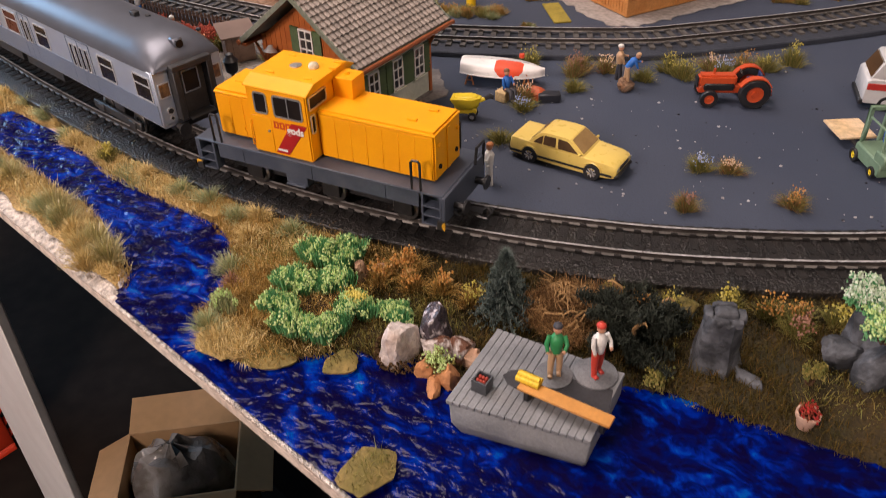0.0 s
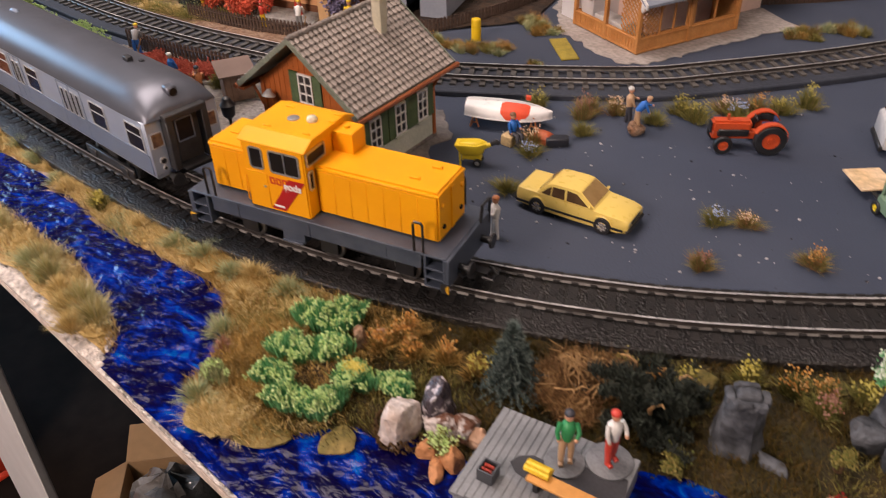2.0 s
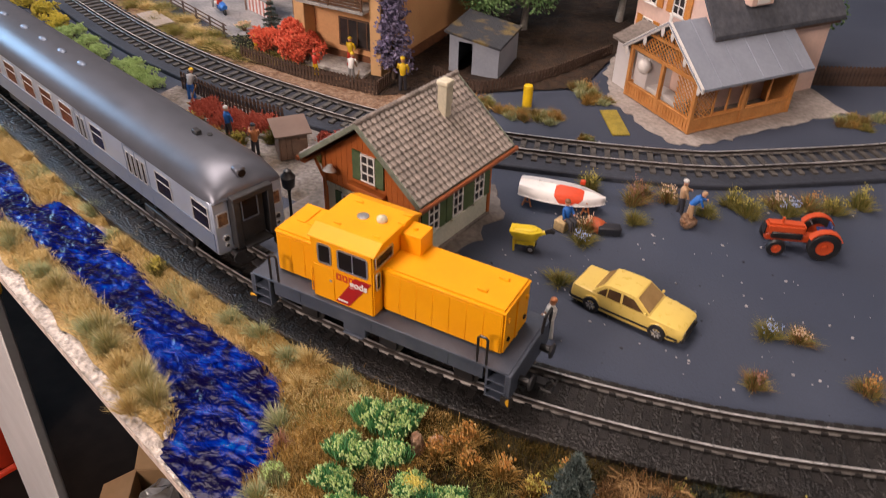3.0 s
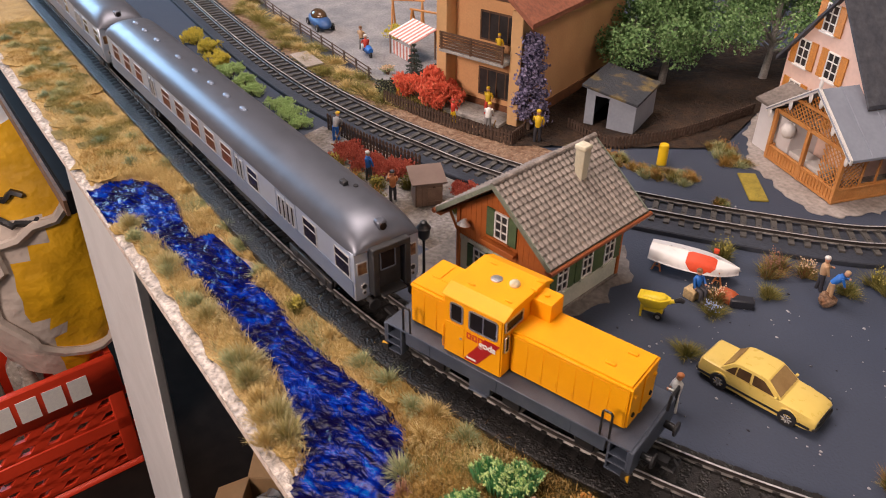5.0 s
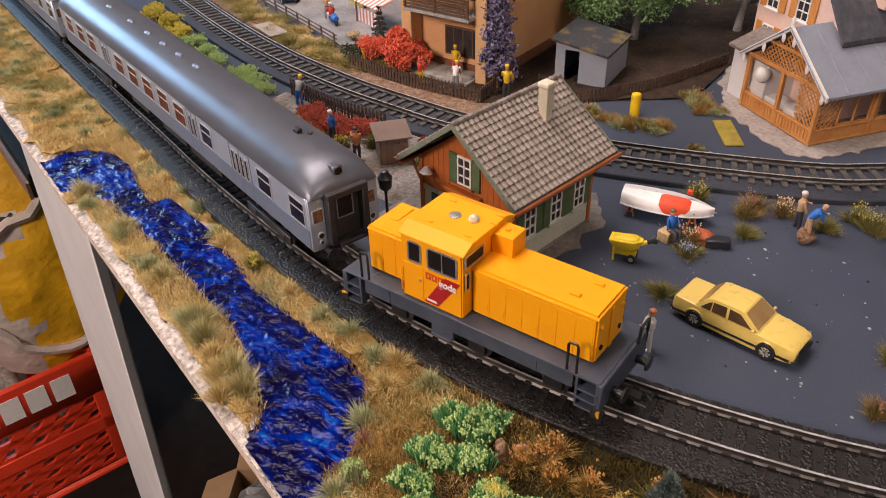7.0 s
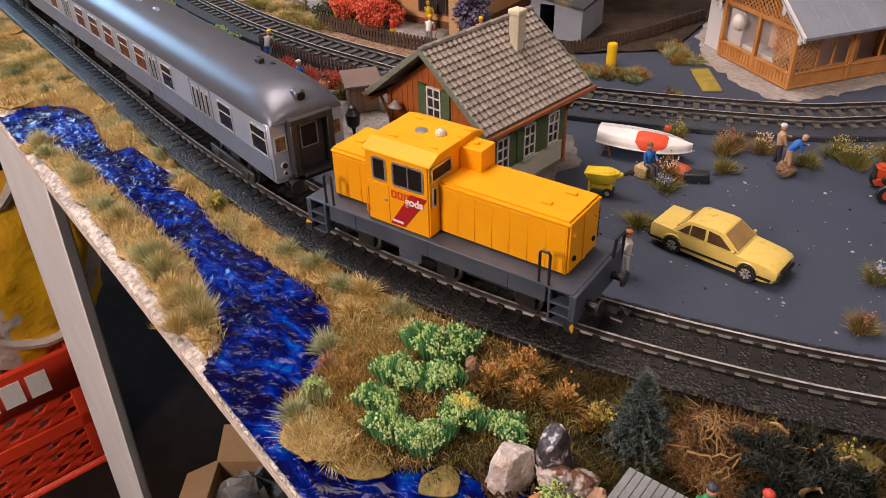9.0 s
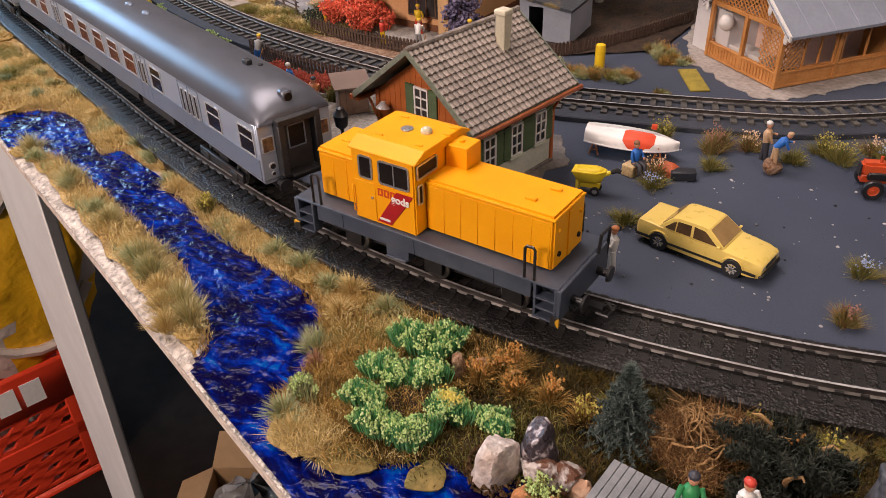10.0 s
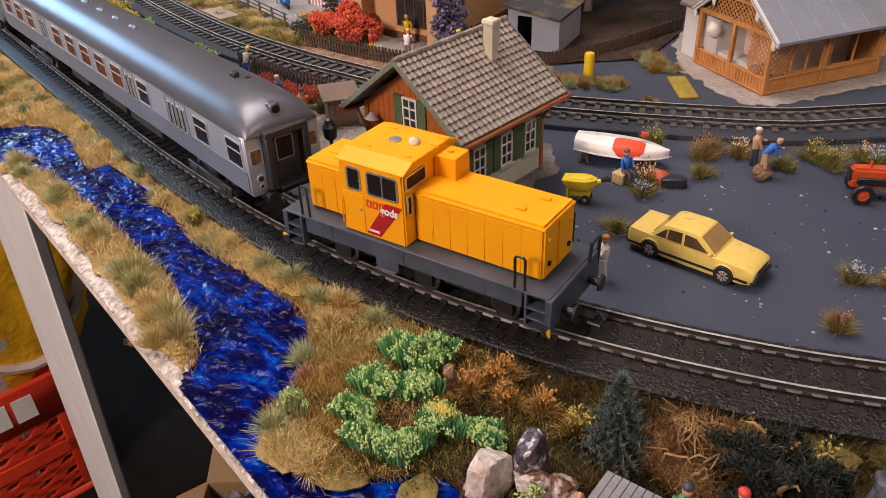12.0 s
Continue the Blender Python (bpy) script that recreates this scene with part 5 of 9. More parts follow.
part("roof", rf, roof_grey, pav, "plain grey roof sheets", smooth=False)
part("finial", Shape().ball((m_, -0.2, PR + 0.25), (0.12, 0.08, 0.35), 8, 6), white_board, pav)
part("hanging_lamp", Shape().ball((-4.6, 0.25, 2.15), (0.42, 0.42, 0.46), 14, 9), white_board, pav, "white round lantern")
for k in range(2):
    y0 = 0.2 + k * 3.6 + (1.2 if k == 0 else 0.0)
    part("glazing", frame4(Shape(), y0, 3.45 + k * 3.6, -0.05, 0.05, 0.95, 2.9, 0.1, (1, 0)).move(pose(0, 0, 0, 0, 0, 90)), honey, pav, "open timber frame", smooth=False)
    for e in (0.0, 1.0):
        ya = y0 + (3.25 + k * 3.6 - y0 + 0.2) * e
        part("brace", Shape().tube([(0.0, ya, 2.2), (0.0, ya + (0.7 if e == 0 else -0.7), 2.95)], 0.06, 4), honey, pav)
plate = [(-5.3, 27.4), (-4.9, 26.4), (-4.4, 25.4), (-3.8, 24.6), (-2.6, 23.6), (-1.0, 22.5), (-0.1, 21.9), (0.7, 21.7), (1.9, 22.9), (3.1, 24.6), (5.4, 27.5), (8, 31), (4, 35), (-3.5, 31.5), (-6.5, 32.5), (-6.1, 29.0)]
solid("pavilion_base_plate", Shape().prism(wavy(plate, 0.45, 3.0), -0.01, 0.07), mat("taupe_plate", (0.27, 0.24, 0.22), (0.33, 0.3, 0.28), 0.6, 0.8), "wavy-edged taupe base plate under the pavilion", "base plate", bevel=0.03)

# ---- grey shed ----
shed_wall = mat("shed_grey", (0.27, 0.3, 0.36), (0.31, 0.34, 0.4), 0.8, 0.6, fine=0.06)
shed = thing("garden_shed", -11.3, 24.25, 0.1, 6, "pale grey shed with open doorway and mossy flat roof", "shed")
def under_roof(x):
    return 2.46 - (x + 3.45) * 0.161


s = Shape()
for x0, x1, y0, y1, z0 in ((-3.2, -2.6, 0, 0.1, 0), (-1.7, 0, 0, 0.1, 0), (-2.6, -1.7, 0, 0.1, 1.95), (-0.1, 0, 0.1, 3.8, 0), (-3.2, -3.1, 0.1, 3.8, 0), (-3.1, -0.1, 3.7, 3.8, 0)):
    za, zb = under_roof(x0), under_roof(x1)
    s.add([(x0, y0, z0), (x1, y0, z0), (x1, y1, z0), (x0, y1, z0), (x0, y0, za), (x1, y0, zb), (x1, y1, zb), (x0, y1, za)], [(3, 2, 1, 0), (4, 5, 6, 7), (0, 1, 5, 4), (1, 2, 6, 5), (2, 3, 7, 6), (3, 0, 4, 7)])
part("wall", s, shed_wall, shed, "pale grey shed wall", smooth=False)
part("roof", Shape().add([(-3.45, -0.3, 2.62), (0.15, -0.3, 2.05), (0.15, 4.0, 2.05), (-3.45, 4.0, 2.62), (-3.45, -0.3, 2.48), (0.15, -0.3, 1.9), (0.15, 4.0, 1.9), (-3.45, 4.0, 2.48)], [(0, 1, 2, 3), (4, 7, 6, 5), (0, 4, 5, 1), (1, 5, 6, 2), (2, 6, 7, 3), (0, 3, 7, 4)]), mat("mossy_felt", (0.04, 0.045, 0.055), (0.16, 0.12, 0.05), 0.7, 0.85, contrast=(0.5, 0.62), bump=0.08, bscale=6), shed, "dark roof with moss and leaves", smooth=False)

# ---- wooden outhouse ----
out_wood = mat("outhouse_brown", (0.19, 0.115, 0.08), (0.24, 0.15, 0.105), 2, 0.65, fine=0.15)
oh = thing("outhouse", -16.3, 10.6, 0.03, 50, "brown wooden outhouse with heart door and sloping roof", "outhouse")
oh.matrix_basis = oh.matrix_basis @ Matrix.Scale(0.84, 4)
part("wall", Shape().box(-0.95, 0.75, -0.75, 0.75, 0, 1.65), out_wood, oh, bevel=0.02)
part("heart_hole", Shape().ball((0.22, -0.8, 1.3), (0.09, 0.02, 0.1), 8, 6), brown_wood, oh)
part("door", Shape().box(-0.2, 0.65, -0.8, -0.75, 0.08, 1.5).box(-0.2, 0.65, -0.84, -0.8, 0.25, 0.37).box(-0.2, 0.65, -0.84, -0.8, 1.15, 1.27), out_wood, oh, "boarded outhouse door", smooth=False)
part("roof", Shape().add([(-1.2, -1.0, 1.7), (1.0, -1.0, 1.7), (1.0, 1.0, 2.0), (-1.2, 1.0, 2.0), (-1.2, -1.0, 1.6), (1.0, -1.0, 1.6), (1.0, 1.0, 1.9), (-1.2, 1.0, 1.9)], [(0, 1, 2, 3), (4, 7, 6, 5), (0, 4, 5, 1), (1, 5, 6, 2), (2, 6, 7, 3), (0, 3, 7, 4)]), mat("pale_roof_board", (0.18, 0.125, 0.1), (0.15, 0.1, 0.08), 0.6, 0.7, fine=0.06), oh, "pale brown plank roof", smooth=False)
part("joint", Shape().box(-0.55, -0.52, -0.765, -0.75, 0, 1.65).box(-0.9, -0.87, -0.765, -0.75, 0, 1.65), brown_wood, oh, smooth=False)

# ---- vegetation ----
def blades(s, pts, h, w, lean, rng):
    """Single tapering fibres standing at pts."""
    for x, y, z in pts:
        a, b = rng.uniform(0, 2 * math.pi), rng.uniform(0, 2 * math.pi)
        hh = h * rng.uniform(0.5, 1.2)
        l = hh * lean * rng.uniform(0.1, 1.0)
        dx, dy = w * math.cos(a), w * math.sin(a)
        tx, ty = x + l * math.cos(b), y + l * math.sin(b)
        mx, my = x + 0.35 * l * math.cos(b), y + 0.35 * l * math.sin(b)
        o = len(s.v)
        s.v += [(x - dx, y - dy, z), (x + dx, y + dy, z), (mx + dx * 0.7, my + dy * 0.7, z + hh * 0.6), (mx - dx * 0.7, my - dy * 0.7, z + hh * 0.6), (tx, ty, z + hh)]
        s.f += [(o, o + 1, o + 2, o + 3), (o + 3, o + 2, o + 4)]
        s.m += [s.slot, s.slot]


def leaves(s, pts, size, rng, flat=0.3):
    """Small crumpled leaf quads at pts."""
    for p in pts:
        n = Vector((rng.gauss(0, 1), rng.gauss(0, 1), rng.gauss(0, 1) + flat)).normalized()
        u = n.orthogonal().normalized()
        u.rotate(Matrix.Rotation(rng.uniform(0, 6.3), 3, n))
        v = n.cross(u)
        q = size * rng.uniform(0.6, 1.3)
        c = Vector(p)
        o = len(s.v)
        s.v += [tuple(c - u * q), tuple(c + v * q * 0.7 + n * q * 0.3), tuple(c + u * q), tuple(c - v * q * 0.7 + n * q * 0.3)]
        s.f += [(o, o + 1, o + 2, o + 3)]
        s.m += [s.slot]


def crumbs(s, pts, size, rng):
    """Tiny five-sided lumps."""
    for x, y, z in pts:
        q = size * rng.uniform(0.6, 1.3)
        a0 = rng.uniform(0, 6.28)
        o = len(s.v)
        s.v += [(x, y, z + q)] + [(x + q * math.cos(a0 + 2.094 * i), y + q * math.sin(a0 + 2.094 * i), z - 0.3 * q) for i in range(3)] + [(x, y, z - q)]
        for i in range(3):
            j = (i + 1) % 3
            s.f += [(o, o + 1 + i, o + 1 + j), (o + 4, o + 1 + j, o + 1 + i)]
            s.m += [s.slot] * 2


def land_z(x, y):
    return float(bank_height(np.array([[x]]), np.array([[y]]))[0, 0])


def not_river(x, y):
    res = True
    for (x0, y0), (x1, y1) in zip(RIVER, RIVER[1:] + RIVER[:1]):
        if (y0 > y) != (y1 > y) and x < (x1 - x0) * (y - y0) / (y1 - y0) + x0:
            res = not res
    return res


rng = random.Random(4)
# dry grass carpet of the bank: fine fibres in soft clumps of varied tint
for lo_, hi_, count, spread, height, ms, label, edge_gap, dens in (
        (-62, -31.5, 190, 0.5, 0.24, (straw, straw, dull_green), "dry straw-coloured grass carpet on the bank", 0.6, 60),
        (-31.5, -9, 560, 0.34, 0.26, (straw, straw, dull_green), "dry straw grass along both river sides", 0.75, 55),
        (-9, -1, 330, 0.36, 0.28, (tawny, straw, olive), "straw grass between river and track", 0.6, 55),
        (-2.5, 22, 620, 0.45, 0.24, (brown_grass, brown_grass, olive), "short brown grass mat by the water", 1.0, 70)):
    s = Shape()
    spots = []
    while len(spots) < count:
        x = rng.uniform(lo_, hi_)
        y = rng.uniform(edge_y(x) + edge_gap, mat_front(x) - 0.2)
        if not_river(x, y) and float(away(np.array([x]), np.array([y]), RIVER)[0]) > 0.12:
            spots.append((x, y))
    for x, y in spots:
        z = land_z(x, y) - 0.03
        tint = noise.noise((x * 0.35, y * 0.5, 7.0)) + rng.uniform(-0.25, 0.25)
        s.slot = 2 if tint > 0.28 else 1 if tint > 0.12 else 0
        pts = [(x + rng.gauss(0, spread), y + rng.gauss(0, spread * 0.7), z) for _ in range(dens)]
        pts = [p for p in pts if p[1] > edge_y(p[0]) + 0.6 and not_river(p[0], p[1]) and p[1] < mat_front(p[0]) + 0.1]
        blades(s, pts, height * rng.uniform(0.6, 1.5), 0.014, 1.3, rng)
    solid("grass", s, list(ms), label, "grass", kind="stuff", smooth=False)


def tuft(x, y, h, r, n, m, label, name="grass_tuft", lean=0.5, flowers=None, z=None, fs=0.07):
    """A tuft of upright fibres, with flower crumbs if given."""
    rr = random.Random(int(x * 131 + y * 17))
    n = int(n * 2.6)
    t = thing(name, x, y, land_z(x, y) if z is None else z, 0, label, "grass tuft" if name == "grass_tuft" else "plant")
    s = Shape()
    pts = []
    for _ in range(n):
        a, e = rr.uniform(0, 6.283), rr.random() ** 0.6
        q = r * e * (0.75 + 0.25 * math.sin(3 * a + x))
        bx_, by_ = 0.6 * q * math.cos(a), 0.5 * q * math.sin(a)
        hh = h * (1.2 - 0.75 * e) * rr.uniform(0.55, 1.15)
        tx, ty = bx_ + (0.75 * q + lean * 0.2) * math.cos(a) + rr.gauss(0, 0.08), by_ + (0.65 * q + lean * 0.2) * math.sin(a) + rr.gauss(0, 0.08)
        c_, d_ = rr.uniform(-0.012, 0.012), rr.uniform(-0.012, 0.012)
        o = len(s.v)
        mx, my = bx_ + 0.35 * (tx - bx_), by_ + 0.35 * (ty - by_)
        s.v += [(bx_ - c_, by_ - d_, -0.02), (bx_ + c_, by_ + d_, -0.02), (mx + c_, my + d_, hh * 0.6), (mx - c_, my - d_, hh * 0.6), (tx, ty, hh)]
        s.f += [(o, o + 1, o + 2, o + 3), (o + 3, o + 2, o + 4)]
        s.m += [0, 0]
        pts.append((bx_, by_, hh))
    part("foliage", s, m, t, smooth=False)
    if flowers:
        f = Shape()
        heads = [rr.choice(pts) for _ in range(13 if name == "flower_tuft" else 10)]
        for hx, hy, _ in heads:
            hz = h * rr.uniform(0.5, 1.05)
            crumbs(f, [(hx * 1.1 + rr.gauss(0, 0.09), hy * 1.1 + rr.gauss(0, 0.09), hz + rr.gauss(0, 0.09)) for _ in range(6)], fs * 0.55, rr)
        part("blossom", f, flowers, t, smooth=False)
    return t


# standing tufts beside the river
for x, y, h, r, m, lab in ((-25.0, -1.15, 0.55, 0.6, dull_green, "green-tipped dry grass tuft on the bank"), (-21.4, -1.85, 0.6, 0.65, dull_green, "green-tipped dry grass tuft on the bank"), (-18.5, -2.55, 0.6, 0.6, dull_green, "straw grass tuft on the bank"),
                           (-14.3, -4.0, 0.75, 0.75, dull_green, "tall grey-green grass tuft on the bank"), (-13.3, -4.3, 0.7, 0.6, dull_green, "tall grey-green grass tuft on the bank"), (-11.2, -5.3, 0.85, 0.75, straw, "tall straw grass tuft on the bank"), (-10.4, -5.9, 0.8, 0.7, straw, "tall straw grass tuft on the bank"), (-12.0, -4.8, 0.8, 0.6, straw, "tall straw grass tuft on the bank"),
                           (-20.6, 1.75, 0.6, 0.75, dull_green, "green-grey grass tuft on the bank"), (-19.5, 1.55, 0.55, 0.6, straw, "straw grass tuft on the bank"), (-17.4, 0.45, 0.6, 0.7, straw, "straw grass tuft on the bank"), (-9.0, -1.0, 0.6, 0.8, dull_green, "dry green grass tuft on the bank"), (-6.6, -1.3, 0.6, 0.8, straw, "straw grass tuft on the bank"),
                           (-24, 2.5, 0.5, 0.9, straw, "straw grass tuft on the bank"), (-3.9, -7.0, 0.6, 0.9, straw, "flattened straw grass clump at the water"), (-4.6, -6.6, 0.65, 0.7, dull_green, "dull green grass tuft on the bank"), (-3.0, -7.1, 0.5, 0.8, straw, "flattened straw grass clump at the water"),
                           (-36, 4.2, 0.5, 1.0, olive, "olive grass tuft on the bank"), (-40, 5.2, 0.5, 1.0, olive, "olive grass tuft on the bank"), (-44, 6.1, 0.5, 1.0, dull_green, "dull green grass tuft on the bank"), (-33.5, 3.0, 0.45, 0.9, olive, "olive grass tuft on the bank"), (-48, 8.4, 0.5, 1.1, olive, "olive grass tuft on the bank"), (-30.2, 4.4, 0.45, 0.9, dull_green, "dull green grass tuft on the bank")):
    tuft(x, y, h, r, 170, m, lab)
for k in range(26):
    x = -58 + k * 1.05 + rng.uniform(-0.4, 0.4)
    y = edge_y(x) + 1.3 + (mat_front(x) - edge_y(x) - 2.2) * rng.random()
    if not_river(x, y):
        tuft(x, y, rng.uniform(0.4, 0.6), rng.uniform(0.5, 0.9), 150, (dull_green, spiky_green, dull_green, straw)[k % 4], "grey-green grass tuft among straw mats on the bank")
for x, y, m in ((-26.8, 3.3, straw), (-22.3, 2.35, dull_green), (-18.4, 0.9, dull_green), (-12.5, -0.5, straw), (-10.4, -0.9, dull_green), (-7.4, -1.5, dull_green), (-5.0, -1.5, dull_green), (-4.0, -2.2, straw), (-6.2, -2.4, straw)):
    tuft(x, y, 0.5, 0.7, 160, m, "dry grass tuft between river and track")
pale_tuft = mat_leafy("pale_tuft_fibres", [(0.66, 0.57, 0.33), (0.36, 0.36, 0.15), (0.55, 0.44, 0.2), (0.28, 0.26, 0.09), (0.7, 0.62, 0.42)])
for x, y, h, r in ((-26.4, -0.5, 0.75, 0.8), (-21.9, -1.45, 0.8, 0.85), (-17.5, -2.75, 0.8, 0.8), (-14.1, -3.7, 1.0, 0.95), (-13.2, -4.2, 0.95, 0.8), (-10.9, -4.9, 1.05, 0.95), (-10.0, -5.25, 1.0, 0.9)):
    tuft(x, y, h, r, 240, pale_tuft, "tall pale olive grass tuft leaning over the water", z=-0.02)
yellow_flower = mat_leafy("yellow_flower", [(0.5, 0.42, 0.08), (0.4, 0.35, 0.07), (0.58, 0.5, 0.16)])
orange_flower = mat_leafy("orange_flower", [(0.5, 0.23, 0.05), (0.6, 0.33, 0.1), (0.34, 0.13, 0.03), (0.6, 0.42, 0.18)])
pale_flower = mat_leafy("pale_flower", [(0.7, 0.5, 0.35), (0.75, 0.6, 0.45), (0.6, 0.35, 0.15)])
weed_mix = mat_leafy("weed_fibres", [(0.2, 0.15, 0.04), (0.3, 0.13, 0.06), (0.11, 0.12, 0.03), (0.4, 0.29, 0.1), (0.15, 0.17, 0.05), (0.22, 0.1, 0.05)])
blue_flower = mat_leafy("blue_flower", [(0.25, 0.35, 0.6), (0.35, 0.45, 0.7), (0.5, 0.55, 0.65)])
red_flower = mat_leafy("red_flower", [(0.3, 0.14, 0.09), (0.42, 0.24, 0.18), (0.22, 0.09, 0.05)])
tuft(-14.9, -0.15, 0.75, 0.5, 150, olive, "yellow flowering tuft on the bank", "flower_tuft", flowers=yellow_flower, fs=0.1)
tuft(-5.9, -3.9, 0.8, 0.75, 200, dull_green, "spiky blue-green grass tuft in the river", lean=0.9)
tuft(-5.3, -4.6, 0.5, 0.5, 90, red_flower, "dark red heather tuft at the water", "heather_tuft")
for x, y, fl, lab in ((-0.75, -2.75, orange_flower, "orange flowering tuft beside the bushes"), (-0.2, -1.75, orange_flower, "orange flowering tuft by the roadbed"), (-0.4, -2.2, orange_flower, "orange flowering tuft by the roadbed"), (0.3, -2.6, orange_flower, "orange flowering tuft by the roadbed"), (1.3, -2.4, orange_flower, "sparse orange flowers in dry grass"), (3.0, -1.7, orange_flower, "orange flowering tuft by the spruce"), (2.4, -2.6, yellow_flower, "yellowish dry flowers beside the spruce"),
                      (7.3, -1.0, orange_flower, "orange flowering tuft under the track"), (8.0, -0.6, yellow_flower, "yellow flowers by the track"), (9.6, 0.4, yellow_flower, "yellow-green flowering tuft by the track"), (10.8, 0.5, orange_flower, "orange flowering tuft by the track"), (11.6, 0.6, orange_flower, "orange flowering tuft by the track"), (12.6, 0.9, yellow_flower, "yellow flowering tuft by the track"), (11.6, 0.0, red_flower, "faded reddish tuft on the bank"), (13.4, 1.3, orange_flower, "orange flowering tuft by the rock"), (14.6, 1.9, red_flower, "reddish flowering tuft by the track"), (6.3, -0.8, olive, "olive grass tuft below the track")):
    tuft(x, y, 0.78, 0.6, 150, (tawny if x < 3 else olive) if fl is not olive else brown_grass, lab, "flower_tuft", flowers=fl, fs=0.085)
leaf_m = mat("leaf_mat", (0.42, 0.29, 0.1), (0.3, 0.2, 0.06), 1.5, 0.85, bump=0.03)

# torn grass mats overlapping on the bank: pointed pieces of backing with short fibres, some corners lifted
leaf_olive = mat("olive_leaf_mat", (0.13, 0.11, 0.026), (0.22, 0.16, 0.05), 1.2, 0.85, bump=0.03)
leaf_pale = mat("pale_leaf_mat", (0.36, 0.27, 0.11), (0.27, 0.19, 0.065), 1.2, 0.85, bump=0.03)


def ragged_mat(x, y, r, label, m, fib, seed, z=None, turn_=None, thick=1.0, corners=None, cover=0.9):
    rr = random.Random(seed)
    t = thing("grass_mat", x, y, land_z(x, y) if z is None else z, rr.uniform(0, 360) if turn_ is None else turn_, label, "grass mat", "torn grass mats")
    c = corners or rr.choice((5, 6, 7))
    n = c * 4
    tip = [r * rr.uniform(0.85, 1.35) for _ in range(c)]
    rad = []
    for k in range(n):
        i, f = k // 4, (k % 4) / 4
        rad.append((tip[i] * (1 - f) + tip[(i + 1) % c] * f) * (1 - 0.14 * math.sin(math.pi * f)) * rr.uniform(0.95, 1.05))
    lift, way = rr.uniform(0.02, 0.1), rr.uniform(0, 6.28)

    def rise(a, q):
        return lift * max(0.0, math.cos(a - way)) * q * q

    rings = []
    for q, h in ((0.97, -0.04), (1.0, 0.02), (0.8, 0.07), (0.5, 0.11), (0.2, 0.12), (0.02, 0.12)):
        rings.append([(rad[k] * q * math.cos(6.283 * k / n), rad[k] * q * 0.72 * math.sin(6.283 * k / n), h + rise(6.283 * k / n, q) + rr.uniform(-0.015, 0.015)) for k in range(n)])
    part("backing", Shape().loft(rings), m, t, "fibre backing", angle=70)
    s = Shape()
    pts = []
    for _ in range(int(330 * r * r * thick)):
        a, q = rr.uniform(0, 6.283), math.sqrt(rr.random()) * cover
        k = int(a / 6.283 * n) % n
        pts.append((rad[k] * q * math.cos(a), rad[k] * q * 0.72 * math.sin(a), 0.1 * (1 - q * q) + rise(a, q) - 0.01))
    blades(s, pts, 0.26, 0.011, 1.5, rr)
    part("foliage", s, fib, t, smooth=False)


for k in range(78):
    x = -60 + k * 0.37 + rng.uniform(-0.5, 0.5)
    lo_, hi_ = edge_y(x) + 1.2, mat_front(x) - 0.7
    y = lo_ + (hi_ - lo_) * ((k * 0.382 + rng.uniform(-0.1, 0.1)) % 1.0)
    if not_river(x, y) and x < -31.6:
        i = rng.choice((0, 1, 1, 2))
        ragged_mat(x, y, rng.uniform(0.75, 1.35), ("torn tan grass mat on the bank", "torn olive grass mat on the bank", "torn pale straw grass mat on the bank")[i], (leaf_m, leaf_olive, leaf_pale)[i], (tawny, olive, straw)[i], k, thick=0.9)
for k, (x, y, r, fib) in enumerate(((-28.2, 3.9, 0.9, straw), (-26, 3.1, 0.8, straw), (-24.2, 2.4, 0.8, straw), (-26.6, -0.95, 0.5, straw), (-25.2, -1.05, 0.55, dull_green), (-23.4, -1.25, 0.6, straw), (-21.6, -1.65, 0.6, straw), (-19.8, -2.1, 0.6, straw), (-17.6, -2.75, 0.6, straw), (-15.6, -3.3, 0.6, straw), (-14.0, -3.9, 0.65, straw), (-12.0, -4.6, 0.6, straw), (-10.7, -5.3, 0.75, straw), (-9.6, -5.8, 0.5, straw), (-15.3, 0.5, 0.7, straw), (-13.3, 0.0, 0.6, straw), (-11.5, -0.5, 0.7, straw), (-8.4, -1.2, 0.7, tawny), (-6.3, -1.9, 0.7, tawny), (-4.0, -2.0, 0.7, brown_grass), (-4.6, -3.1, 0.6, tawny), (-17.5, 1.5, 0.7, straw))):
    ragged_mat(x, y, r, "straw grass mat at the river's edge", leaf_m, fib, 100 + k, thick=1.3)
ragged_mat(-17.3, -2.6, 0.6, "lifted straw-coloured grass mat with a sharp corner", leaf_pale, straw, 300, turn_=20, corners=5, thick=0.3)
# pointed mats hanging over the water at the bend
ragged_mat(-3.75, -6.85, 1.12, "flattened tan grass mat with pointed corners at the water", leaf_pale, straw, 301, z=0.05, turn_=-20, corners=7, cover=0.97, thick=2.2)
ragged_mat(-2.2, -6.95, 0.72, "olive grass mat with pointed corners at the water", leaf_olive, tawny, 302, z=-0.02, turn_=15, corners=5, thick=1.2, cover=0.97)
ragged_mat(-0.1, -6.25, 0.55, "brown grass mat with pointed corners at the water", leaf_olive, brown_grass, 303, z=0.0, turn_=40, corners=5, thick=0.5)
ragged_mat(8.3, -0.45, 0.6, "pointed olive grass mat by the track", leaf_olive, olive, 304, z=0.45, turn_=30, corners=5, thick=0.6)

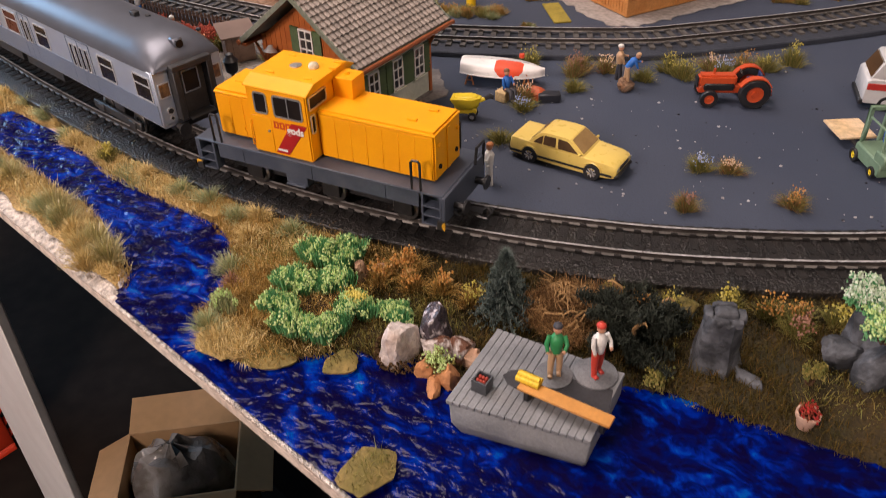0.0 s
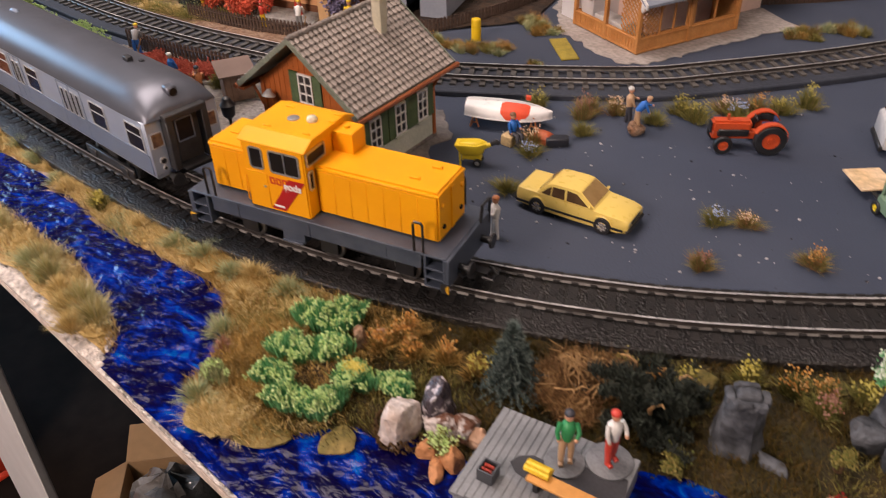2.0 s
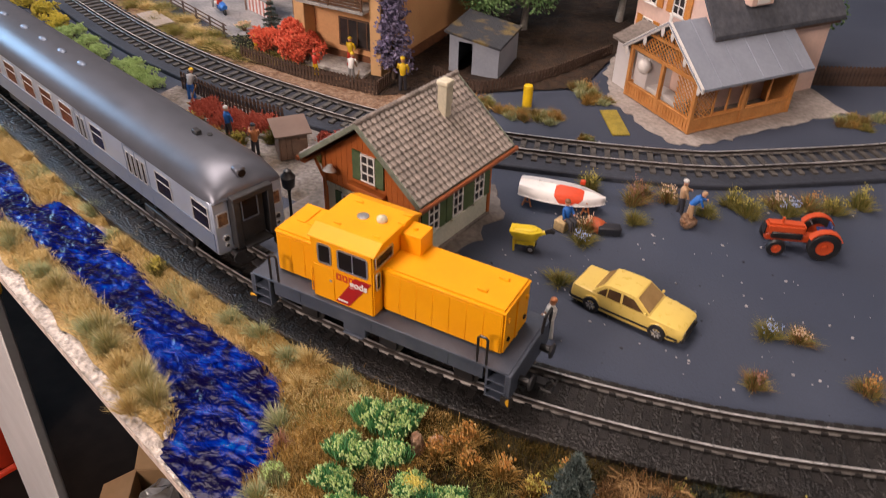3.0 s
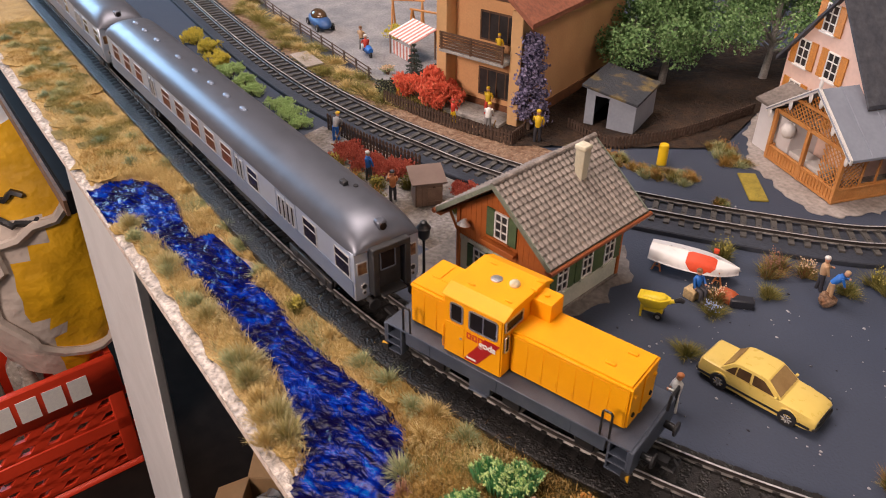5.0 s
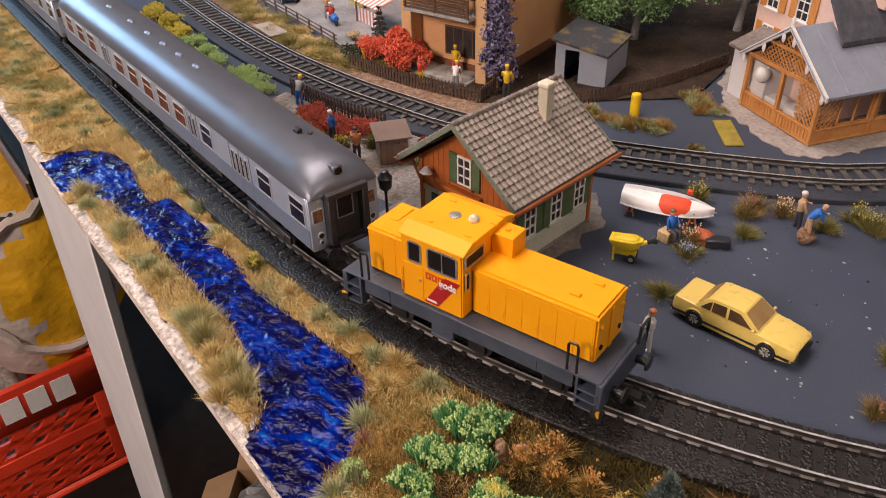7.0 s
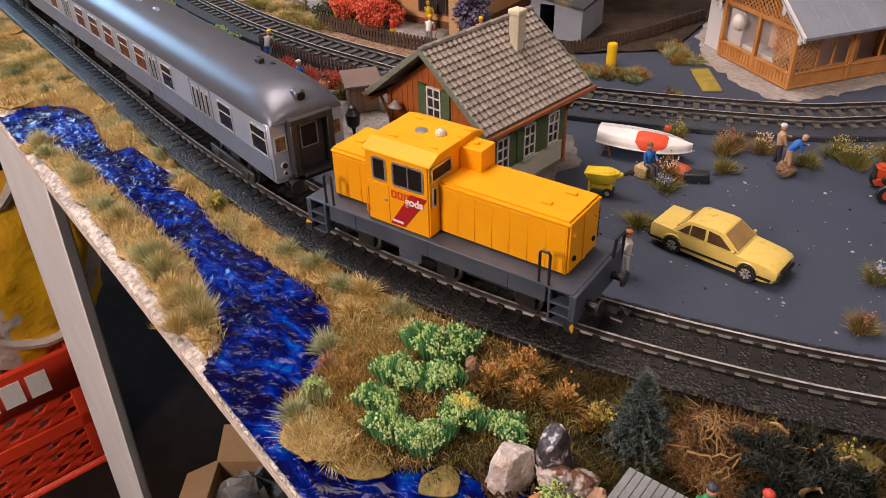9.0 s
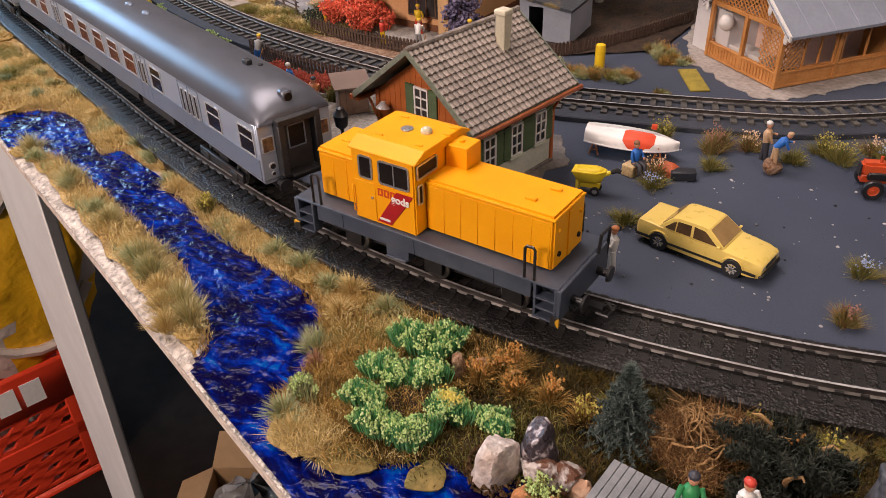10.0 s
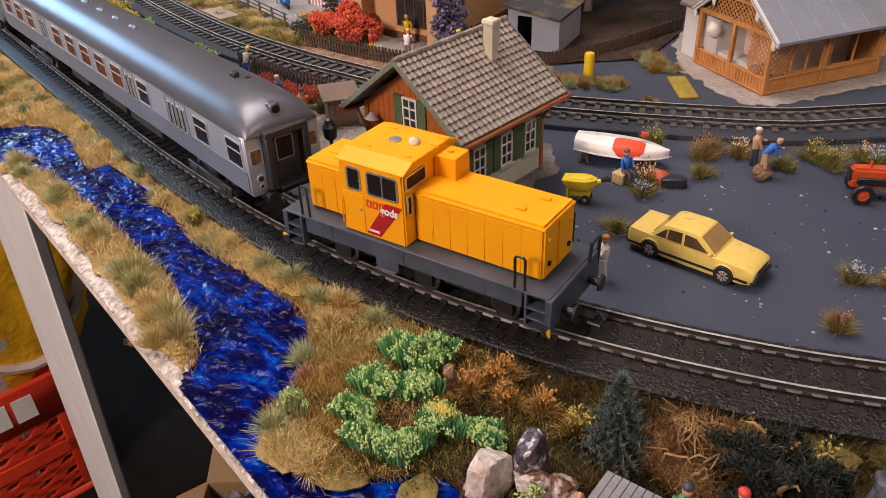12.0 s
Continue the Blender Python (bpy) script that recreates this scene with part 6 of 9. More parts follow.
# green bushes: upright fibres with crumbs of pale leaf on their tips
green_leaf = mat_leafy("bush_green", [(0.1, 0.32, 0.12), (0.17, 0.45, 0.19), (0.07, 0.24, 0.09), (0.25, 0.54, 0.27)])
tip_leaf = mat_leafy("bush_tips", [(0.5, 0.66, 0.25), (0.6, 0.74, 0.34), (0.4, 0.56, 0.19), (0.68, 0.78, 0.42)])


def fibre_bush(x, y, r, h, label, low=green_leaf, tips=tip_leaf, n=520, z=None, turn_=0.0, squash=0.6):
    """A bristling oblong brush of upright fibres; clumps of pale crumbs sit on the tips only."""
    rr = random.Random(int(x * 977 + y * 31))
    t = thing("bush", x, y, land_z(x, y) if z is None else z, turn_, label, "bush", "green bushes")
    part("root_mat", Shape().ball((0, 0, 0.02), (r * 0.9, r * squash * 0.9, 0.09), 14, 6, 0.12, 1), soil, t, "dark root mat", angle=60)
    s, f = Shape(), Shape()
    tip_pts = []
    for k in range(n * 3):
        a, e = rr.uniform(0, 6.283), math.sqrt(rr.random())
        wob = 1 + 0.16 * math.sin(3 * a + x * 5) + 0.1 * math.sin(7 * a + y)
        px, py = r * e * wob * math.cos(a), r * squash * e * wob * math.sin(a)
        crest = 0.84 + 0.34 * noise.noise((px * 2.8 + x, py * 2.8, y)) - 0.25 * e * e
        hh = h * crest * rr.uniform(0.8, 1.04)
        tx, ty = px * (1 + 0.2 * e) + rr.gauss(0, 0.05), py * (1 + 0.25 * e) + rr.gauss(0, 0.05)
        b, w = rr.uniform(0, 3.14), 0.014
        dx, dy = w * math.cos(b), w * math.sin(b)
        o = len(s.v)
        s.v += [(px - dx, py - dy, 0), (px + dx, py + dy, 0), (tx + dx * 0.6, ty + dy * 0.6, hh), (tx - dx * 0.6, ty - dy * 0.6, hh)]
        s.f += [(o, o + 1, o + 2, o + 3)]
        s.m += [0]
        if k % 5 == 0 and noise.noise((tx * 4.0 + x, ty * 4.0, 2.0)) > -0.02 - 0.25 * (1 - e):
            tip_pts.append((tx, ty, hh))
    part("foliage", s, low, t, "upright green fibres", smooth=False)
    for px, py, pz in tip_pts:
        crumbs(f, [(px + rr.gauss(0, 0.03), py + rr.gauss(0, 0.03), pz - 0.12 + 0.045 * j) for j in range(4)], 0.042, rr)
    part("tip_foliage", f, tips, t, "pale yellow-green tips", smooth=False)
    return t


def bush(x, y, r, h, label, low=green_leaf, tips=tip_leaf, n=900, z=None, name="bush", group="green bushes"):
    """A lumpy bush of crumbs and short fibres on stems."""
    rr = random.Random(int(x * 977 + y * 31))
    t = thing(name, x, y, land_z(x, y) if z is None else z, 0, label, "bush", group)
    stems = Shape()
    for _ in range(9):
        a, q = rr.uniform(0, 6.28), r * rr.uniform(0.2, 0.75)
        stems.tube([(0.25 * q * math.cos(a), 0.25 * q * math.sin(a), -0.05), (q * math.cos(a), q * math.sin(a), h * 0.6)], [0.05, 0.02], 5)
    part("stem", stems, brown_wood, t)
    s, f = Shape(), Shape()
    lumps = [(rr.uniform(-0.6, 0.6) * r, rr.uniform(-0.6, 0.6) * r, h * rr.uniform(0.4, 0.72), rr.uniform(0.3, 0.48) * r) for _ in range(9)]
    low_pts, tip_pts = [], []
    for k in range(n):
        c = lumps[k % 9]
        d = Vector((rr.gauss(0, 1), rr.gauss(0, 1), rr.gauss(0.1, 0.9))).normalized() * c[3] * rr.uniform(0.5, 1.05)
        p = (c[0] + d.x, c[1] + d.y, max(0.02, c[2] + d.z))
        low_pts.append(p)
        if d.z > 0.1 * c[3] and rr.random() < 0.95:
            tip_pts.append((p[0] * 1.03, p[1] * 1.03, p[2] + 0.05))
    blades(s, low_pts, 0.2, 0.016, 0.7, rr)
    cs = 0.045 * max(1.0, r / 0.8)
    crumbs(s, low_pts, cs, rr)
    crumbs(f, tip_pts + [(a + rr.gauss(0, 0.06), b + rr.gauss(0, 0.06), c + rr.gauss(0.03, 0.03)) for a, b, c in tip_pts for _ in (0, 1)], cs, rr)
    part("foliage", s, low, t, "leafy foliage", smooth=False)
    part("tip_foliage", f, tips, t, "lighter leaf tips", smooth=False)
    return t


for x, y, r, h, a in ((-2.7, -2.4, 0.98, 1.1, 20), (-3.1, -4.05, 0.66, 0.95, 5), (-2.05, -3.6, 0.62, 0.95, 30), (-2.95, -5.15, 0.6, 0.95, 15), (-1.95, -5.8, 0.64, 1.0, 5), (-1.0, -5.55, 0.6, 1.0, 50), (-0.7, -4.3, 0.62, 0.95, 5), (0.55, -4.05, 0.55, 0.75, -20)):
    fibre_bush(x, y, r * 0.95, h, "bright green fibre bush with pale tips on the river bank", turn_=a, n=int(760 * r))
ragged_mat(-1.75, -4.6, 1.1, "bare patch of dark soil between the green bushes", soil, brown_grass, 311, z=land_z(-1.75, -4.6) + 0.03, turn_=25, corners=6, thick=0.25, cover=0.9)
fibre_bush(-4.5, -5.9, 0.36, 1.05, "yellow-green upright sprig at the water", low=dull_green, tips=tip_leaf, n=150)
bush(8.3, -3.4, 0.55, 0.35, "low green plant at the shore", low=olive, tips=olive, n=160)

f = Shape()
rr = random.Random(6)
crumbs(f, [(rr.gauss(0, 0.17), rr.gauss(0, 0.12), 0.05 * rr.random()) for _ in range(220)], 0.035, rr)
solid("yellow_moss", f, mat_leafy("yellow_moss_crumbs", [(0.6, 0.52, 0.1), (0.7, 0.62, 0.2), (0.5, 0.42, 0.08)]), "patch of yellow moss on the green bush", "moss", at=(-0.6, -4.4, 0.93, 0), smooth=False)

# small spruce
needle = mat_leafy("blue_green_needles", [(0.04, 0.06, 0.052), (0.08, 0.105, 0.095), (0.15, 0.18, 0.165), (0.03, 0.05, 0.04)])
bark = mat("bark", (0.07, 0.045, 0.03), (0.12, 0.08, 0.055), 3, 0.9, bump=0.05)


def conifer(x, y, h, r, label, z, m=needle, tiers=13, per=13, name="spruce_tree", cat="tree", droop=0.25):
    rr = random.Random(int(x * 71 + y * 13))
    t = thing(name, x, y, z, 0, label, cat)
    part("trunk", Shape().tube([(0, 0, -0.05), (0.02, 0, h * 0.5), (0, 0.02, h * 0.97)], [0.09, 0.06, 0.015], 7), bark, t)
    s = Shape()
    for k in range(tiers):
        q = k / (tiers - 1)
        zz = h * (0.08 + 0.88 * q)
        rad = r * (1 - q) ** 0.85 + 0.06
        for b in range(per if q < 0.8 else 7):
            a = 6.283 * b / per + rr.uniform(-0.25, 0.25)
            ln = rad * rr.uniform(0.75, 1.1)
            for j in range(11):
                u = (j + 1) / 11
                p = (ln * u * math.cos(a), ln * u * math.sin(a), zz + 0.12 * u - droop * ln * u * u)
                blades(s, [p] * 5, 0.19 * (1.15 - 0.4 * u), 0.024, 1.5, rr)
    part("needle_foliage", s, m, t, "dense needle branches", smooth=False)
    return t


conifer(3.5, -2.7, 2.45, 1.0, "small dark blue-green spruce on the bank", land_z(3.5, -2.7))

# brown dry shrub with bare twigs, and a dark sprawling juniper
dry = mat_leafy("dry_brown_fibres", [(0.14, 0.07, 0.022), (0.2, 0.11, 0.04), (0.08, 0.035, 0.012), (0.28, 0.17, 0.07)])
twig_m = mat("pale_twig", (0.36, 0.22, 0.09), (0.22, 0.12, 0.045), 3, 0.8)
for x, y, r, h, lab in ((5.0, -1.6, 1.0, 0.85, "brown dry shrub heap with pale twigs"), (6.0, -1.4, 0.8, 0.8, "brown dry shrub heap with pale twigs"), (4.4, -2.3, 0.6, 0.6, "brown dry shrub beside the spruce"), (5.4, -2.7, 0.7, 0.5, "brown dry shrub behind the jetty")):
    t = thing("dry_shrub", x, y, land_z(x, y), 0, lab, "shrub", "dry shrubs")
    s = Shape()
    pts = []
    for _ in range(520):
        a, q, e = rng.uniform(0, 6.28), r * math.sqrt(rng.random()), rng.random()
        pts.append((q * math.cos(a), q * math.sin(a), h * e * (1 - (q / r) ** 2) ** 0.5))
    blades(s, pts + [(a + rng.gauss(0, 0.06), b + rng.gauss(0, 0.06), c) for a, b, c in pts for _ in (0, 1)], 0.35, 0.012, 1.9, rng)
    part("foliage", s, dry, t, smooth=False)
    st = Shape()
    for _ in range(42):
        a, q = rng.uniform(0, 6.28), r * rng.uniform(0.1, 0.9)
        d = rng.uniform(0, 6.28)
        path = []
        for j in range(6):
            u = j / 5 - 0.5
            px_, py_ = q * math.cos(a) + r * 0.9 * u * math.cos(d) + 0.06 * math.sin(j * 2 + a), q * math.sin(a) + r * 0.9 * u * math.sin(d) + 0.06 * math.cos(j * 2.3 + a)
            e = min(1.0, math.hypot(px_, py_) / r)
            path.append((px_, py_, h * (1.02 - 0.75 * e * e) + rng.uniform(-0.05, 0.1)))
        st.tube(path, [0.01, 0.017, 0.02, 0.018, 0.014, 0.006], 4)
    tagged(part("root_strand", st, twig_m, t, "tangle of tan root fibres", smooth=False), kind="stuff")
    for _ in range(5):
        a = rng.uniform(0, 6.28)
        p = Vector((0.4 * r * math.cos(a), 0.4 * r * math.sin(a), h * 0.4))
        path = [tuple(p)]
        for _k in range(5):
            p = p + Vector((rng.gauss(0, 0.16) + 0.12 * math.cos(a), rng.gauss(0, 0.16), rng.uniform(0.02, 0.24)))
            path.append(tuple(p))
        part("twig", Shape().tube(path, [0.05, 0.045, 0.04, 0.03, 0.025, 0.012], 6), twig_m, t, "pale bare twig")
dark_needle = mat_leafy("dark_juniper", [(0.014, 0.018, 0.013), (0.026, 0.032, 0.024), (0.042, 0.05, 0.037), (0.018, 0.02, 0.014)])
t = thing("juniper_shrub", 7.3, -1.9, land_z(7.3, -1.9), 0, "dark grey-green sprawling juniper shrub", "shrub")
s, st = Shape(), Shape()
for b in range(60):
    a, e = rng.uniform(0, 6.28), rng.uniform(0.15, 1.2)
    ln = rng.uniform(1.1, 2.1)
    path = []
    for j in range(9):
        u = j / 8
        path.append((ln * u * math.cos(a + 0.5 * u) * math.cos(e), ln * u * math.sin(a + 0.5 * u) * math.cos(e), 0.1 + ln * u * math.sin(e) * (1.15 - 0.35 * u)))
    st.tube(path, [0.05 - 0.004 * j for j in range(9)], 5)
    for j, p in enumerate(path[2:]):
        blades(s, [(p[0] + rng.gauss(0, 0.07), p[1] + rng.gauss(0, 0.07), p[2] + rng.gauss(0, 0.05)) for _ in range(48)], 0.2, 0.026, 1.5, rng)
part("needle_foliage", st, bark, t)
part("needle_foliage", s, dark_needle, t, "dark feathery needles", smooth=False)
for k in range(3):
    a = 0.4 + k * 2.2
    path = [(0.6 * math.cos(a), 0.6 * math.sin(a), 0.7), (0.75 * math.cos(a), 0.8 * math.sin(a), 1.05), (0.7 * math.cos(a + 0.2), 0.9 * math.sin(a), 1.35), (0.95 * math.cos(a + 0.3), 0.95 * math.sin(a), 1.5), (1.15 * math.cos(a + 0.3), 1.0 * math.sin(a), 1.42)]
    part("twig", Shape().tube(path, [0.075, 0.065, 0.055, 0.04, 0.02], 6), twig_m, t, "pale bare twig")


# ---- rocks ----
def rock(name, x, y, z, size, m, label, seed, cuts=9, cat="rock"):
    """A boulder cut from a ball by flat planes, with small chips."""
    rr = random.Random(seed)
    bm = bmesh.new()
    bmesh.ops.create_icosphere(bm, subdivisions=4, radius=1.0)
    for _ in range(cuts):
        n = Vector((rr.gauss(0, 1), rr.gauss(0, 1), rr.gauss(0.2, 0.8))).normalized()
        d = rr.uniform(0.5, 0.8)
        for v in bm.verts:
            q = v.co.dot(n)
            if q > d:
                v.co -= n * (q - d) * 0.93
    for v in bm.verts:
        v.co *= 1 + 0.1 * noise.noise(v.co * 2.5 + Vector((seed, 0, 0))) + 0.06 * noise.noise(v.co * 7 + Vector((0, seed, 0)))
        v.co = Vector((v.co.x * size[0], v.co.y * size[1], (v.co.z + 0.7) * size[2])) * K
    me = bpy.data.meshes.new(name)
    bm.to_mesh(me)
    bm.free()
    me.materials.append(m)
    me.shade_smooth()
    me.set_sharp_from_angle(angle=radians(24))
    ob = new(name, me)
    ob.matrix_basis = pose(x * K, y * K, z * K, 0, 0, rr.uniform(0, 360))
    return tagged(ob, label, cat)


chalk = mat("pale_stone", (0.6, 0.53, 0.49), (0.3, 0.19, 0.13), 0.9, 0.85, bump=0.1, bscale=5, contrast=(0.46, 0.72))
ruddy = mat("ruddy_stone", (0.32, 0.13, 0.05), (0.5, 0.36, 0.26), 1.4, 0.8, bump=0.06, bscale=6)
rock("boulder", 1.3, -5.15, -0.35, (0.8, 0.72, 1.02), chalk, "pale angular boulder at the water's edge", 21, cuts=10)
dark_glint = mat("glinting_dark_stone", (0.05, 0.04, 0.05), (0.55, 0.5, 0.52), 2.6, 0.3, bump=0.08, bscale=6, contrast=(0.56, 0.64))
mottled = mat("mottled_stone", (0.5, 0.45, 0.43), (0.13, 0.055, 0.03), 2.6, 0.55, bump=0.1, bscale=9, contrast=(0.44, 0.54))
tan_stone = mat("orange_stone", (0.5, 0.24, 0.1), (0.36, 0.15, 0.06), 1.0, 0.75, bump=0.05, bscale=6)
rock("boulder", 2.0, -4.35, -0.2, (0.62, 0.5, 1.05), dark_glint, "upright dark stone with glinting flecks", 5)
rock("boulder", -1.45, -2.75, land_z(-1.45, -2.75) - 0.1, (0.4, 0.34, 0.5), ballast_brown, "brown grained stone beside the green bush", 33)
rock("boulder", 2.2, -4.85, -0.25, (0.6, 0.45, 0.6), mottled, "white and brown mottled stone at the water", 8)
rock("boulder", 2.85, -4.6, -0.25, (0.6, 0.5, 0.62), mottled, "brown and white mottled stone at the water", 11)
rock("boulder", 3.3, -4.75, -0.25, (0.4, 0.35, 0.45), ruddy, "brown stone by the jetty", 13)
rock("boulder", 2.3, -5.5, -0.3, (0.42, 0.3, 0.4), tan_stone, "orange-brown stone in the water", 15)
rock("boulder", 3.0, -5.6, -0.3, (0.4, 0.32, 0.5), tan_stone, "orange-brown stone in the water", 17)
rock("boulder", 2.75, -6.0, -0.35, (0.45, 0.3, 0.38), tan_stone, "orange-brown stone in the water", 19)
rock("stone", -1.0, -2.3, -0.1, (0.35, 0.3, 0.35), ruddy, "small brown stone among the bushes", 23)
bush(2.7, -5.35, 0.5, 0.85, "mossy plant growing on the stones", low=olive, tips=tip_leaf, n=200, name="moss_plant", group="moss")

f = Shape()
rr = random.Random(19)
for _ in range(420):
    a, q = rr.uniform(0, 6.283), rr.random() ** 1.6
    crumbs(f, [(1.3 + (0.8 - 0.06 * q) * math.cos(a) + rr.gauss(0, 0.03), -5.15 + (0.76 - 0.06 * q) * math.sin(a) + rr.gauss(0, 0.03), -0.12 + 0.42 * q)], 0.06, rr)
solid("rock_moss", f, mat_leafy("brown_moss", [(0.09, 0.05, 0.02), (0.05, 0.03, 0.012), (0.14, 0.08, 0.035)]), "dark brown moss round the foot of the pale boulder", "moss", smooth=False)
# tall grey stump of rock and the planted rock
slate_grey = mat("slate_grey_cast", (0.03, 0.033, 0.039), (0.13, 0.14, 0.16), 1.6, 0.75, bump=0.07, bscale=5, contrast=(0.4, 0.7))
stump = thing("rock_stump", 9.55, -2.0, land_z(9.55, -2.0) - 0.05, 15, "grey cast rock stump with squared top", "rock")
rr = random.Random(2)
rings = []
for z, w_, d_ in ((-0.1, 0.72, 0.66), (0.2, 0.63, 0.58), (0.55, 0.58, 0.53), (0.95, 0.55, 0.5), (1.4, 0.52, 0.46), (1.75, 0.5, 0.44), (1.8, 0.46, 0.4)):
    rings.append([(w_ * math.cos(a) * (1 + 0.1 * rr.uniform(-1, 1) + 0.08 * math.cos(5 * a)), d_ * math.sin(a) * (1 + 0.1 * rr.uniform(-1, 1) + 0.08 * math.cos(5 * a)), z + 0.04 * rr.uniform(-1, 1)) for a in (2 * math.pi * k / 22 for k in range(22))])
part("column", Shape().loft(rings), slate_grey, stump, "furrowed grey column", angle=32)
for dx, dy, w_, d_, hh in ((0.06, 0.02, 0.34, 0.2, 0.3), (-0.4, 0.05, 0.12, 0.28, 0.22), (0.48, 0.05, 0.12, 0.25, 0.2), (-0.12, -0.32, 0.26, 0.11, 0.2), (0.3, -0.3, 0.18, 0.11, 0.18), (0.05, 0.36, 0.34, 0.11, 0.24)):
    q = [(math.copysign(abs(math.cos(a)) ** 0.5, math.cos(a)), math.copysign(abs(math.sin(a)) ** 0.5, math.sin(a))) for a in (2 * math.pi * (k + 0.5) / 12 for k in range(12))]
    part("cap_stone", Shape().loft([[(dx + w_ * g * c_, dy + d_ * g * s_, 1.66 + hh * zz + 0.03 * rr.uniform(-1, 1)) for c_, s_ in q] for zz, g in ((0, 0.95), (0.5, 1.0), (0.85, 0.92), (1.0, 0.68))]), slate_grey, stump, "rounded cap stone", angle=50)
part("foot", Shape().loft([[(0.55 + 0.5 * q, -0.45 - 0.25 * q + 0.28 * math.cos(a), 0.02 + (0.3 - 0.08 * q) * max(0, math.sin(a))) for a in (2 * math.pi * k / 10 for k in range(10))] for q in (0, 0.5, 1, 1.3)]), slate_grey, stump, bevel=0.03)
for x, y, sz, sd in ((12.75, -0.75, (0.7, 0.6, 0.95), 31), (13.6, -0.25, (0.95, 0.85, 1.35), 37), (13.7, -1.15, (0.75, 0.6, 1.15), 41), (13.05, -0.2, (0.6, 0.6, 1.25), 43)):
    rock("boulder", x, y, -0.35, sz, slate_grey, "dark grey cast rock under green plants", sd, cuts=16)
white_tip = mat_leafy("white_blossom", [(0.5, 0.6, 0.42), (0.65, 0.7, 0.6), (0.4, 0.5, 0.3)])
bush(13.1, -0.1, 0.85, 0.85, "white-green blossoming plant on the rock", tips=white_tip, n=520, z=1.5, name="rock_plant", group="rock plants")
bush(13.5, -0.9, 0.7, 0.75, "bright green plant on the rock", n=420, z=1.45, name="rock_plant", group="rock plants")
bush(12.1, -1.9, 0.35, 0.8, "thin olive plant beside the rock", low=olive, tips=olive, n=150, name="bank_plant", group="bank plants")

pot = thing("flower_pot", 12.1, -3.4, land_z(12.1, -3.4), 0, "terracotta-pink flower pot with a red plant on the bank", "flower pot")
part("pot", Shape().tube([(0, 0, 0), (0, 0, 0.05), (0, 0, 0.55), (0, 0, 0.56), (0, 0, 0.7), (0, 0, 0.7), (0, 0, 0.55)], [0.24, 0.26, 0.36, 0.42, 0.42, 0.34, 0.3], 18), mat("pale_terracotta", (0.55, 0.36, 0.27), (0.46, 0.28, 0.2), 1.5, 0.8, fine=0.1), pot, "pale terracotta pot")
f = Shape()
rr = random.Random(3)
crumbs(f, [(rr.gauss(0, 0.16), rr.gauss(0, 0.16), 0.68 + 0.3 * rr.random()) for _ in range(160)], 0.06, rr)
part("plant", f, mat_leafy("pot_red", [(0.4, 0.03, 0.02), (0.28, 0.02, 0.02), (0.2, 0.08, 0.03)]), pot, "dark red plant", smooth=False)

pot.matrix_basis = pot.matrix_basis @ Matrix.Scale(0.74, 4)

# ---- jetty and the things on it ----
jetty_grey = mat("grey_planks", (0.15, 0.157, 0.167), (0.21, 0.217, 0.227), 1.0, 0.75, rand=0.08, fine=0.1, bump=0.02, bscale=12)
jet = thing("jetty", 5.6, -5.35, -0.15, -4, "grey plank jetty with a steep stone front in the water", "jetty")
n = 19
for k in range(n):
    x0, x1 = -1.88 + k * 3.76 / n, -1.88 + (k + 1) * 3.76 / n - 0.012
    dpt = -1.85 + 0.5 * (k / n) - 0.01 * (k % 2)
    part("plank", Shape().box(x0, x1, dpt, 1.2, 0.92, 1.04), jetty_grey, jet, bevel=0.01)
part("front_wall", Shape().loft([[(-1.84, -1.8, 0.92), (1.86, -1.32, 0.92), (1.86, 1.15, 0.92), (-1.86, 1.15, 0.92)], [(-1.7, -1.95, 0.35), (1.86, -1.48, 0.35), (1.86, 1.15, 0.35), (-1.86, 1.15, 0.35)], [(-1.45, -1.85, 0.0), (1.8, -1.35, 0.0), (1.8, 1.1, 0.0), (-1.75, 1.1, 0.0)]][::-1]), jetty_grey, jet, "grey worn jetty side", bevel=0.05)
bench_wood = mat("orange_plank", (0.55, 0.26, 0.06), (0.48, 0.21, 0.045), 1.2, 0.5, fine=0.1)
be = thing("bench", 6.5, -6.25, 0.9, -7, "orange wooden plank bench with black legs on the jetty", "bench")
part("seat", Shape().box(-1.25, 1.25, -0.2, 0.2, 0.34, 0.42), bench_wood, be, bevel=0.015)
for x in (-1.0, 1.05):
    part("leg", Shape().box(x - 0.07, x + 0.07, -0.16, 0.16, 0, 0.34), black_plastic, be, bevel=0.02)
solid("towel_bundle", Shape().tube([(-0.32, 0.1, 0.08), (0.32, 0.1, 0.08)], 0.09, 8).tube([(-0.32, -0.08, 0.08), (0.32, -0.08, 0.08)], 0.09, 8).tube([(-0.3, 0.0, 0.17), (0.3, 0.0, 0.17)], 0.09, 8), mat("bright_yellow", (0.75, 0.5, 0.02), None, 2, 0.5), "bright yellow folded bundle on the bench end", "bundle", at=(5.45, -5.98, 1.31, -7))
bx = thing("drinks_crate", 4.3, -6.3, 0.89, -6, "dark grey crate with red contents on the jetty", "crate")
s = Shape()
for a in ((-0.27, -0.22, -0.27, 0.27), (0.22, 0.27, -0.27, 0.27), (-0.22, 0.22, -0.27, -0.22), (-0.22, 0.22, 0.22, 0.27)):
    s.box(*a, 0, 0.5)
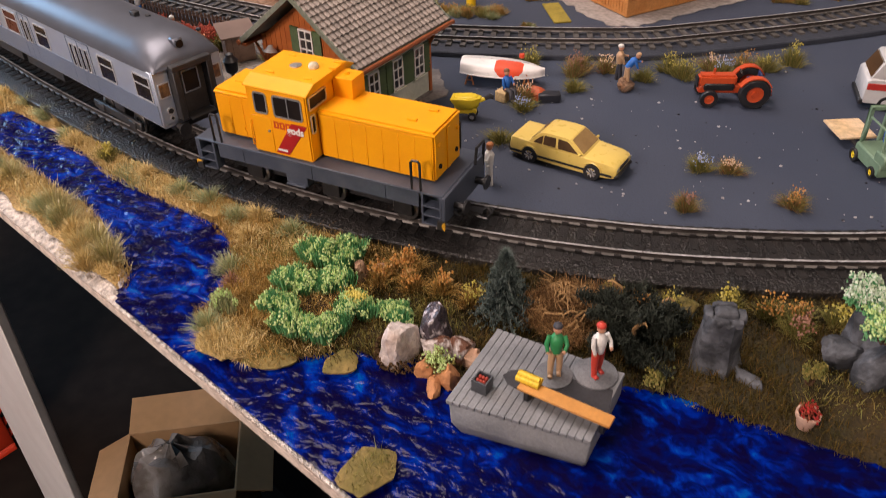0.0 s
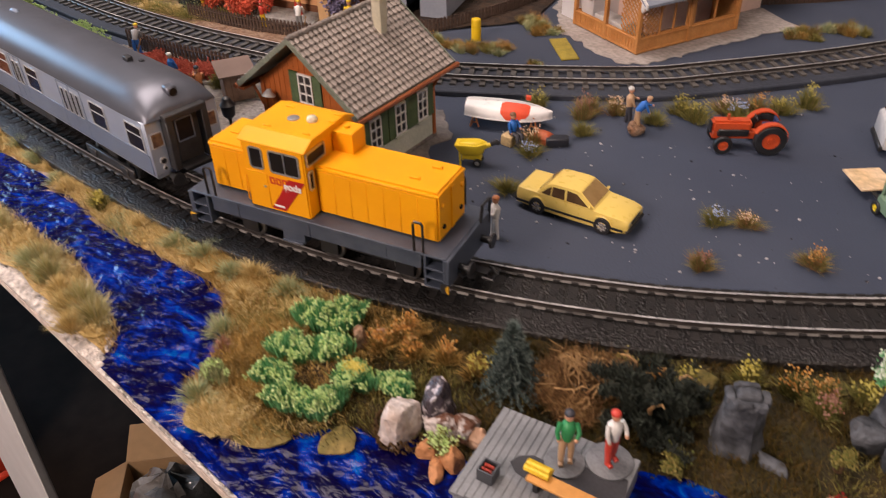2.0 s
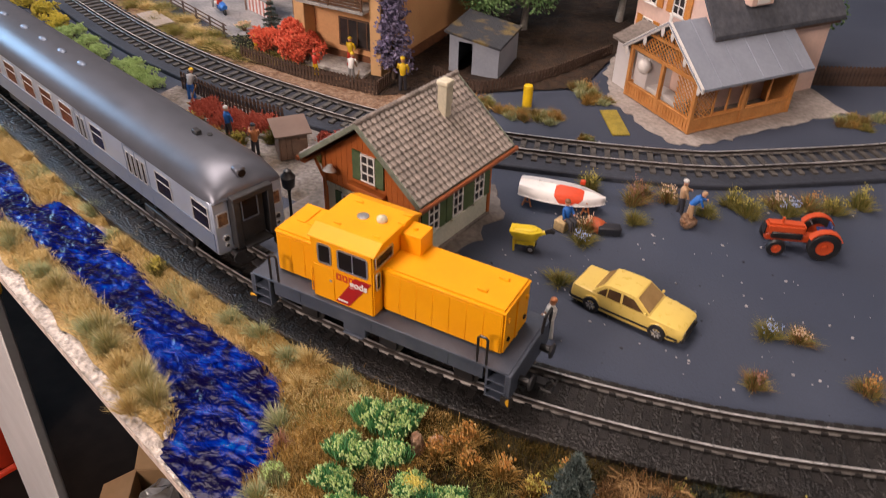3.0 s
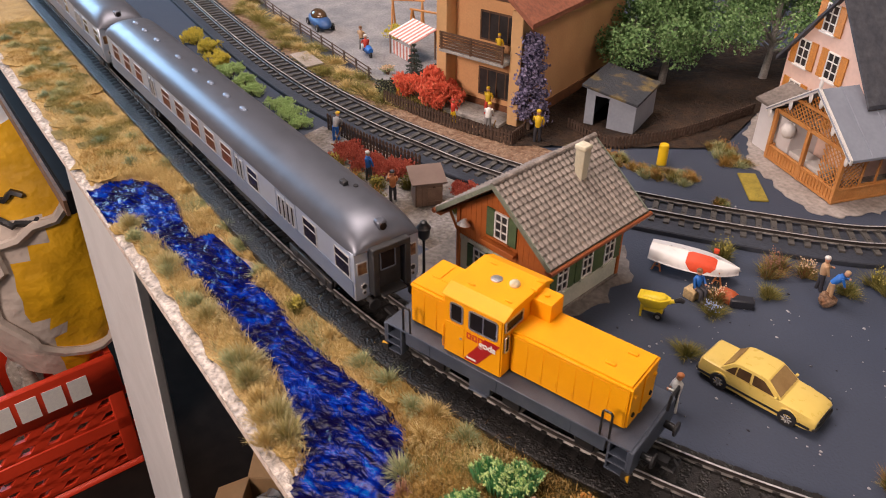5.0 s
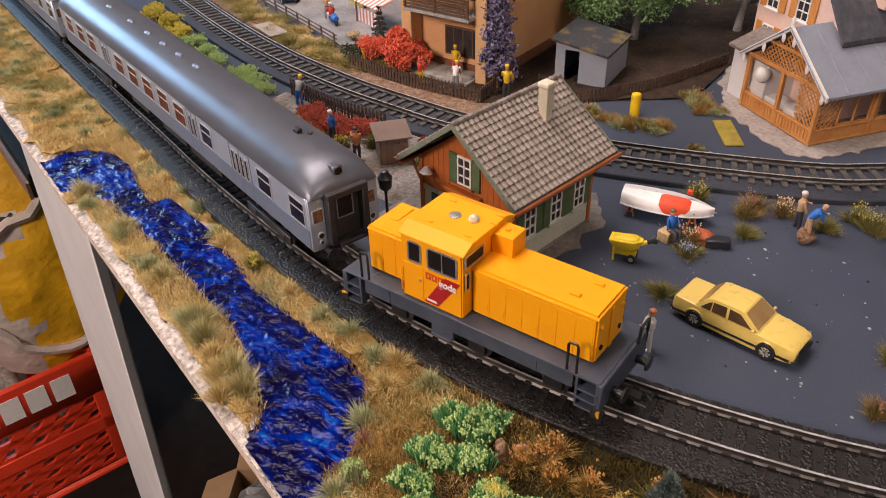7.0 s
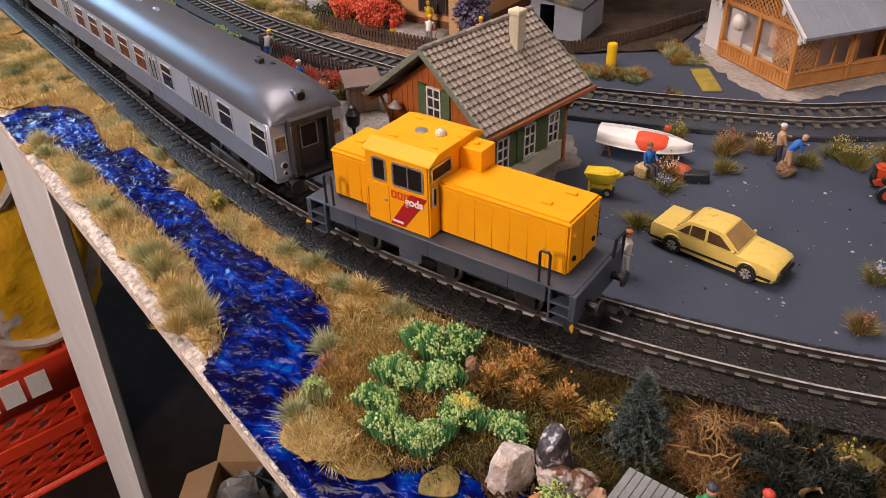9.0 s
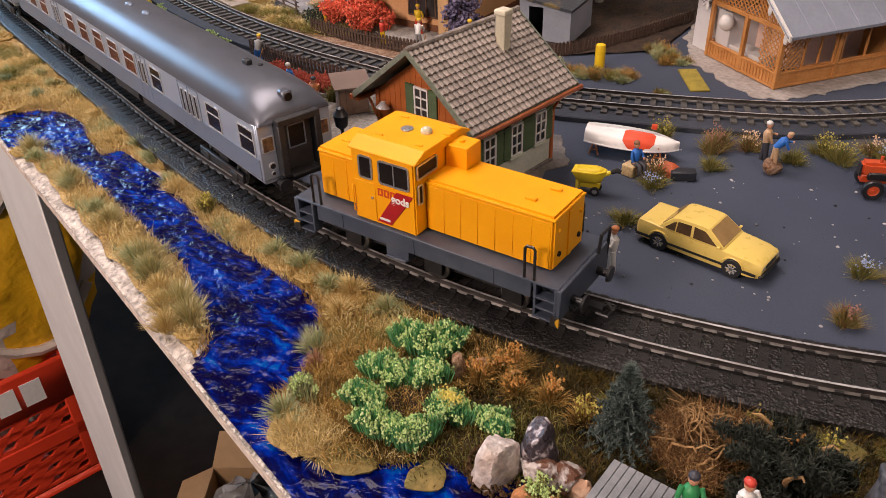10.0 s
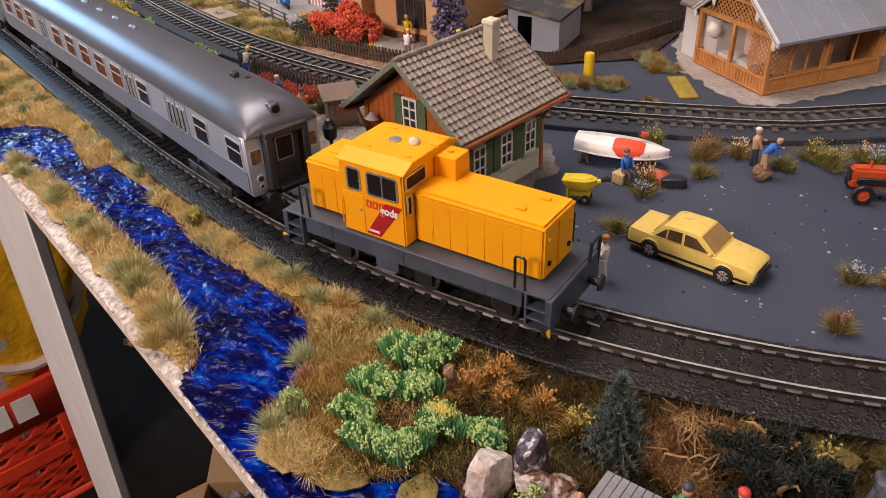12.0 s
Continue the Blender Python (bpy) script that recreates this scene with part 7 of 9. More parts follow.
part("box", s.box(-0.22, 0.22, -0.22, 0.22, 0, 0.06), mat("dark_grey_plastic", (0.06, 0.065, 0.075), None, 2, 0.5), bx, smooth=False)
rc = mat("red_contents", (0.4, 0.05, 0.03), (0.25, 0.03, 0.02), 3, 0.5)
for k in range(6):
    part("bottle", Shape().ball((-0.12 + 0.12 * (k % 3), -0.1 + 0.18 * (k // 3), 0.4), (0.07, 0.07, 0.1), 8, 5), rc, bx, "red round contents")
bx.matrix_basis = bx.matrix_basis @ Matrix.Scale(0.78, 4)
disc_m = mat("grey_disc", (0.15, 0.155, 0.165), None, 2, 0.5)
for x, y, r in ((5.85, -5.15, 0.5), (6.85, -4.65, 0.58)):
    solid("figure_stand", Shape().tube([(0, 0, 0), (0, 0, 0.05), (0, 0, 0.06)], [r, r, r * 0.96], 28), disc_m, "round grey figure stand on the jetty", "stand", "figure stands", at=(x, y, 0.904, 0))
solid("floor_mat", Shape().prism([(4.62, -5.66), (4.85, -5.9), (5.3, -6.02), (6.24, -5.95), (7.55, -5.95), (7.42, -5.0), (6.9, -4.95), (6.15, -5.1), (5.6, -5.3), (5.07, -5.24), (4.75, -5.4)], 0.887, 0.902), mat("black_floor_mat", (0.03, 0.03, 0.035), None, 2, 0.6), "dark mat on the jetty planks", "mat")
solid("jetty_corner", Shape().box(-1.2, 1.2, -0.9, 0.9, -0.3, 0.85), jetty_grey, "second grey jetty further downstream", "jetty", at=(9.6, -8.9, -0.1, -8), bevel=0.05)
ragged_mat(2.6, -9.3, 0.85, "pointed olive grass mat standing at the water's edge", leaf_olive, olive, 305, z=0.1, turn_=70, corners=5, thick=0.7)


# ---- figurines: plain little painted statues ----
def paint(name, c):
    return mat("paint_" + name, c, tuple(q * 0.85 for q in c), 6, 0.5, fine=0.08)


P = {n_: paint(n_, c) for n_, c in dict(white=(0.72, 0.7, 0.66), blue=(0.02, 0.14, 0.5), green=(0.03, 0.25, 0.08), red=(0.55, 0.05, 0.03), yellow=(0.75, 0.5, 0.02), skin=(0.6, 0.3, 0.18), brown=(0.2, 0.1, 0.05), dark=(0.04, 0.04, 0.05), tan=(0.5, 0.32, 0.18), orange=(0.55, 0.2, 0.07), grey=(0.3, 0.3, 0.3), navy=(0.02, 0.03, 0.1)).items()}


def figurine(x, y, z, rz, top, legs, hat, label, bend=0.0, h=1.75, sit=False, arm=0.5):
    """A tiny statue in one mesh: rounded body, legs, arms and head."""
    s = Shape()
    k = h / 1.75
    hip = 0.45 if sit else 0.88
    for e in (-1, 1):
        s.slot = 1
        if sit:
            s.tube([(e * 0.1, 0, hip), (e * 0.12, -0.45, hip), (e * 0.12, -0.5, 0.05)], [0.12, 0.1, 0.07], 7)
        else:
            s.tube([(e * 0.12, e * 0.08, 0), (e * 0.12, e * 0.04, 0.45), (e * 0.08, 0, hip)], [0.075, 0.095, 0.12], 7)
        s.tube([(e * 0.12, -0.05 + e * 0.05 - (0.5 if sit else 0), 0.04), (e * 0.12, -0.18 + e * 0.05 - (0.5 if sit else 0), 0.03)], 0.07, 6)
    b = Vector((0, -math.sin(radians(bend)), math.cos(radians(bend))))
    base = Vector((0, 0, hip))
    s.slot = 0
    rings = [base + b * d for d in (-0.05, 0.2, 0.42, 0.58)]
    s.tube([tuple(p) for p in rings], [0.15, 0.18, 0.2, 0.1], 9)
    sh = base + b * 0.5
    for e in (-1, 1):
        reach = arm if e > 0 else arm * 0.25
        hand = sh + Vector((e * (0.24 - 0.1 * reach), -0.12 - 0.3 * reach, -0.5 + 0.36 * reach))
        s.slot = 0
        s.tube([tuple(sh + Vector((e * 0.2, 0, 0))), tuple(sh + Vector((e * 0.27, -0.1, -0.22))), tuple(hand)], [0.07, 0.065, 0.05], 6)
        s.slot = 2
        s.ball(tuple(hand), 0.06, 6, 4)
    hd = base + b * 0.75
    s.slot = 2
    s.ball(tuple(hd), (0.12, 0.13, 0.15), 8, 6)
    s.slot = 3
    s.ball(tuple(hd + b * 0.07 + Vector((0, 0.02, 0.02))), (0.135, 0.145, 0.1), 8, 5)
    s.v = [(a * k, c * k, d * k) for a, c, d in s.v]
    return solid("figurine", s, [P[top], P[legs], P["skin"], P[hat]], label, "figurine", "painted figurines", at=(x, y, z, rz), angle=80)


figurine(0.1, 4.3, 0, -60, "white", "white", "orange", "white-clad toy figurine standing beside the locomotive", arm=0.8)
figurine(-1.95, 11.3, 0.12, 60, "blue", "dark", "brown", "seated toy figurine in blue beside the boat", sit=True, arm=0.7)
figurine(2.2, 15.2, 0, 110, "tan", "dark", "white", "toy figurine in beige and dark trousers by the flower bed", arm=0.8)
rock("stone_mound", 2.7, 14.35, 0, (0.55, 0.42, 0.34), ballast_brown, "low brown stone mound under the bending figurine", 41, cuts=7)
figurine(2.75, 14.45, 0.28, 110, "blue", "tan", "tan", "bending toy figurine in blue on the mound", bend=38, h=1.6, arm=0.9)
figurine(5.85, -5.1, 0.96, 20, "green", "tan", "dark", "toy figurine in a green shirt on the jetty", h=1.7)
figurine(6.85, -4.65, 0.96, 50, "white", "red", "red", "toy figurine in white and red on the jetty", h=1.7)
figurine(-25.0, 12.7, 0.05, 200, "grey", "blue", "yellow", "toy figurine with yellow hat raking the garden", bend=35)
figurine(-20.1, 10.2, 0.05, 160, "blue", "dark", "white", "toy figurine in blue in the garden")
figurine(-17.7, 9.4, 0.05, 230, "orange", "dark", "dark", "toy figurine in orange beside the outhouse", arm=1.2)
figurine(-15.4, 19.9, 0.1, 200, "yellow", "dark", "yellow", "toy figurine in a yellow coat", h=2.0)
figurine(-18.6, 19.3, 0.1, 200, "white", "grey", "yellow", "toy figurine with yellow helmet in the garden", bend=30)
figurine(-20.9, 18.9, 0.15, 170, "red", "yellow", "red", "toy figurine in red by the fence", h=1.5)
figurine(-19.7, 20.9, 0.35, 190, "yellow", "red", "yellow", "toy figurine in yellow and red on the patio")
figurine(-19.0, 20.8, 4.13, 190, "yellow", "tan", "yellow", "toy figurine on the balcony", h=1.5)
figurine(-25.8, 19.4, 0.2, 170, "yellow", "orange", "yellow", "small toy figurine beside the red bush", h=1.3)
for (x, y, z0, a, b) in ((-24.6, 12.1, 0.05, 0.5, 0.2), (-18.1, 18.9, 0.1, 0.55, -0.3)):
    solid("garden_rake", Shape().tube([(0, 0, 0), (a, b, 1.2)], 0.035, 6).box(-0.22, 0.22, -0.03, 0.03, -0.02, 0.06), twig_m, "pale wooden garden rake", "rake", "rakes", at=(x, y, z0, 0))

# ---- upturned boat on trestles ----
boat_white = mat("boat_white", (0.8, 0.79, 0.78), (0.74, 0.73, 0.72), 0.5, 0.3, fine=0.03)
boat_red = mat("boat_red_patch", (0.65, 0.07, 0.02), (0.58, 0.06, 0.02), 1, 0.4, fine=0.05)
boat = thing("rowing_boat", -2.8, 12.95, 0, 13, "upturned white rowing boat with a red patch on trestles", "boat")


def hull_ring(u, grow=0.0):
    w_ = 0.74 * (1 - max(0, (u - 0.3) / 0.7) ** 3.6) * (0.7 + 0.3 * min(1, u / 0.3) ** 0.6) + 0.03 + grow
    hh = 0.5 * (1 - 0.35 * max(0, (u - 0.5) / 0.5) ** 2) + grow
    x = -1.95 + 3.95 * u
    return [(x, w_ * c, 0.62 - 0.12 * u + hh * d) for c, d in ((-1.04, 0), (-1, 0.28), (-0.9, 0.66), (-0.66, 0.93), (-0.08, 1.0), (0, 1.1), (0.08, 1.0), (0.66, 0.93), (0.9, 0.66), (1, 0.28), (1.04, 0))]


part("hull", Shape().loft([hull_ring(u / 16) for u in range(17)]), boat_white, boat, "white upturned hull", angle=60)
rings = []
for u in range(9):
    r = hull_ring(0.42 + 0.33 * u / 8, 0.014)[(2, 1, 0, 0, 0, 0, 1, 1, 2)[u]:6 - (u in (0, 8))]
    r = [r[0]] * (6 - len(r)) + r
    rings.append(r + [(x, y * 0.95, z - 0.03) for x, y, z in r[::-1]])
part("red_patch", Shape().loft(rings), boat_red, boat, "red painted patch", angle=60)
part("rubbing_strake", Shape().tube([hull_ring(u / 16)[0] for u in range(17)], 0.035, 6), boat_white, boat)
for x in (-1.5, 1.2):
    s = Shape()
    for e in (-1, 1):
        s.tube([(x - 0.2, e * 0.5, 0), (x, e * 0.42, 0.68)], 0.045, 5).tube([(x + 0.2, e * 0.5, 0), (x, e * 0.42, 0.68)], 0.045, 5)
        s.tube([(x - 0.12, e * 0.47, 0.22), (x + 0.12, e * 0.47, 0.22)], 0.035, 5)
    s.tube([(x, -0.55, 0.66), (x, 0.55, 0.66)], 0.05, 5)
    part("trestle", s, P["orange"], boat, "brown wooden trestle")
solid("bailer", Shape().box(-0.12, 0.12, -0.1, 0.1, 0, 0.2), boat_red, "small red box on the boat", "box", at=(-2.0, 13.35, 1.2, 13), bevel=0.03)

# ---- yard clutter ----
cart = thing("site_barrow", -2.9, 8.95, 0, 12, "yellow two-wheeled site barrow with dark handle", "barrow")
cy = mat("barrow_yellow", (0.78, 0.6, 0.03), (0.7, 0.52, 0.02), 2, 0.4, fine=0.06)
tub_plan = ((-0.62, -0.3), (0.3, -0.34), (0.62, -0.12), (0.62, 0.12), (0.3, 0.34), (-0.62, 0.3))
part("tub", Shape().loft([[(x * q + dx, y * q, z + 0.06 * x) for x, y in tub_plan] for z, q, dx in ((0.5, 0.62, 0.1), (0.62, 0.8, 0.05), (0.9, 1.0, 0.0), (0.98, 0.98, 0.0))]), cy, cart, "yellow pressed tub", bevel=0.02)
part("tub_rim", Shape().loft([[(x * q, y * q, z + 0.06 * x) for x, y in tub_plan] for z, q in ((0.95, 1.07), (1.02, 1.07))]), cy, cart, bevel=0.02)
part("tub_fold", Shape().loft([[(x * q, y * q, z + 0.06 * x) for x, y in tub_plan] for z, q in ((1.01, 0.86), (1.1, 0.7))]), cy, cart, bevel=0.02)
for y in (-0.24, 0.24):
    wheel(cart, 0.3, y, 0.19, 0.19, 0.12, black_plastic, pale_frame, side=-1 if y < 0 else 1)
    part("leg", Shape().tube([(-0.45, y * 0.9, 0.6), (-0.42, y, 0.0)], 0.05, 6), cy, cart)
part("axle_frame", Shape().box(-0.35, 0.45, -0.16, 0.16, 0.26, 0.54), cy, cart, bevel=0.03)
part("handle_neck", Shape().tube([(0.5, 0, 0.85), (0.85, 0.03, 1.0)], [0.12, 0.08], 8), cy, cart)
part("handle", Shape().tube([(0.83, 0.03, 1.0), (1.05, 0.05, 1.12), (1.2, 0.05, 1.05)], [0.09, 0.12, 0.09], 8), black_plastic, cart, "dark handle")
solid("seat_block", Shape().box(-0.28, 0.28, -0.3, 0.3, 0, 0.5), mat("straw_box", (0.55, 0.4, 0.2), None, 1.5, 0.7), "pale straw-coloured block used as a seat", "block", at=(-2.05, 11.2, 0, -15), bevel=0.04)
solid("tool_case", Shape().box(-0.5, 0.5, -0.25, 0.25, 0, 0.42), mat("dark_case", (0.02, 0.022, 0.03), None, 2, 0.45), "dark blue-black case on the yard", "case", at=(-0.1, 11.9, 0, 25), bevel=0.05)
solid("red_toolbox", Shape().loft([[(x * q, y * q, z) for x, y in ((-0.5, -0.3), (0.5, -0.3), (0.5, 0.3), (-0.5, 0.3))] for z, q in ((0, 1), (0.3, 1), (0.55, 0.4))]), mat("orange_red_box", (0.5, 0.1, 0.03), None, 2, 0.5), "orange-red tool box beside the weeds", "tool box", at=(-0.75, 11.95, 0, -10), bevel=0.03)
solid("yellow_post_box", Shape().tube([(0, 0, 0), (0, 0, 1.15), (0, 0, 1.25), (0, 0, 1.3)], [0.28, 0.28, 0.25, 0.13], 12), mat("post_yellow", (0.78, 0.52, 0.01), (0.7, 0.46, 0.01), 2, 0.45, fine=0.05), "yellow upright pillar on the roadside", "pillar", at=(-8.37, 22.0, 0, 0))
solid("moss_plank", Shape().box(-0.5, 0.5, -1.5, 1.5, 0, 0.12), mat("moss_yellow", (0.35, 0.27, 0.04), (0.25, 0.2, 0.03), 2, 0.9, bump=0.05), "mossy yellow plank on the road", "plank", at=(-3.3, 22.5, 0, 32), bevel=0.04)
for x, y, fl, lab, r, h in ((-2.1, 15.0, yellow_flower, "yellow flowering weed tuft behind the boat", 0.6, 1.0), (0.63, 13.3, olive, "olive weed tuft on the yard", 0.65, 0.7), (0.1, 14.8, red_flower, "reddish weed tuft on the yard", 0.75, 0.9), (0.25, 15.6, red_flower, "reddish weed tuft on the yard", 0.8, 0.9), (1.45, 15.9, pale_flower, "peach flowering weed tuft on the yard", 0.75, 0.8),
                            (-0.85, 10.6, blue_flower, "blue and green weed tuft by the case", 0.7, 0.6), (-1.1, 11.4, pale_flower, "peach flowering weed tuft by the boat", 0.7, 0.9), (-0.7, 7.5, olive, "dry olive weed tuft behind the car", 0.7, 0.6), (4.2, 17.0, yellow_flower, "yellow flowering weed tuft on the yard", 0.8, 0.95), (3.3, 15.6, olive, "olive weed tuft beside the figurines", 0.7, 0.7),
                            (7.25, 8.4, blue_flower, "blue flowering weed tuft on the yard", 0.65, 0.7), (8.35, 8.7, pale_flower, "pale flowering weed tuft on the yard", 0.65, 0.55), (7.3, 5.4, red_flower, "reddish weed tuft near the track", 0.55, 0.75), (10.8, 7.1, orange_flower, "orange flowering weed tuft on the yard", 0.7, 0.7), (6.0, 18.0, pale_flower, "pale flowering weed tuft on the yard", 0.8, 0.8), (5.0, 16.6, yellow_flower, "yellow-green weed tuft on the yard", 0.9, 1.0),
                            (7.4, 18.6, orange_flower, "orange flowering weed tuft on the yard", 0.9, 0.9), (8.4, 18.9, yellow_flower, "yellow flowering weed tuft on the yard", 0.9, 0.9), (9.5, 20.0, yellow_flower, "tall yellow flowering weed tuft", 0.8, 1.1), (6.6, 17.6, blue_flower, "bluish weed tuft on the yard", 0.7, 0.8)):
    tuft(x, y, h, r, 150, weed_mix if fl in (red_flower, orange_flower, pale_flower) else olive, lab, "weed_tuft", flowers=fl if fl is not olive else None, z=0, fs=0.07, lean=0.9)
for x, y, r, h in ((-8.6, 20.5, 1.5, 0.7), (-6.8, 21.0, 1.6, 0.7), (-10.6, 20.7, 1.3, 0.7), (-5.2, 24.6, 1.5, 0.9), (-6.2, 25.6, 1.4, 0.8), (-12.6, 20.3, 1.2, 0.6), (-3.9, 19.6, 0.6, 0.6), (8.5, 29.5, 1.8, 0.8), (10.5, 31, 1.8, 0.8)):
    for k in range(7):
        a, q = k * 2.4 + x, r * 0.62 * math.sqrt((k + 0.5) / 7)
        tuft(x + q * math.cos(a), y + 0.7 * q * math.sin(a), h * rng.uniform(0.5, 0.85), r * rng.uniform(0.3, 0.45), 110, (olive, tawny, weed_mix, dull_green)[(k + int(abs(x))) % 4], "soft olive and tan wild grass by the road", flowers=orange_flower if x < -6 and k % 3 == 0 else None, z=0, fs=0.05, lean=0.3)
spoil = Shape()
for _ in range(240):
    x, y = rng.uniform(-4, 14), rng.uniform(3.6, 20)
    r = rng.choice((0.015, 0.02, 0.02, 0.03, 0.045))
    spoil.ball((x, y, r * 0.5), (r * 1.5, r, r), 6, 4, 0.4, int(x * 99))
solid("litter_specks", spoil, mat("pale_specks", (0.4, 0.39, 0.4), (0.02, 0.02, 0.03), 0.6, 0.8, contrast=(0.5, 0.52)), "pale and dark specks of litter on the yard", "litter", kind="stuff")

# ---- yellow saloon car ----
car_paint = mat("car_yellow", (0.74, 0.56, 0.15), (0.7, 0.52, 0.13), 0.5, 0.3, fine=0.02)
car_glass = mat("smoked_glass", (0.1, 0.06, 0.03), (0.06, 0.035, 0.02), 1.5, 0.1, fine=0.05)
screen_glass = mat("pale_smoked_glass", (0.34, 0.22, 0.09), (0.26, 0.16, 0.06), 1.2, 0.12, fine=0.05)
car = thing("saloon_car", 2.28 + 0.13 * 0.78, 6.3 + 0.99 * 0.78, 0, -7.7, "pale yellow toy saloon car parked on the yard", "car")


def car_loft(sections, m, name, parent, label="", bevel=0.0, angle=40):
    """sections: x, half width, z low, z high, tumble."""
    rings = []
    for x, w_, z0, z1, t_ in sections:
        rings.append([(x, -w_, z0), (x, w_, z0), (x, w_ + 0.02, (z0 + z1) * 0.5), (x, w_ - t_, z1 - 0.03), (x, w_ - t_ - 0.08, z1), (x, -w_ + t_ + 0.08, z1), (x, -w_ + t_, z1 - 0.03), (x, -w_ - 0.02, (z0 + z1) * 0.5)])
    return part(name, Shape().loft(rings[::-1]), m, parent, label, bevel, angle=angle)


body = car_loft([(-2.25, 0.73, 0.38, 0.84, 0.05), (-2.17, 0.8, 0.28, 0.94, 0.05), (-1.3, 0.84, 0.24, 0.93, 0.05), (0.0, 0.85, 0.22, 0.9, 0.04), (0.95, 0.84, 0.22, 0.88, 0.05), (1.9, 0.8, 0.24, 0.81, 0.06), (2.2, 0.75, 0.28, 0.75, 0.06), (2.28, 0.7, 0.36, 0.68, 0.05)], car_paint, "body", car, "pale yellow car body")
cabin = [(-1.42, 0.74, 0.9, 0.93), (-1.0, 0.67, 0.9, 1.33), (-0.8, 0.65, 0.9, 1.4), (0.05, 0.65, 0.9, 1.42), (0.3, 0.66, 0.88, 1.38), (0.95, 0.76, 0.86, 0.9)]
rings = [[(x, -0.8 if 0 < i < 5 else -0.76, z0), (x, 0.8 if 0 < i < 5 else 0.76, z0), (x, w_, z1 - 0.02), (x, w_ - 0.1, z1), (x, -w_ + 0.1, z1), (x, -w_, z1 - 0.02)] for i, (x, w_, z0, z1) in enumerate(cabin)]
part("cabin", Shape().loft(rings[::-1]), car_paint, car, "pale yellow roof and pillars", angle=25)
for y in (-1, 1):
    for pts in (((-1.2, 0.96), (-0.95, 1.2), (-0.82, 1.28), (-0.82, 0.95)), ((-0.77, 0.95), (-0.77, 1.29), (-0.28, 1.31), (-0.24, 0.94)), ((-0.14, 0.94), (-0.18, 1.31), (0.22, 1.28), (0.72, 0.93))):
        v = []
        for q in (0.004, 0.012):
            v += [(x, y * (0.806 - (z - 0.9) * 0.285 + q), z) for x, z in pts]
        part("side_window", Shape().add(v, [(4, 5, 6, 7) if y > 0 else (7, 6, 5, 4), (0, 1, 5, 4), (1, 2, 6, 5), (2, 3, 7, 6), (3, 0, 4, 7)]), car_glass, car, "smoked side window", smooth=False)
    for x in (-1.33, 1.34):
        tyre = wheel(car, x, y * 0.78, 0.35, 0.35, 0.2, black_plastic, steel, side=y)
        for k in range(8):
            a = math.pi * k / 4
            part("spoke", Shape().tube([(x + 0.06 * math.cos(a), y * 0.875, 0.35 + 0.06 * math.sin(a)), (x + 0.2 * math.cos(a), y * 0.875, 0.35 + 0.2 * math.sin(a))], 0.022, 4), pale_frame, tyre)
        part("wheel_arch", Shape().tube([(x + 0.4 * math.cos(a), y * 0.84, 0.35 + 0.4 * math.sin(a)) for a in (math.pi * k / 10 for k in range(11))], 0.03, 5), car_paint, car)
    part("trim_strip", Shape().box(-2.2, 2.15, *sorted((y * 0.84, y * 0.872)), 0.36, 0.45), black_plastic, car, "dark trim strip")
    part("headlamp", Shape().box(2.2, 2.29, *sorted((y * 0.4, y * 0.66)), 0.5, 0.66), clear_lens, car, bevel=0.02)
    part("mirror", Shape().box(0.75, 0.85, *sorted((y * 0.8, y * 0.93)), 0.92, 1.0), car_paint, car, bevel=0.02)
for pts, lab in ((((0.36, 0.58, 1.345), (0.9, 0.68, 0.935)), "smoked windscreen"), (((-1.04, 0.56, 1.3), (-1.36, 0.64, 1.0)), "smoked rear window")):
    (xa, wa, za), (xb, wb, zb) = pts
    o = 0.022
    v = [(xa, -wa, za + o), (xa, wa, za + o), (xb, wb, zb + o), (xb, -wb, zb + o), (xa, -wa, za - 0.02), (xa, wa, za - 0.02), (xb, wb, zb - 0.02), (xb, -wb, zb - 0.02)]
    part("windscreen" if xa > 0 else "rear_window", Shape().add(v, [(0, 3, 2, 1) if xa > 0 else (0, 1, 2, 3), (0, 1, 5, 4), (1, 2, 6, 5), (2, 3, 7, 6), (3, 0, 4, 7)]), screen_glass, car, lab, smooth=False)
part("bumper", Shape().box(2.18, 2.36, -0.76, 0.76, 0.26, 0.42), black_plastic, car, "black front bumper", bevel=0.05)
part("bumper", Shape().box(-2.36, -2.15, -0.76, 0.76, 0.3, 0.46), black_plastic, car, "black rear bumper", bevel=0.05)
part("grille", Shape().box(2.24, 2.31, -0.38, 0.38, 0.5, 0.66), black_plastic, car, bevel=0.01)

# ---- red tractor ----
tr_red = mat("tractor_red", (0.55, 0.08, 0.02), (0.48, 0.06, 0.015), 1.5, 0.45, fine=0.08)
tra = thing("tractor", 7.35, 15.0, 0, 201, "orange-red toy farm tractor parked on the yard", "tractor")
part("bonnet", Shape().box(-0.1, 1.55, -0.28, 0.28, 0.75, 1.3), tr_red, tra, "red bonnet", bevel=0.1, segments=2)
part("grille", Shape().box(1.55, 1.6, -0.22, 0.22, 0.75, 1.2), black_plastic, tra)
part("chassis", Shape().box(-1.0, 1.5, -0.2, 0.2, 0.45, 0.8), tr_red, tra, bevel=0.05)
part("front_axle", Shape().tube([(1.1, -0.62, 0.45), (1.1, 0.62, 0.45)], 0.07, 6), tr_red, tra)
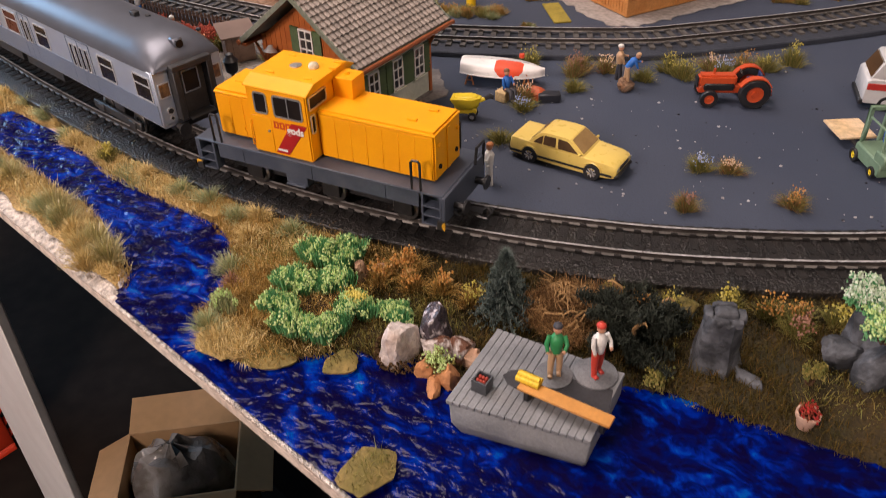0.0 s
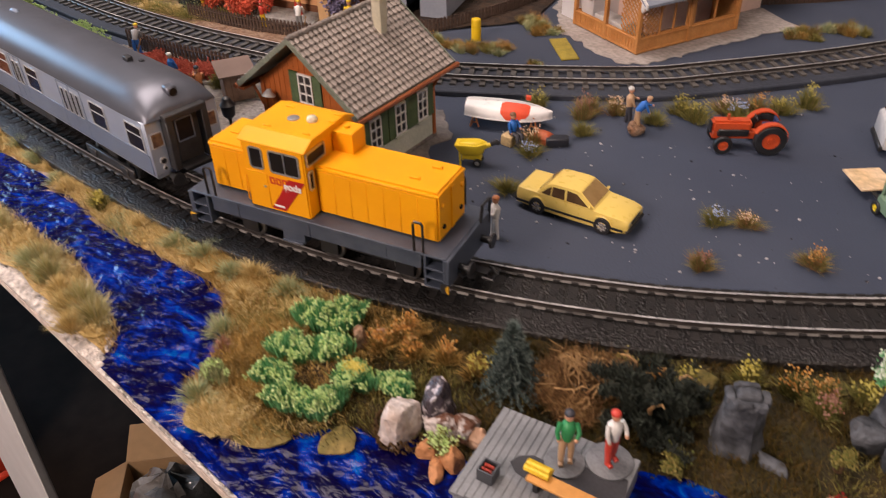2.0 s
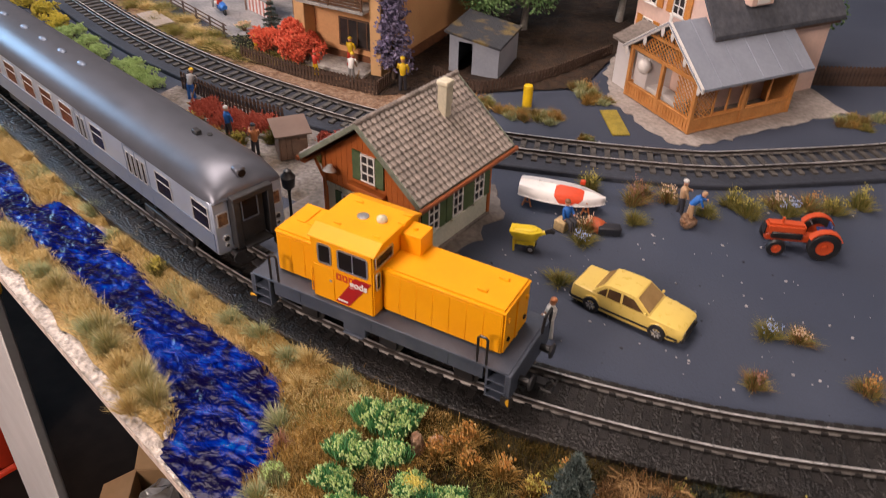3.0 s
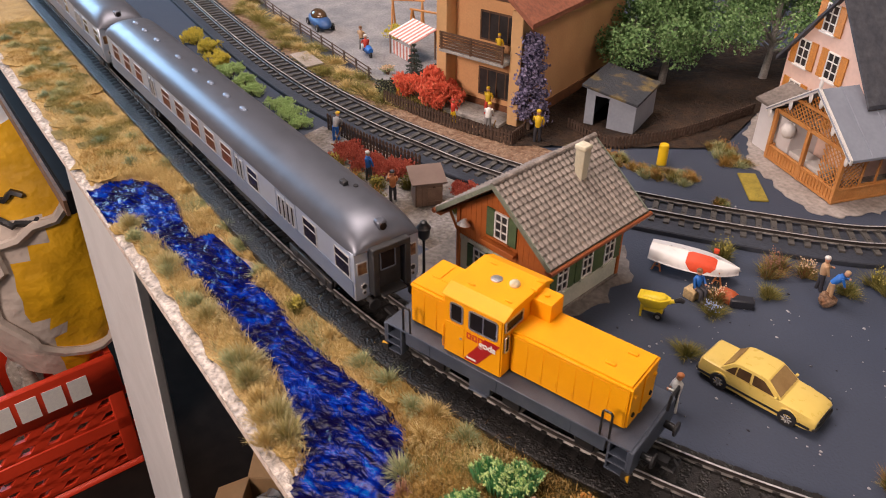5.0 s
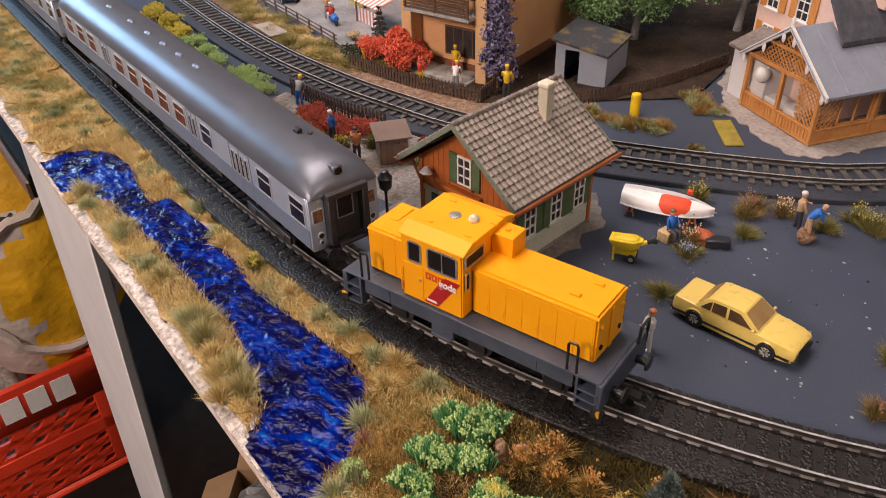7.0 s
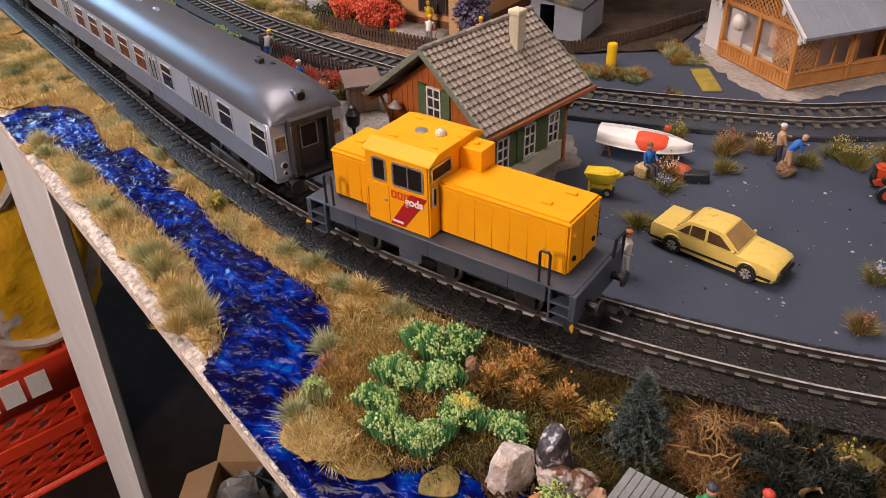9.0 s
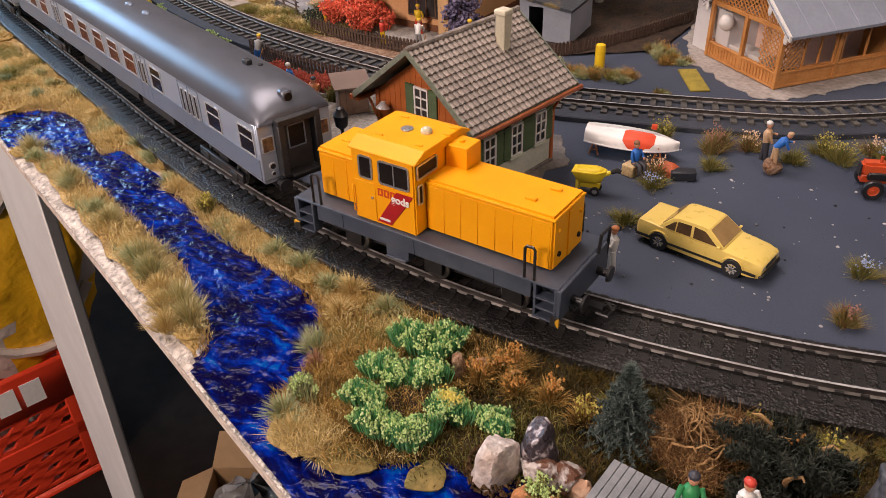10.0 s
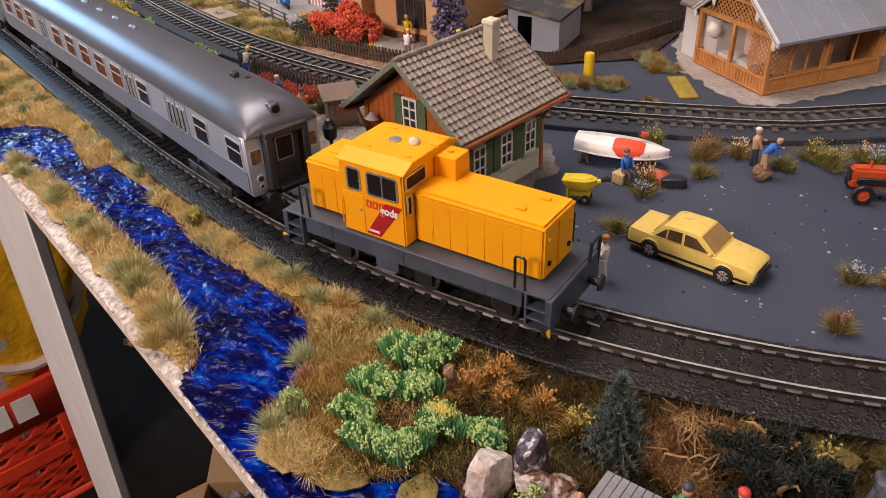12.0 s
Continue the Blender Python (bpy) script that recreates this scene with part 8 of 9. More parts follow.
part("exhaust", Shape().tube([(0.9, 0.05, 1.25), (0.9, 0.05, 1.55)], 0.06, 7), tr_red, tra)
for y in (-1, 1):
    wheel(tra, 1.1, y * 0.66, 0.4, 0.4, 0.22, black_plastic, tr_red, side=y)
    wheel(tra, -0.8, y * 0.68, 0.68, 0.68, 0.34, black_plastic, tr_red, side=y)
    part("mudguard", Shape().loft([[(-0.8 + 0.76 * math.cos(a), y * 0.66 + q, 0.68 + 0.76 * math.sin(a)) for q, in ((-0.16,), (0.16,))] + [(-0.8 + 0.71 * math.cos(a), y * 0.66 + q, 0.68 + 0.71 * math.sin(a)) for q, in ((0.16,), (-0.16,))] for a in (math.pi * (0.15 + 0.7 * k / 8) for k in range(9))]), tr_red, tra)
part("seat", Shape().box(-1.1, -0.6, -0.25, 0.25, 1.0, 1.1).box(-1.15, -1.05, -0.25, 0.25, 1.05, 1.4), P["navy"], tra, "dark blue seat", bevel=0.04)
part("steering_wheel", Shape().tube([(-0.25 + 0.06 * math.sin(a), 0.2 * math.cos(a), 1.42 + 0.2 * math.sin(a) * 0.5) for a in (2 * math.pi * k / 14 for k in range(15))], 0.03, 5), black_plastic, tra)
part("drawbar", Shape().box(-1.75, -1.0, -0.1, 0.1, 0.45, 0.55).tube([(-1.5, -0.35, 0.7), (-1.75, 0, 0.3), (-1.5, 0.35, 0.7)], 0.06, 6), tr_red, tra)
part("engine", Shape().box(0.0, 1.3, -0.34, 0.34, 0.62, 0.95), black_plastic, tra, bevel=0.05)

# ---- forklift and van at the yard's end ----
fl_green = mat("forklift_green", (0.17, 0.26, 0.17), (0.14, 0.22, 0.14), 1.5, 0.5, fine=0.08)
fk = thing("forklift", 13.35, 11.4, 0, 118, "sage green forklift with yellow wheels on the yard", "forklift")
part("body", Shape().box(-1.3, 0.6, -0.62, 0.62, 0.22, 0.8).box(-1.4, -0.7, -0.6, 0.6, 0.6, 1.15), fl_green, fk, "green forklift body", bevel=0.06)
for x in (-0.9, 0.45):
    for y in (-1, 1):
        wheel(fk, x, y * 0.62, 0.27, 0.27 if x > 0 else 0.23, 0.16, black_plastic, cy, side=y)
part("mast", Shape().box(0.6, 0.76, -0.4, -0.26, 0.1, 2.2).box(0.6, 0.76, 0.26, 0.4, 0.1, 2.2).box(0.6, 0.76, -0.4, 0.4, 2.05, 2.2), fl_green, fk, "green mast", bevel=0.02)
part("fork", Shape().box(0.76, 2.0, -0.35, -0.2, 0.3, 0.36).box(0.76, 2.0, 0.2, 0.35, 0.3, 0.36), black_plastic, fk)
part("roof_guard", Shape().tube([(0.5, -0.5, 0.8), (0.3, -0.5, 1.95), (-0.8, -0.5, 1.95), (-1.0, -0.5, 1.1)], 0.05, 6).tube([(0.5, 0.5, 0.8), (0.3, 0.5, 1.95), (-0.8, 0.5, 1.95), (-1.0, 0.5, 1.1)], 0.05, 6), fl_green, fk)
solid("loading_board", Shape().box(-0.8, 0.8, -0.75, 0.75, 0, 0.1), mat("pale_board_wood", (0.6, 0.42, 0.22), (0.66, 0.5, 0.32), 0.7, 0.6), "pale wooden board on the forks", "board", at=(12.3, 13.35, 0.37, 118), bevel=0.02)
figurine(13.5, 11.2, 0.75, 118, "blue", "navy", "white", "seated toy figurine in blue on the forklift", sit=True)
van = thing("emergency_van", 14.9, 17.6, 0, 10, "white van with red stripe parked on the yard", "van")
vw, vr = mat("van_white", (0.62, 0.62, 0.62), None, 1, 0.35, fine=0.03), mat("van_red", (0.5, 0.04, 0.03), None, 1, 0.35, fine=0.03)
part("body", Shape().loft([[(x, -0.95, z0), (x, 0.95, z0), (x, 0.95, z1), (x, -0.95, z1)] for x, z0, z1 in ((-2.5, 0.35, 1.35), (-2.3, 0.3, 1.45), (2.6, 0.3, 1.5))][::-1]), vw, van, "white lower van body", bevel=0.06)
part("stripe", Shape().box(-2.42, 2.6, -0.97, 0.97, 0.95, 1.25), vr, van, "red stripe", bevel=0.02)
part("cabin", Shape().loft([[(x, -w_, z0), (x, w_, z0), (x, w_ - 0.1, z1), (x, -w_ + 0.1, z1)] for x, w_, z0, z1 in ((-2.35, 0.9, 1.4, 1.45), (-1.95, 0.92, 1.4, 2.25), (2.55, 0.92, 1.45, 2.35))][::-1]), vw, van, "white upper van body", bevel=0.05)
part("windscreen", Shape().add([(-2.36, -0.8, 1.48), (-2.36, 0.8, 1.48), (-2.05, 0.7, 2.15), (-2.05, -0.7, 2.15)], [(0, 1, 2, 3)]).add([(-2.3, -0.8, 1.48), (-2.3, 0.8, 1.48), (-2.0, 0.7, 2.15), (-2.0, -0.7, 2.15)], [(3, 2, 1, 0)]), car_glass, van, smooth=False)
for k in range(3):
    part("side_window", Shape().box(-1.7 + k * 1.3, -0.6 + k * 1.3, -0.93, -0.86, 1.55, 2.1), car_glass, van, bevel=0.02)
part("beacon", Shape().box(-1.6, -1.2, -0.5, 0.5, 2.3, 2.5), vr, van, "red roof beacon", bevel=0.04)
part("bumper", Shape().box(-2.6, -2.4, -0.95, 0.95, 0.25, 0.5), black_plastic, van, bevel=0.04)
for x in (-1.5, 1.7):
    for y in (-1, 1):
        wheel(van, x, y * 0.85, 0.36, 0.36, 0.22, black_plastic, pale_frame, side=y)

# ---- street lamp by the station house ----
lp = thing("street_lamp", -12.1, 5.0, 0.05, 0, "black old-fashioned street lamp beside the station house", "street lamp")
part("pole", Shape().tube([(0, 0, 0), (0, 0, 0.25), (0, 0, 0.3), (0, 0, 1.9), (0, 0, 2.2)], [0.16, 0.16, 0.07, 0.06, 0.1], 10), black_plastic, lp)
part("lantern", Shape().tube([(0, 0, 2.15), (0, 0, 2.25), (0, 0, 2.65), (0, 0, 2.72), (0, 0, 2.9), (0, 0, 3.0), (0, 0, 3.08)], [0.16, 0.26, 0.3, 0.33, 0.18, 0.16, 0.04], 12), black_plastic, lp, "black lantern head")

# ---- gardens ----
fence_m = mat("dark_fence", (0.055, 0.032, 0.022), (0.09, 0.055, 0.038), 2, 0.8)


def fence(points, h, gap, label, name="picket_fence", rails=(0.3, 0.75), w=0.07, lat=False, z0=0.0):
    f = thing(name, 0, 0, z0, 0, label, "fence", "fences")
    way = Way(points, 0.2) if len(points) > 2 else Way([points[0], ((points[0][0] + points[1][0]) / 2, (points[0][1] + points[1][1]) / 2), points[1]], 0.2)
    for r in rails:
        part("rail", Shape().tube([(*way.at(way.length * k / 30), h * r) for k in range(31)], 0.045, 5), fence_m, f)
    pm = mesh_of("picket", Shape().prism([(-w, -0.03), (w, -0.03), (w, 0.03), (-w, 0.03)], 0, h * 0.9).add([(-w, -0.03, h * 0.9), (w, -0.03, h * 0.9), (w, 0.03, h * 0.9), (-w, 0.03, h * 0.9), (0, -0.03, h), (0, 0.03, h)], [(0, 1, 4), (2, 3, 5), (1, 2, 5, 4), (3, 0, 4, 5)]), fence_m, smooth=False)
    q = 0.0
    while q < way.length:
        o = new("picket", pm)
        o.parent = f
        x, y = way.at(q)
        o.matrix_basis = pose(x * K, y * K, 0, 0, 0, math.degrees(way.heading(q)))
        q += gap
    return f


fence([(-26.4, 13.5), (-22.5, 12.9), (-18.6, 12.75)], 1.1, 0.27, "dark brown picket fence along the garden plot")
fence([(-26.3, 18.6), (-21, 18.2), (-16.3, 18.55)], 1.0, 0.24, "low dark brown garden fence")
fence([(-16.3, 18.55), (-16.4, 20.0)], 1.0, 0.24, "low dark brown garden fence")
fence([(-14.8, 22.6), (-11.8, 21.9), (-10.6, 22.9), (-8.6, 26.2), (-6.6, 32.0)], 0.85, 0.24, "low dark brown fence round the garden soil")
fence([(-60, 32.6), (-45, 26.4), (-37.9, 23.9), (-29.5, 20.9)], 1.0, 1.9, "dark brown rail fence along the street", "rail_fence", rails=(0.35, 0.62, 0.9), w=0.1)
red_leaf = mat_leafy("red_foliage", [(0.58, 0.085, 0.045), (0.72, 0.14, 0.075), (0.46, 0.06, 0.03), (0.78, 0.22, 0.12)])
dark_red_leaf = mat_leafy("dark_red_foliage", [(0.4, 0.075, 0.05), (0.52, 0.14, 0.09), (0.26, 0.04, 0.03)])
for x, y, r, h in ((-23.9, 20.1, 1.7, 2.5), (-25.1, 20.0, 1.3, 1.8), (-22.5, 19.7, 1.3, 1.9)):
    bush(x, y, r, h, "big bright red-leaved bush in the garden", low=red_leaf, tips=red_leaf, n=1500, z=0.1, group="red bushes")
for x, y in ((-23.3, 12.0), (-22.2, 11.9), (-21.0, 11.8), (-19.9, 11.9), (-18.9, 12.1), (-15.2, 12.2), (-22.8, 11.2), (-21.4, 11.1), (-20.2, 11.2)):
    bush(x, y, 0.9, 0.4, "low red flower bed by the fence", low=dark_red_leaf, tips=dark_red_leaf, n=520, z=0.03, name="flower_bed", group="red flower beds")
solid("bed_border", Shape().tube([(-24.2, 11.3, 0.12), (-22, 10.9, 0.12), (-19, 10.8, 0.12), (-18.3, 11.2, 0.12)], 0.13, 5), stone_plate, "pale stone border of the flower bed", "border")
lime_leaf = mat_leafy("lime_foliage", [(0.4, 0.55, 0.2), (0.52, 0.66, 0.3), (0.28, 0.42, 0.14)])
ylw_leaf = mat_leafy("yellow_foliage", [(0.6, 0.5, 0.06), (0.74, 0.62, 0.12), (0.42, 0.38, 0.06)])
for x, y, r, h, m in ((-45.5, 18.0, 1.6, 1.3, ylw_leaf), (-43.0, 17.3, 1.5, 1.3, ylw_leaf), (-40.5, 16.4, 1.4, 1.2, ylw_leaf), (-38.2, 15.6, 1.3, 1.0, lime_leaf), (-36.0, 14.9, 1.2, 0.9, lime_leaf), (-34.2, 14.3, 1.1, 0.9, lime_leaf), (-31.2, 13.7, 1.2, 0.8, lime_leaf), (-29.3, 13.2, 1.2, 0.8, lime_leaf), (-28.0, 12.6, 1.0, 0.7, lime_leaf)):
    bush(x, y, r * 0.78, h * 0.62, "yellow-green hedge clump beside the rear track" if m is lime_leaf else "yellow flowering hedge clump beside the rear track", low=m, tips=m, n=520, z=0.0, name="hedge_clump", group="hedge clumps")
for k in range(40):
    s_ = BACK.near_x(-52 + k * 0.72)
    x, y = BACK.offset(s_, 3.0 + rng.uniform(-1.0, 1.3))
    tuft(float(x), float(y), 0.55, 1.5, 200, olive if k % 3 else straw, "olive and rust grass beside the rear track", z=0.05)
solid("plank_crossing", Shape().box(-1.5, 1.5, -0.7, 0.7, 0, 0.12), mat("grey_plank_weathered", (0.36, 0.31, 0.27), (0.28, 0.24, 0.2), 1.2, 0.8), "weathered grey-brown board beside the track", "board", at=(-35.6, 20.6, 0.25, -20), bevel=0.03)
for x, y, fl in ((-20.6, 9.6, orange_flower), (-19.2, 9.9, yellow_flower), (-18.4, 8.9, orange_flower), (-22.6, 10.3, yellow_flower), (-14.4, 10.6, red_flower), (-17.9, 10.9, olive)):
    tuft(x, y, 0.75, 0.7, 130, olive, "weed tuft with small flowers on the garden plot", "weed_tuft", flowers=fl, z=0.05, fs=0.1)
# purple blossom tree
purple = mat_leafy("purple_blossom", [(0.16, 0.14, 0.24), (0.24, 0.21, 0.34), (0.1, 0.09, 0.15), (0.32, 0.28, 0.42)])
t = thing("lilac_tree", -16.7, 21.0, 0.1, 0, "slim purple blossoming tree at the house corner", "tree")
part("trunk", Shape().tube([(0, 0, 0), (0, 0, 5.6)], [0.12, 0.03], 7), bark, t)
s = Shape()
for k in range(26):
    z, a = 0.9 + k * 0.19, k * 2.4
    rad = 1.15 * (1 - k / 30) + 0.1
    c = (rad * 0.65 * math.cos(a), rad * 0.65 * math.sin(a), z)
    leaves(s, [(c[0] + rng.gauss(0, 0.22), c[1] + rng.gauss(0, 0.22), c[2] + rng.gauss(0, 0.16)) for _ in range(150)], 0.12, rng)
part("crown", s, purple, t, "purple blossoms", smooth=False)
conifer(-26.3, 21.7, 3.0, 0.9, "small dark green conifer beside the stall", 0.05, tiers=9, per=9)
bush(-26.6, 19.8, 1.1, 1.0, "dark green shrub at the garden corner", low=dull_green, tips=dark_needle, n=420, z=0.05, group="garden shrubs")
# large deciduous trees
crown_leaf = mat_leafy("tree_foliage", [(0.13, 0.24, 0.09), (0.21, 0.35, 0.14), (0.07, 0.14, 0.05), (0.3, 0.44, 0.2)], rough=0.95, spec=0.1)


def tree(x, y, h, r, label, seed, n=5200, z=0.1):
    rr = random.Random(seed)
    t = thing("deciduous_tree", x, y, z, 0, label, "tree", "green trees")
    tr_ = Shape().tube([(0, 0, -0.1), (0.1, 0, h * 0.25), (0.0, 0.1, h * 0.5), (0.15, 0, h * 0.75)], [0.3, 0.22, 0.16, 0.05], 9)
    lumps = []
    for k in range(20):
        a, e = rr.uniform(0, 6.28), rr.uniform(0.25, 1.0)
        q = r * rr.uniform(0.4, 0.95) * math.sin(math.pi * min(1, e * 0.8 + 0.2))
        c = Vector((q * math.cos(a), q * math.sin(a), h * (0.28 + 0.7 * e)))
        st_ = Vector((0.05, 0, h * (0.15 + 0.4 * e)))
        tr_.tube([tuple(st_), tuple((st_ + c) / 2 + Vector((0, 0, 0.2))), tuple(c)], [0.12, 0.08, 0.03], 6)
        lumps.append((c, r * rr.uniform(0.25, 0.42)))
    part("trunk", tr_, mat("pale_bark", (0.42, 0.4, 0.37), (0.28, 0.26, 0.24), 2, 0.9, bump=0.05), t, "pale grey trunk and limbs")
    s = Shape()
    pts = []
    for k in range(n):
        c, q = lumps[k % 20]
        d = Vector((rr.gauss(0, 1), rr.gauss(0, 1), rr.gauss(0, 0.8))).normalized() * q * rr.uniform(0.45, 1.05)
        pts.append(tuple(c + d))
    leaves(s, pts, 0.115, rr, 0.5)
    part("crown", s, crown_leaf, t, "clumped green leaves", smooth=False)
    return t


tree(-13.4, 33.0, 6.2, 4.6, "broad green tree behind the shed", 3, 15000)
tree(-8.2, 38.5, 7.4, 5.4, "broad green tree in the rear garden", 7, 14000)
tree(3.0, 36.0, 5.6, 3.0, "green tree behind the pavilion", 11, 7000)
tree(-17.5, 38, 7.5, 4.0, "broad green tree behind the ochre house", 14, 7000)
fence([(4.5, 33.5), (9, 36), (15, 40)], 1.3, 0.24, "orange-brown board fence behind the pavilion", "board_fence", w=0.1)

# ---- playground and street ----
stall = thing("market_stall", -30.4, 26.5, 0, -18, "small stall with red and white striped awning", "stall")
stripe_r = mat("striped_awning_red", (0.62, 0.25, 0.2), None, 2, 0.7)
for k in range(14):
    x = -1.7 + k * 0.25
    part("awning_strip", Shape().add([(x, -1.3, 1.75), (x + 0.25, -1.3, 1.75), (x + 0.25, 1.2, 2.55), (x, 1.2, 2.55), (x, -1.3, 1.69), (x + 0.25, -1.3, 1.69), (x + 0.25, 1.2, 2.49), (x, 1.2, 2.49)], [(0, 1, 2, 3), (4, 7, 6, 5), (0, 4, 5, 1), (0, 3, 7, 4), (1, 5, 6, 2)]), stripe_r if k % 2 else white_board, stall, smooth=False)
    part("wall_strip", Shape().box(x, x + 0.25, -1.0, -0.95, 0, 1.2), stripe_r if k % 2 else white_board, stall, smooth=False)
for x in (-1.6, 1.7):
    for y, z in ((-1.2, 1.75), (1.1, 2.5)):
        part("post", Shape().box(x - 0.05, x + 0.05, y - 0.05, y + 0.05, 0, z), out_wood, stall)
stall.matrix_basis = stall.matrix_basis @ Matrix.Scale(0.9, 4)
sc = thing("motor_scooter", -33.2, 24.6, 0, 150, "blue motor scooter on the gravel street", "scooter")
part("body", Shape().tube([(-0.75, 0, 0.55), (-0.2, 0, 0.6), (0.1, 0, 0.25), (0.5, 0, 0.3), (0.75, 0, 1.0)], [0.2, 0.26, 0.16, 0.16, 0.12], 9), P["blue"], sc, "blue scooter body")
for x in (-0.6, 0.8):
    wheel(sc, x, 0, 0.25, 0.25, 0.14, black_plastic, pale_frame)
part("handlebar", Shape().tube([(0.72, -0.32, 1.1), (0.78, 0, 1.05), (0.72, 0.32, 1.1)], 0.035, 6), black_plastic, sc)
figurine(-33.3, 24.5, 0.25, 240, "red", "white", "white", "toy figurine riding the blue scooter", sit=True)
figurine(-34.4, 25.2, 0.05, 200, "tan", "grey", "brown", "toy figurine standing beside the scooter")
bcar = thing("small_car", -40.6, 27.0, 0, -25, "small rounded blue toy car on the street", "car")
part("body", Shape().ball((0, 0, 0.55), (1.9, 0.75, 0.5), 16, 8), paint("car_blue", (0.03, 0.09, 0.25)), bcar, "blue rounded body", angle=70)
part("cabin", Shape().ball((-0.2, 0, 0.95), (1.0, 0.62, 0.5), 14, 8), car_glass, bcar, "dark cabin glass", angle=70)
for x in (-1.1, 1.1):
    for y in (-1, 1):
        wheel(bcar, x, y * 0.66, 0.3, 0.3, 0.18, black_plastic, pale_frame, side=y)
for x, y, a in ((-31.6, 29.6, 10), (-34.6, 31, 30)):
    sw = thing("swing_frame", x, y, 0, a, "wooden playground swing frame", "swing", "swings")
    for xx in (-1.2, 1.2):
        part("leg", Shape().tube([(xx, -0.8, 0), (xx, 0, 2.4)], 0.09, 6).tube([(xx, 0.8, 0), (xx, 0, 2.4)], 0.09, 6), honey, sw)
    part("top_beam", Shape().tube([(-1.4, 0, 2.4), (1.4, 0, 2.4)], 0.09, 6), honey, sw)
bush(-33.8, 28.5, 1.0, 1.1, "yellow shrub on the playground", low=ylw_leaf, tips=ylw_leaf, n=420, z=0, group="yellow shrubs")
bush(-29.5, 22.6, 0.5, 0.7, "pale flowering plant by the stall", low=dull_green, tips=pale_flower, n=200, z=0, name="flower_plant", group="flower plants")

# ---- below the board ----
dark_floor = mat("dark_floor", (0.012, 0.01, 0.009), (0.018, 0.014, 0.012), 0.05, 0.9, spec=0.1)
room_wall = mat("room_wall", (0.55, 0.52, 0.5), (0.6, 0.57, 0.54), 0.02, 0.9)
post_grey = mat("post_grey", (0.56, 0.54, 0.52), (0.62, 0.6, 0.58), 0.3, 0.6, fine=0.04)
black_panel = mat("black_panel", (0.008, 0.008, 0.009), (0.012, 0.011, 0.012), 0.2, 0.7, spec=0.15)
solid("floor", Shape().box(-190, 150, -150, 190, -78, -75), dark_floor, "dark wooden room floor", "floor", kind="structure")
solid("ceiling", Shape().box(-190, 150, -150, 190, 140, 143), room_wall, "plain room ceiling", "ceiling", kind="structure")
for nm, a in (("wall_north", (-190, 150, 187, 190)), ("wall_south", (-190, 150, -150, -147)), ("wall_west", (-190, -187, -147, 187)), ("wall_east", (147, 150, -147, 187))):
    solid(nm, Shape().box(*a, -75, 140), room_wall, "plain painted room wall", "wall", kind="structure")
ed = math.degrees(math.atan2(-0.302, 1))


def under(x, inset):
    """A plan point under the board, inset metres behind its edge."""
    return x, edge_y(x) + inset


px, py = under(-30.2, 0.15)
leg = thing("shelf_post", px, py, 0, ed, "light grey upright shelf post under the board", "shelf post")
part("post", Shape().loft([[(x, 0, z), (x + w_, 0, z), (x + w_, 0.6, z), (x, 0.6, z)] for x, w_, z in ((-18.5, 10.2, -75), (-6.9, 12.5, -0.7))]), post_grey, leg, "light grey painted post", bevel=0.08)
# black sheets added in place of the deep shade under the board
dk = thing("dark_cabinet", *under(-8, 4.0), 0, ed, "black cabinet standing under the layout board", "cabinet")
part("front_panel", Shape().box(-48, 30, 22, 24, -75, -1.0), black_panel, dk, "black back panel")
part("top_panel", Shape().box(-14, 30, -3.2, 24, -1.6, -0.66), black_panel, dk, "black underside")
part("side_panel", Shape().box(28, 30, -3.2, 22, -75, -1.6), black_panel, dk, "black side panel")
sh = thing("low_shelf", -56, 12.5, 0, ed, "dark shelf with a brown front edge beside the layout", "shelf")
part("board", Shape().box(-30, 12, -4, 30, -9.5, -7.5), black_panel, sh, "black shelf board", bevel=0.1)
part("edge_strip", Shape().box(-30, 12, -4.25, -4.0, -9.5, -8.2), mat("brown_edge", (0.2, 0.11, 0.06), None, 0.3, 0.6), sh, "brown edge strip")
part("back", Shape().box(-30, 12, 28, 30, -40, -9.5), black_panel, sh)

# red shopping crate with slots; its printed name is left as white bars
crate_red = mat("crate_red", (0.78, 0.06, 0.022), (0.7, 0.05, 0.018), 0.15, 0.4, fine=0.04)
ca = math.degrees(math.atan2(0.97, 0.25))
cr = thing("shopping_crate", -81.3, 20.3, -75, ca, "red slotted plastic shopping crate on the floor", "crate")
CW, CH, CD = 38.0, 22.0, 28.0


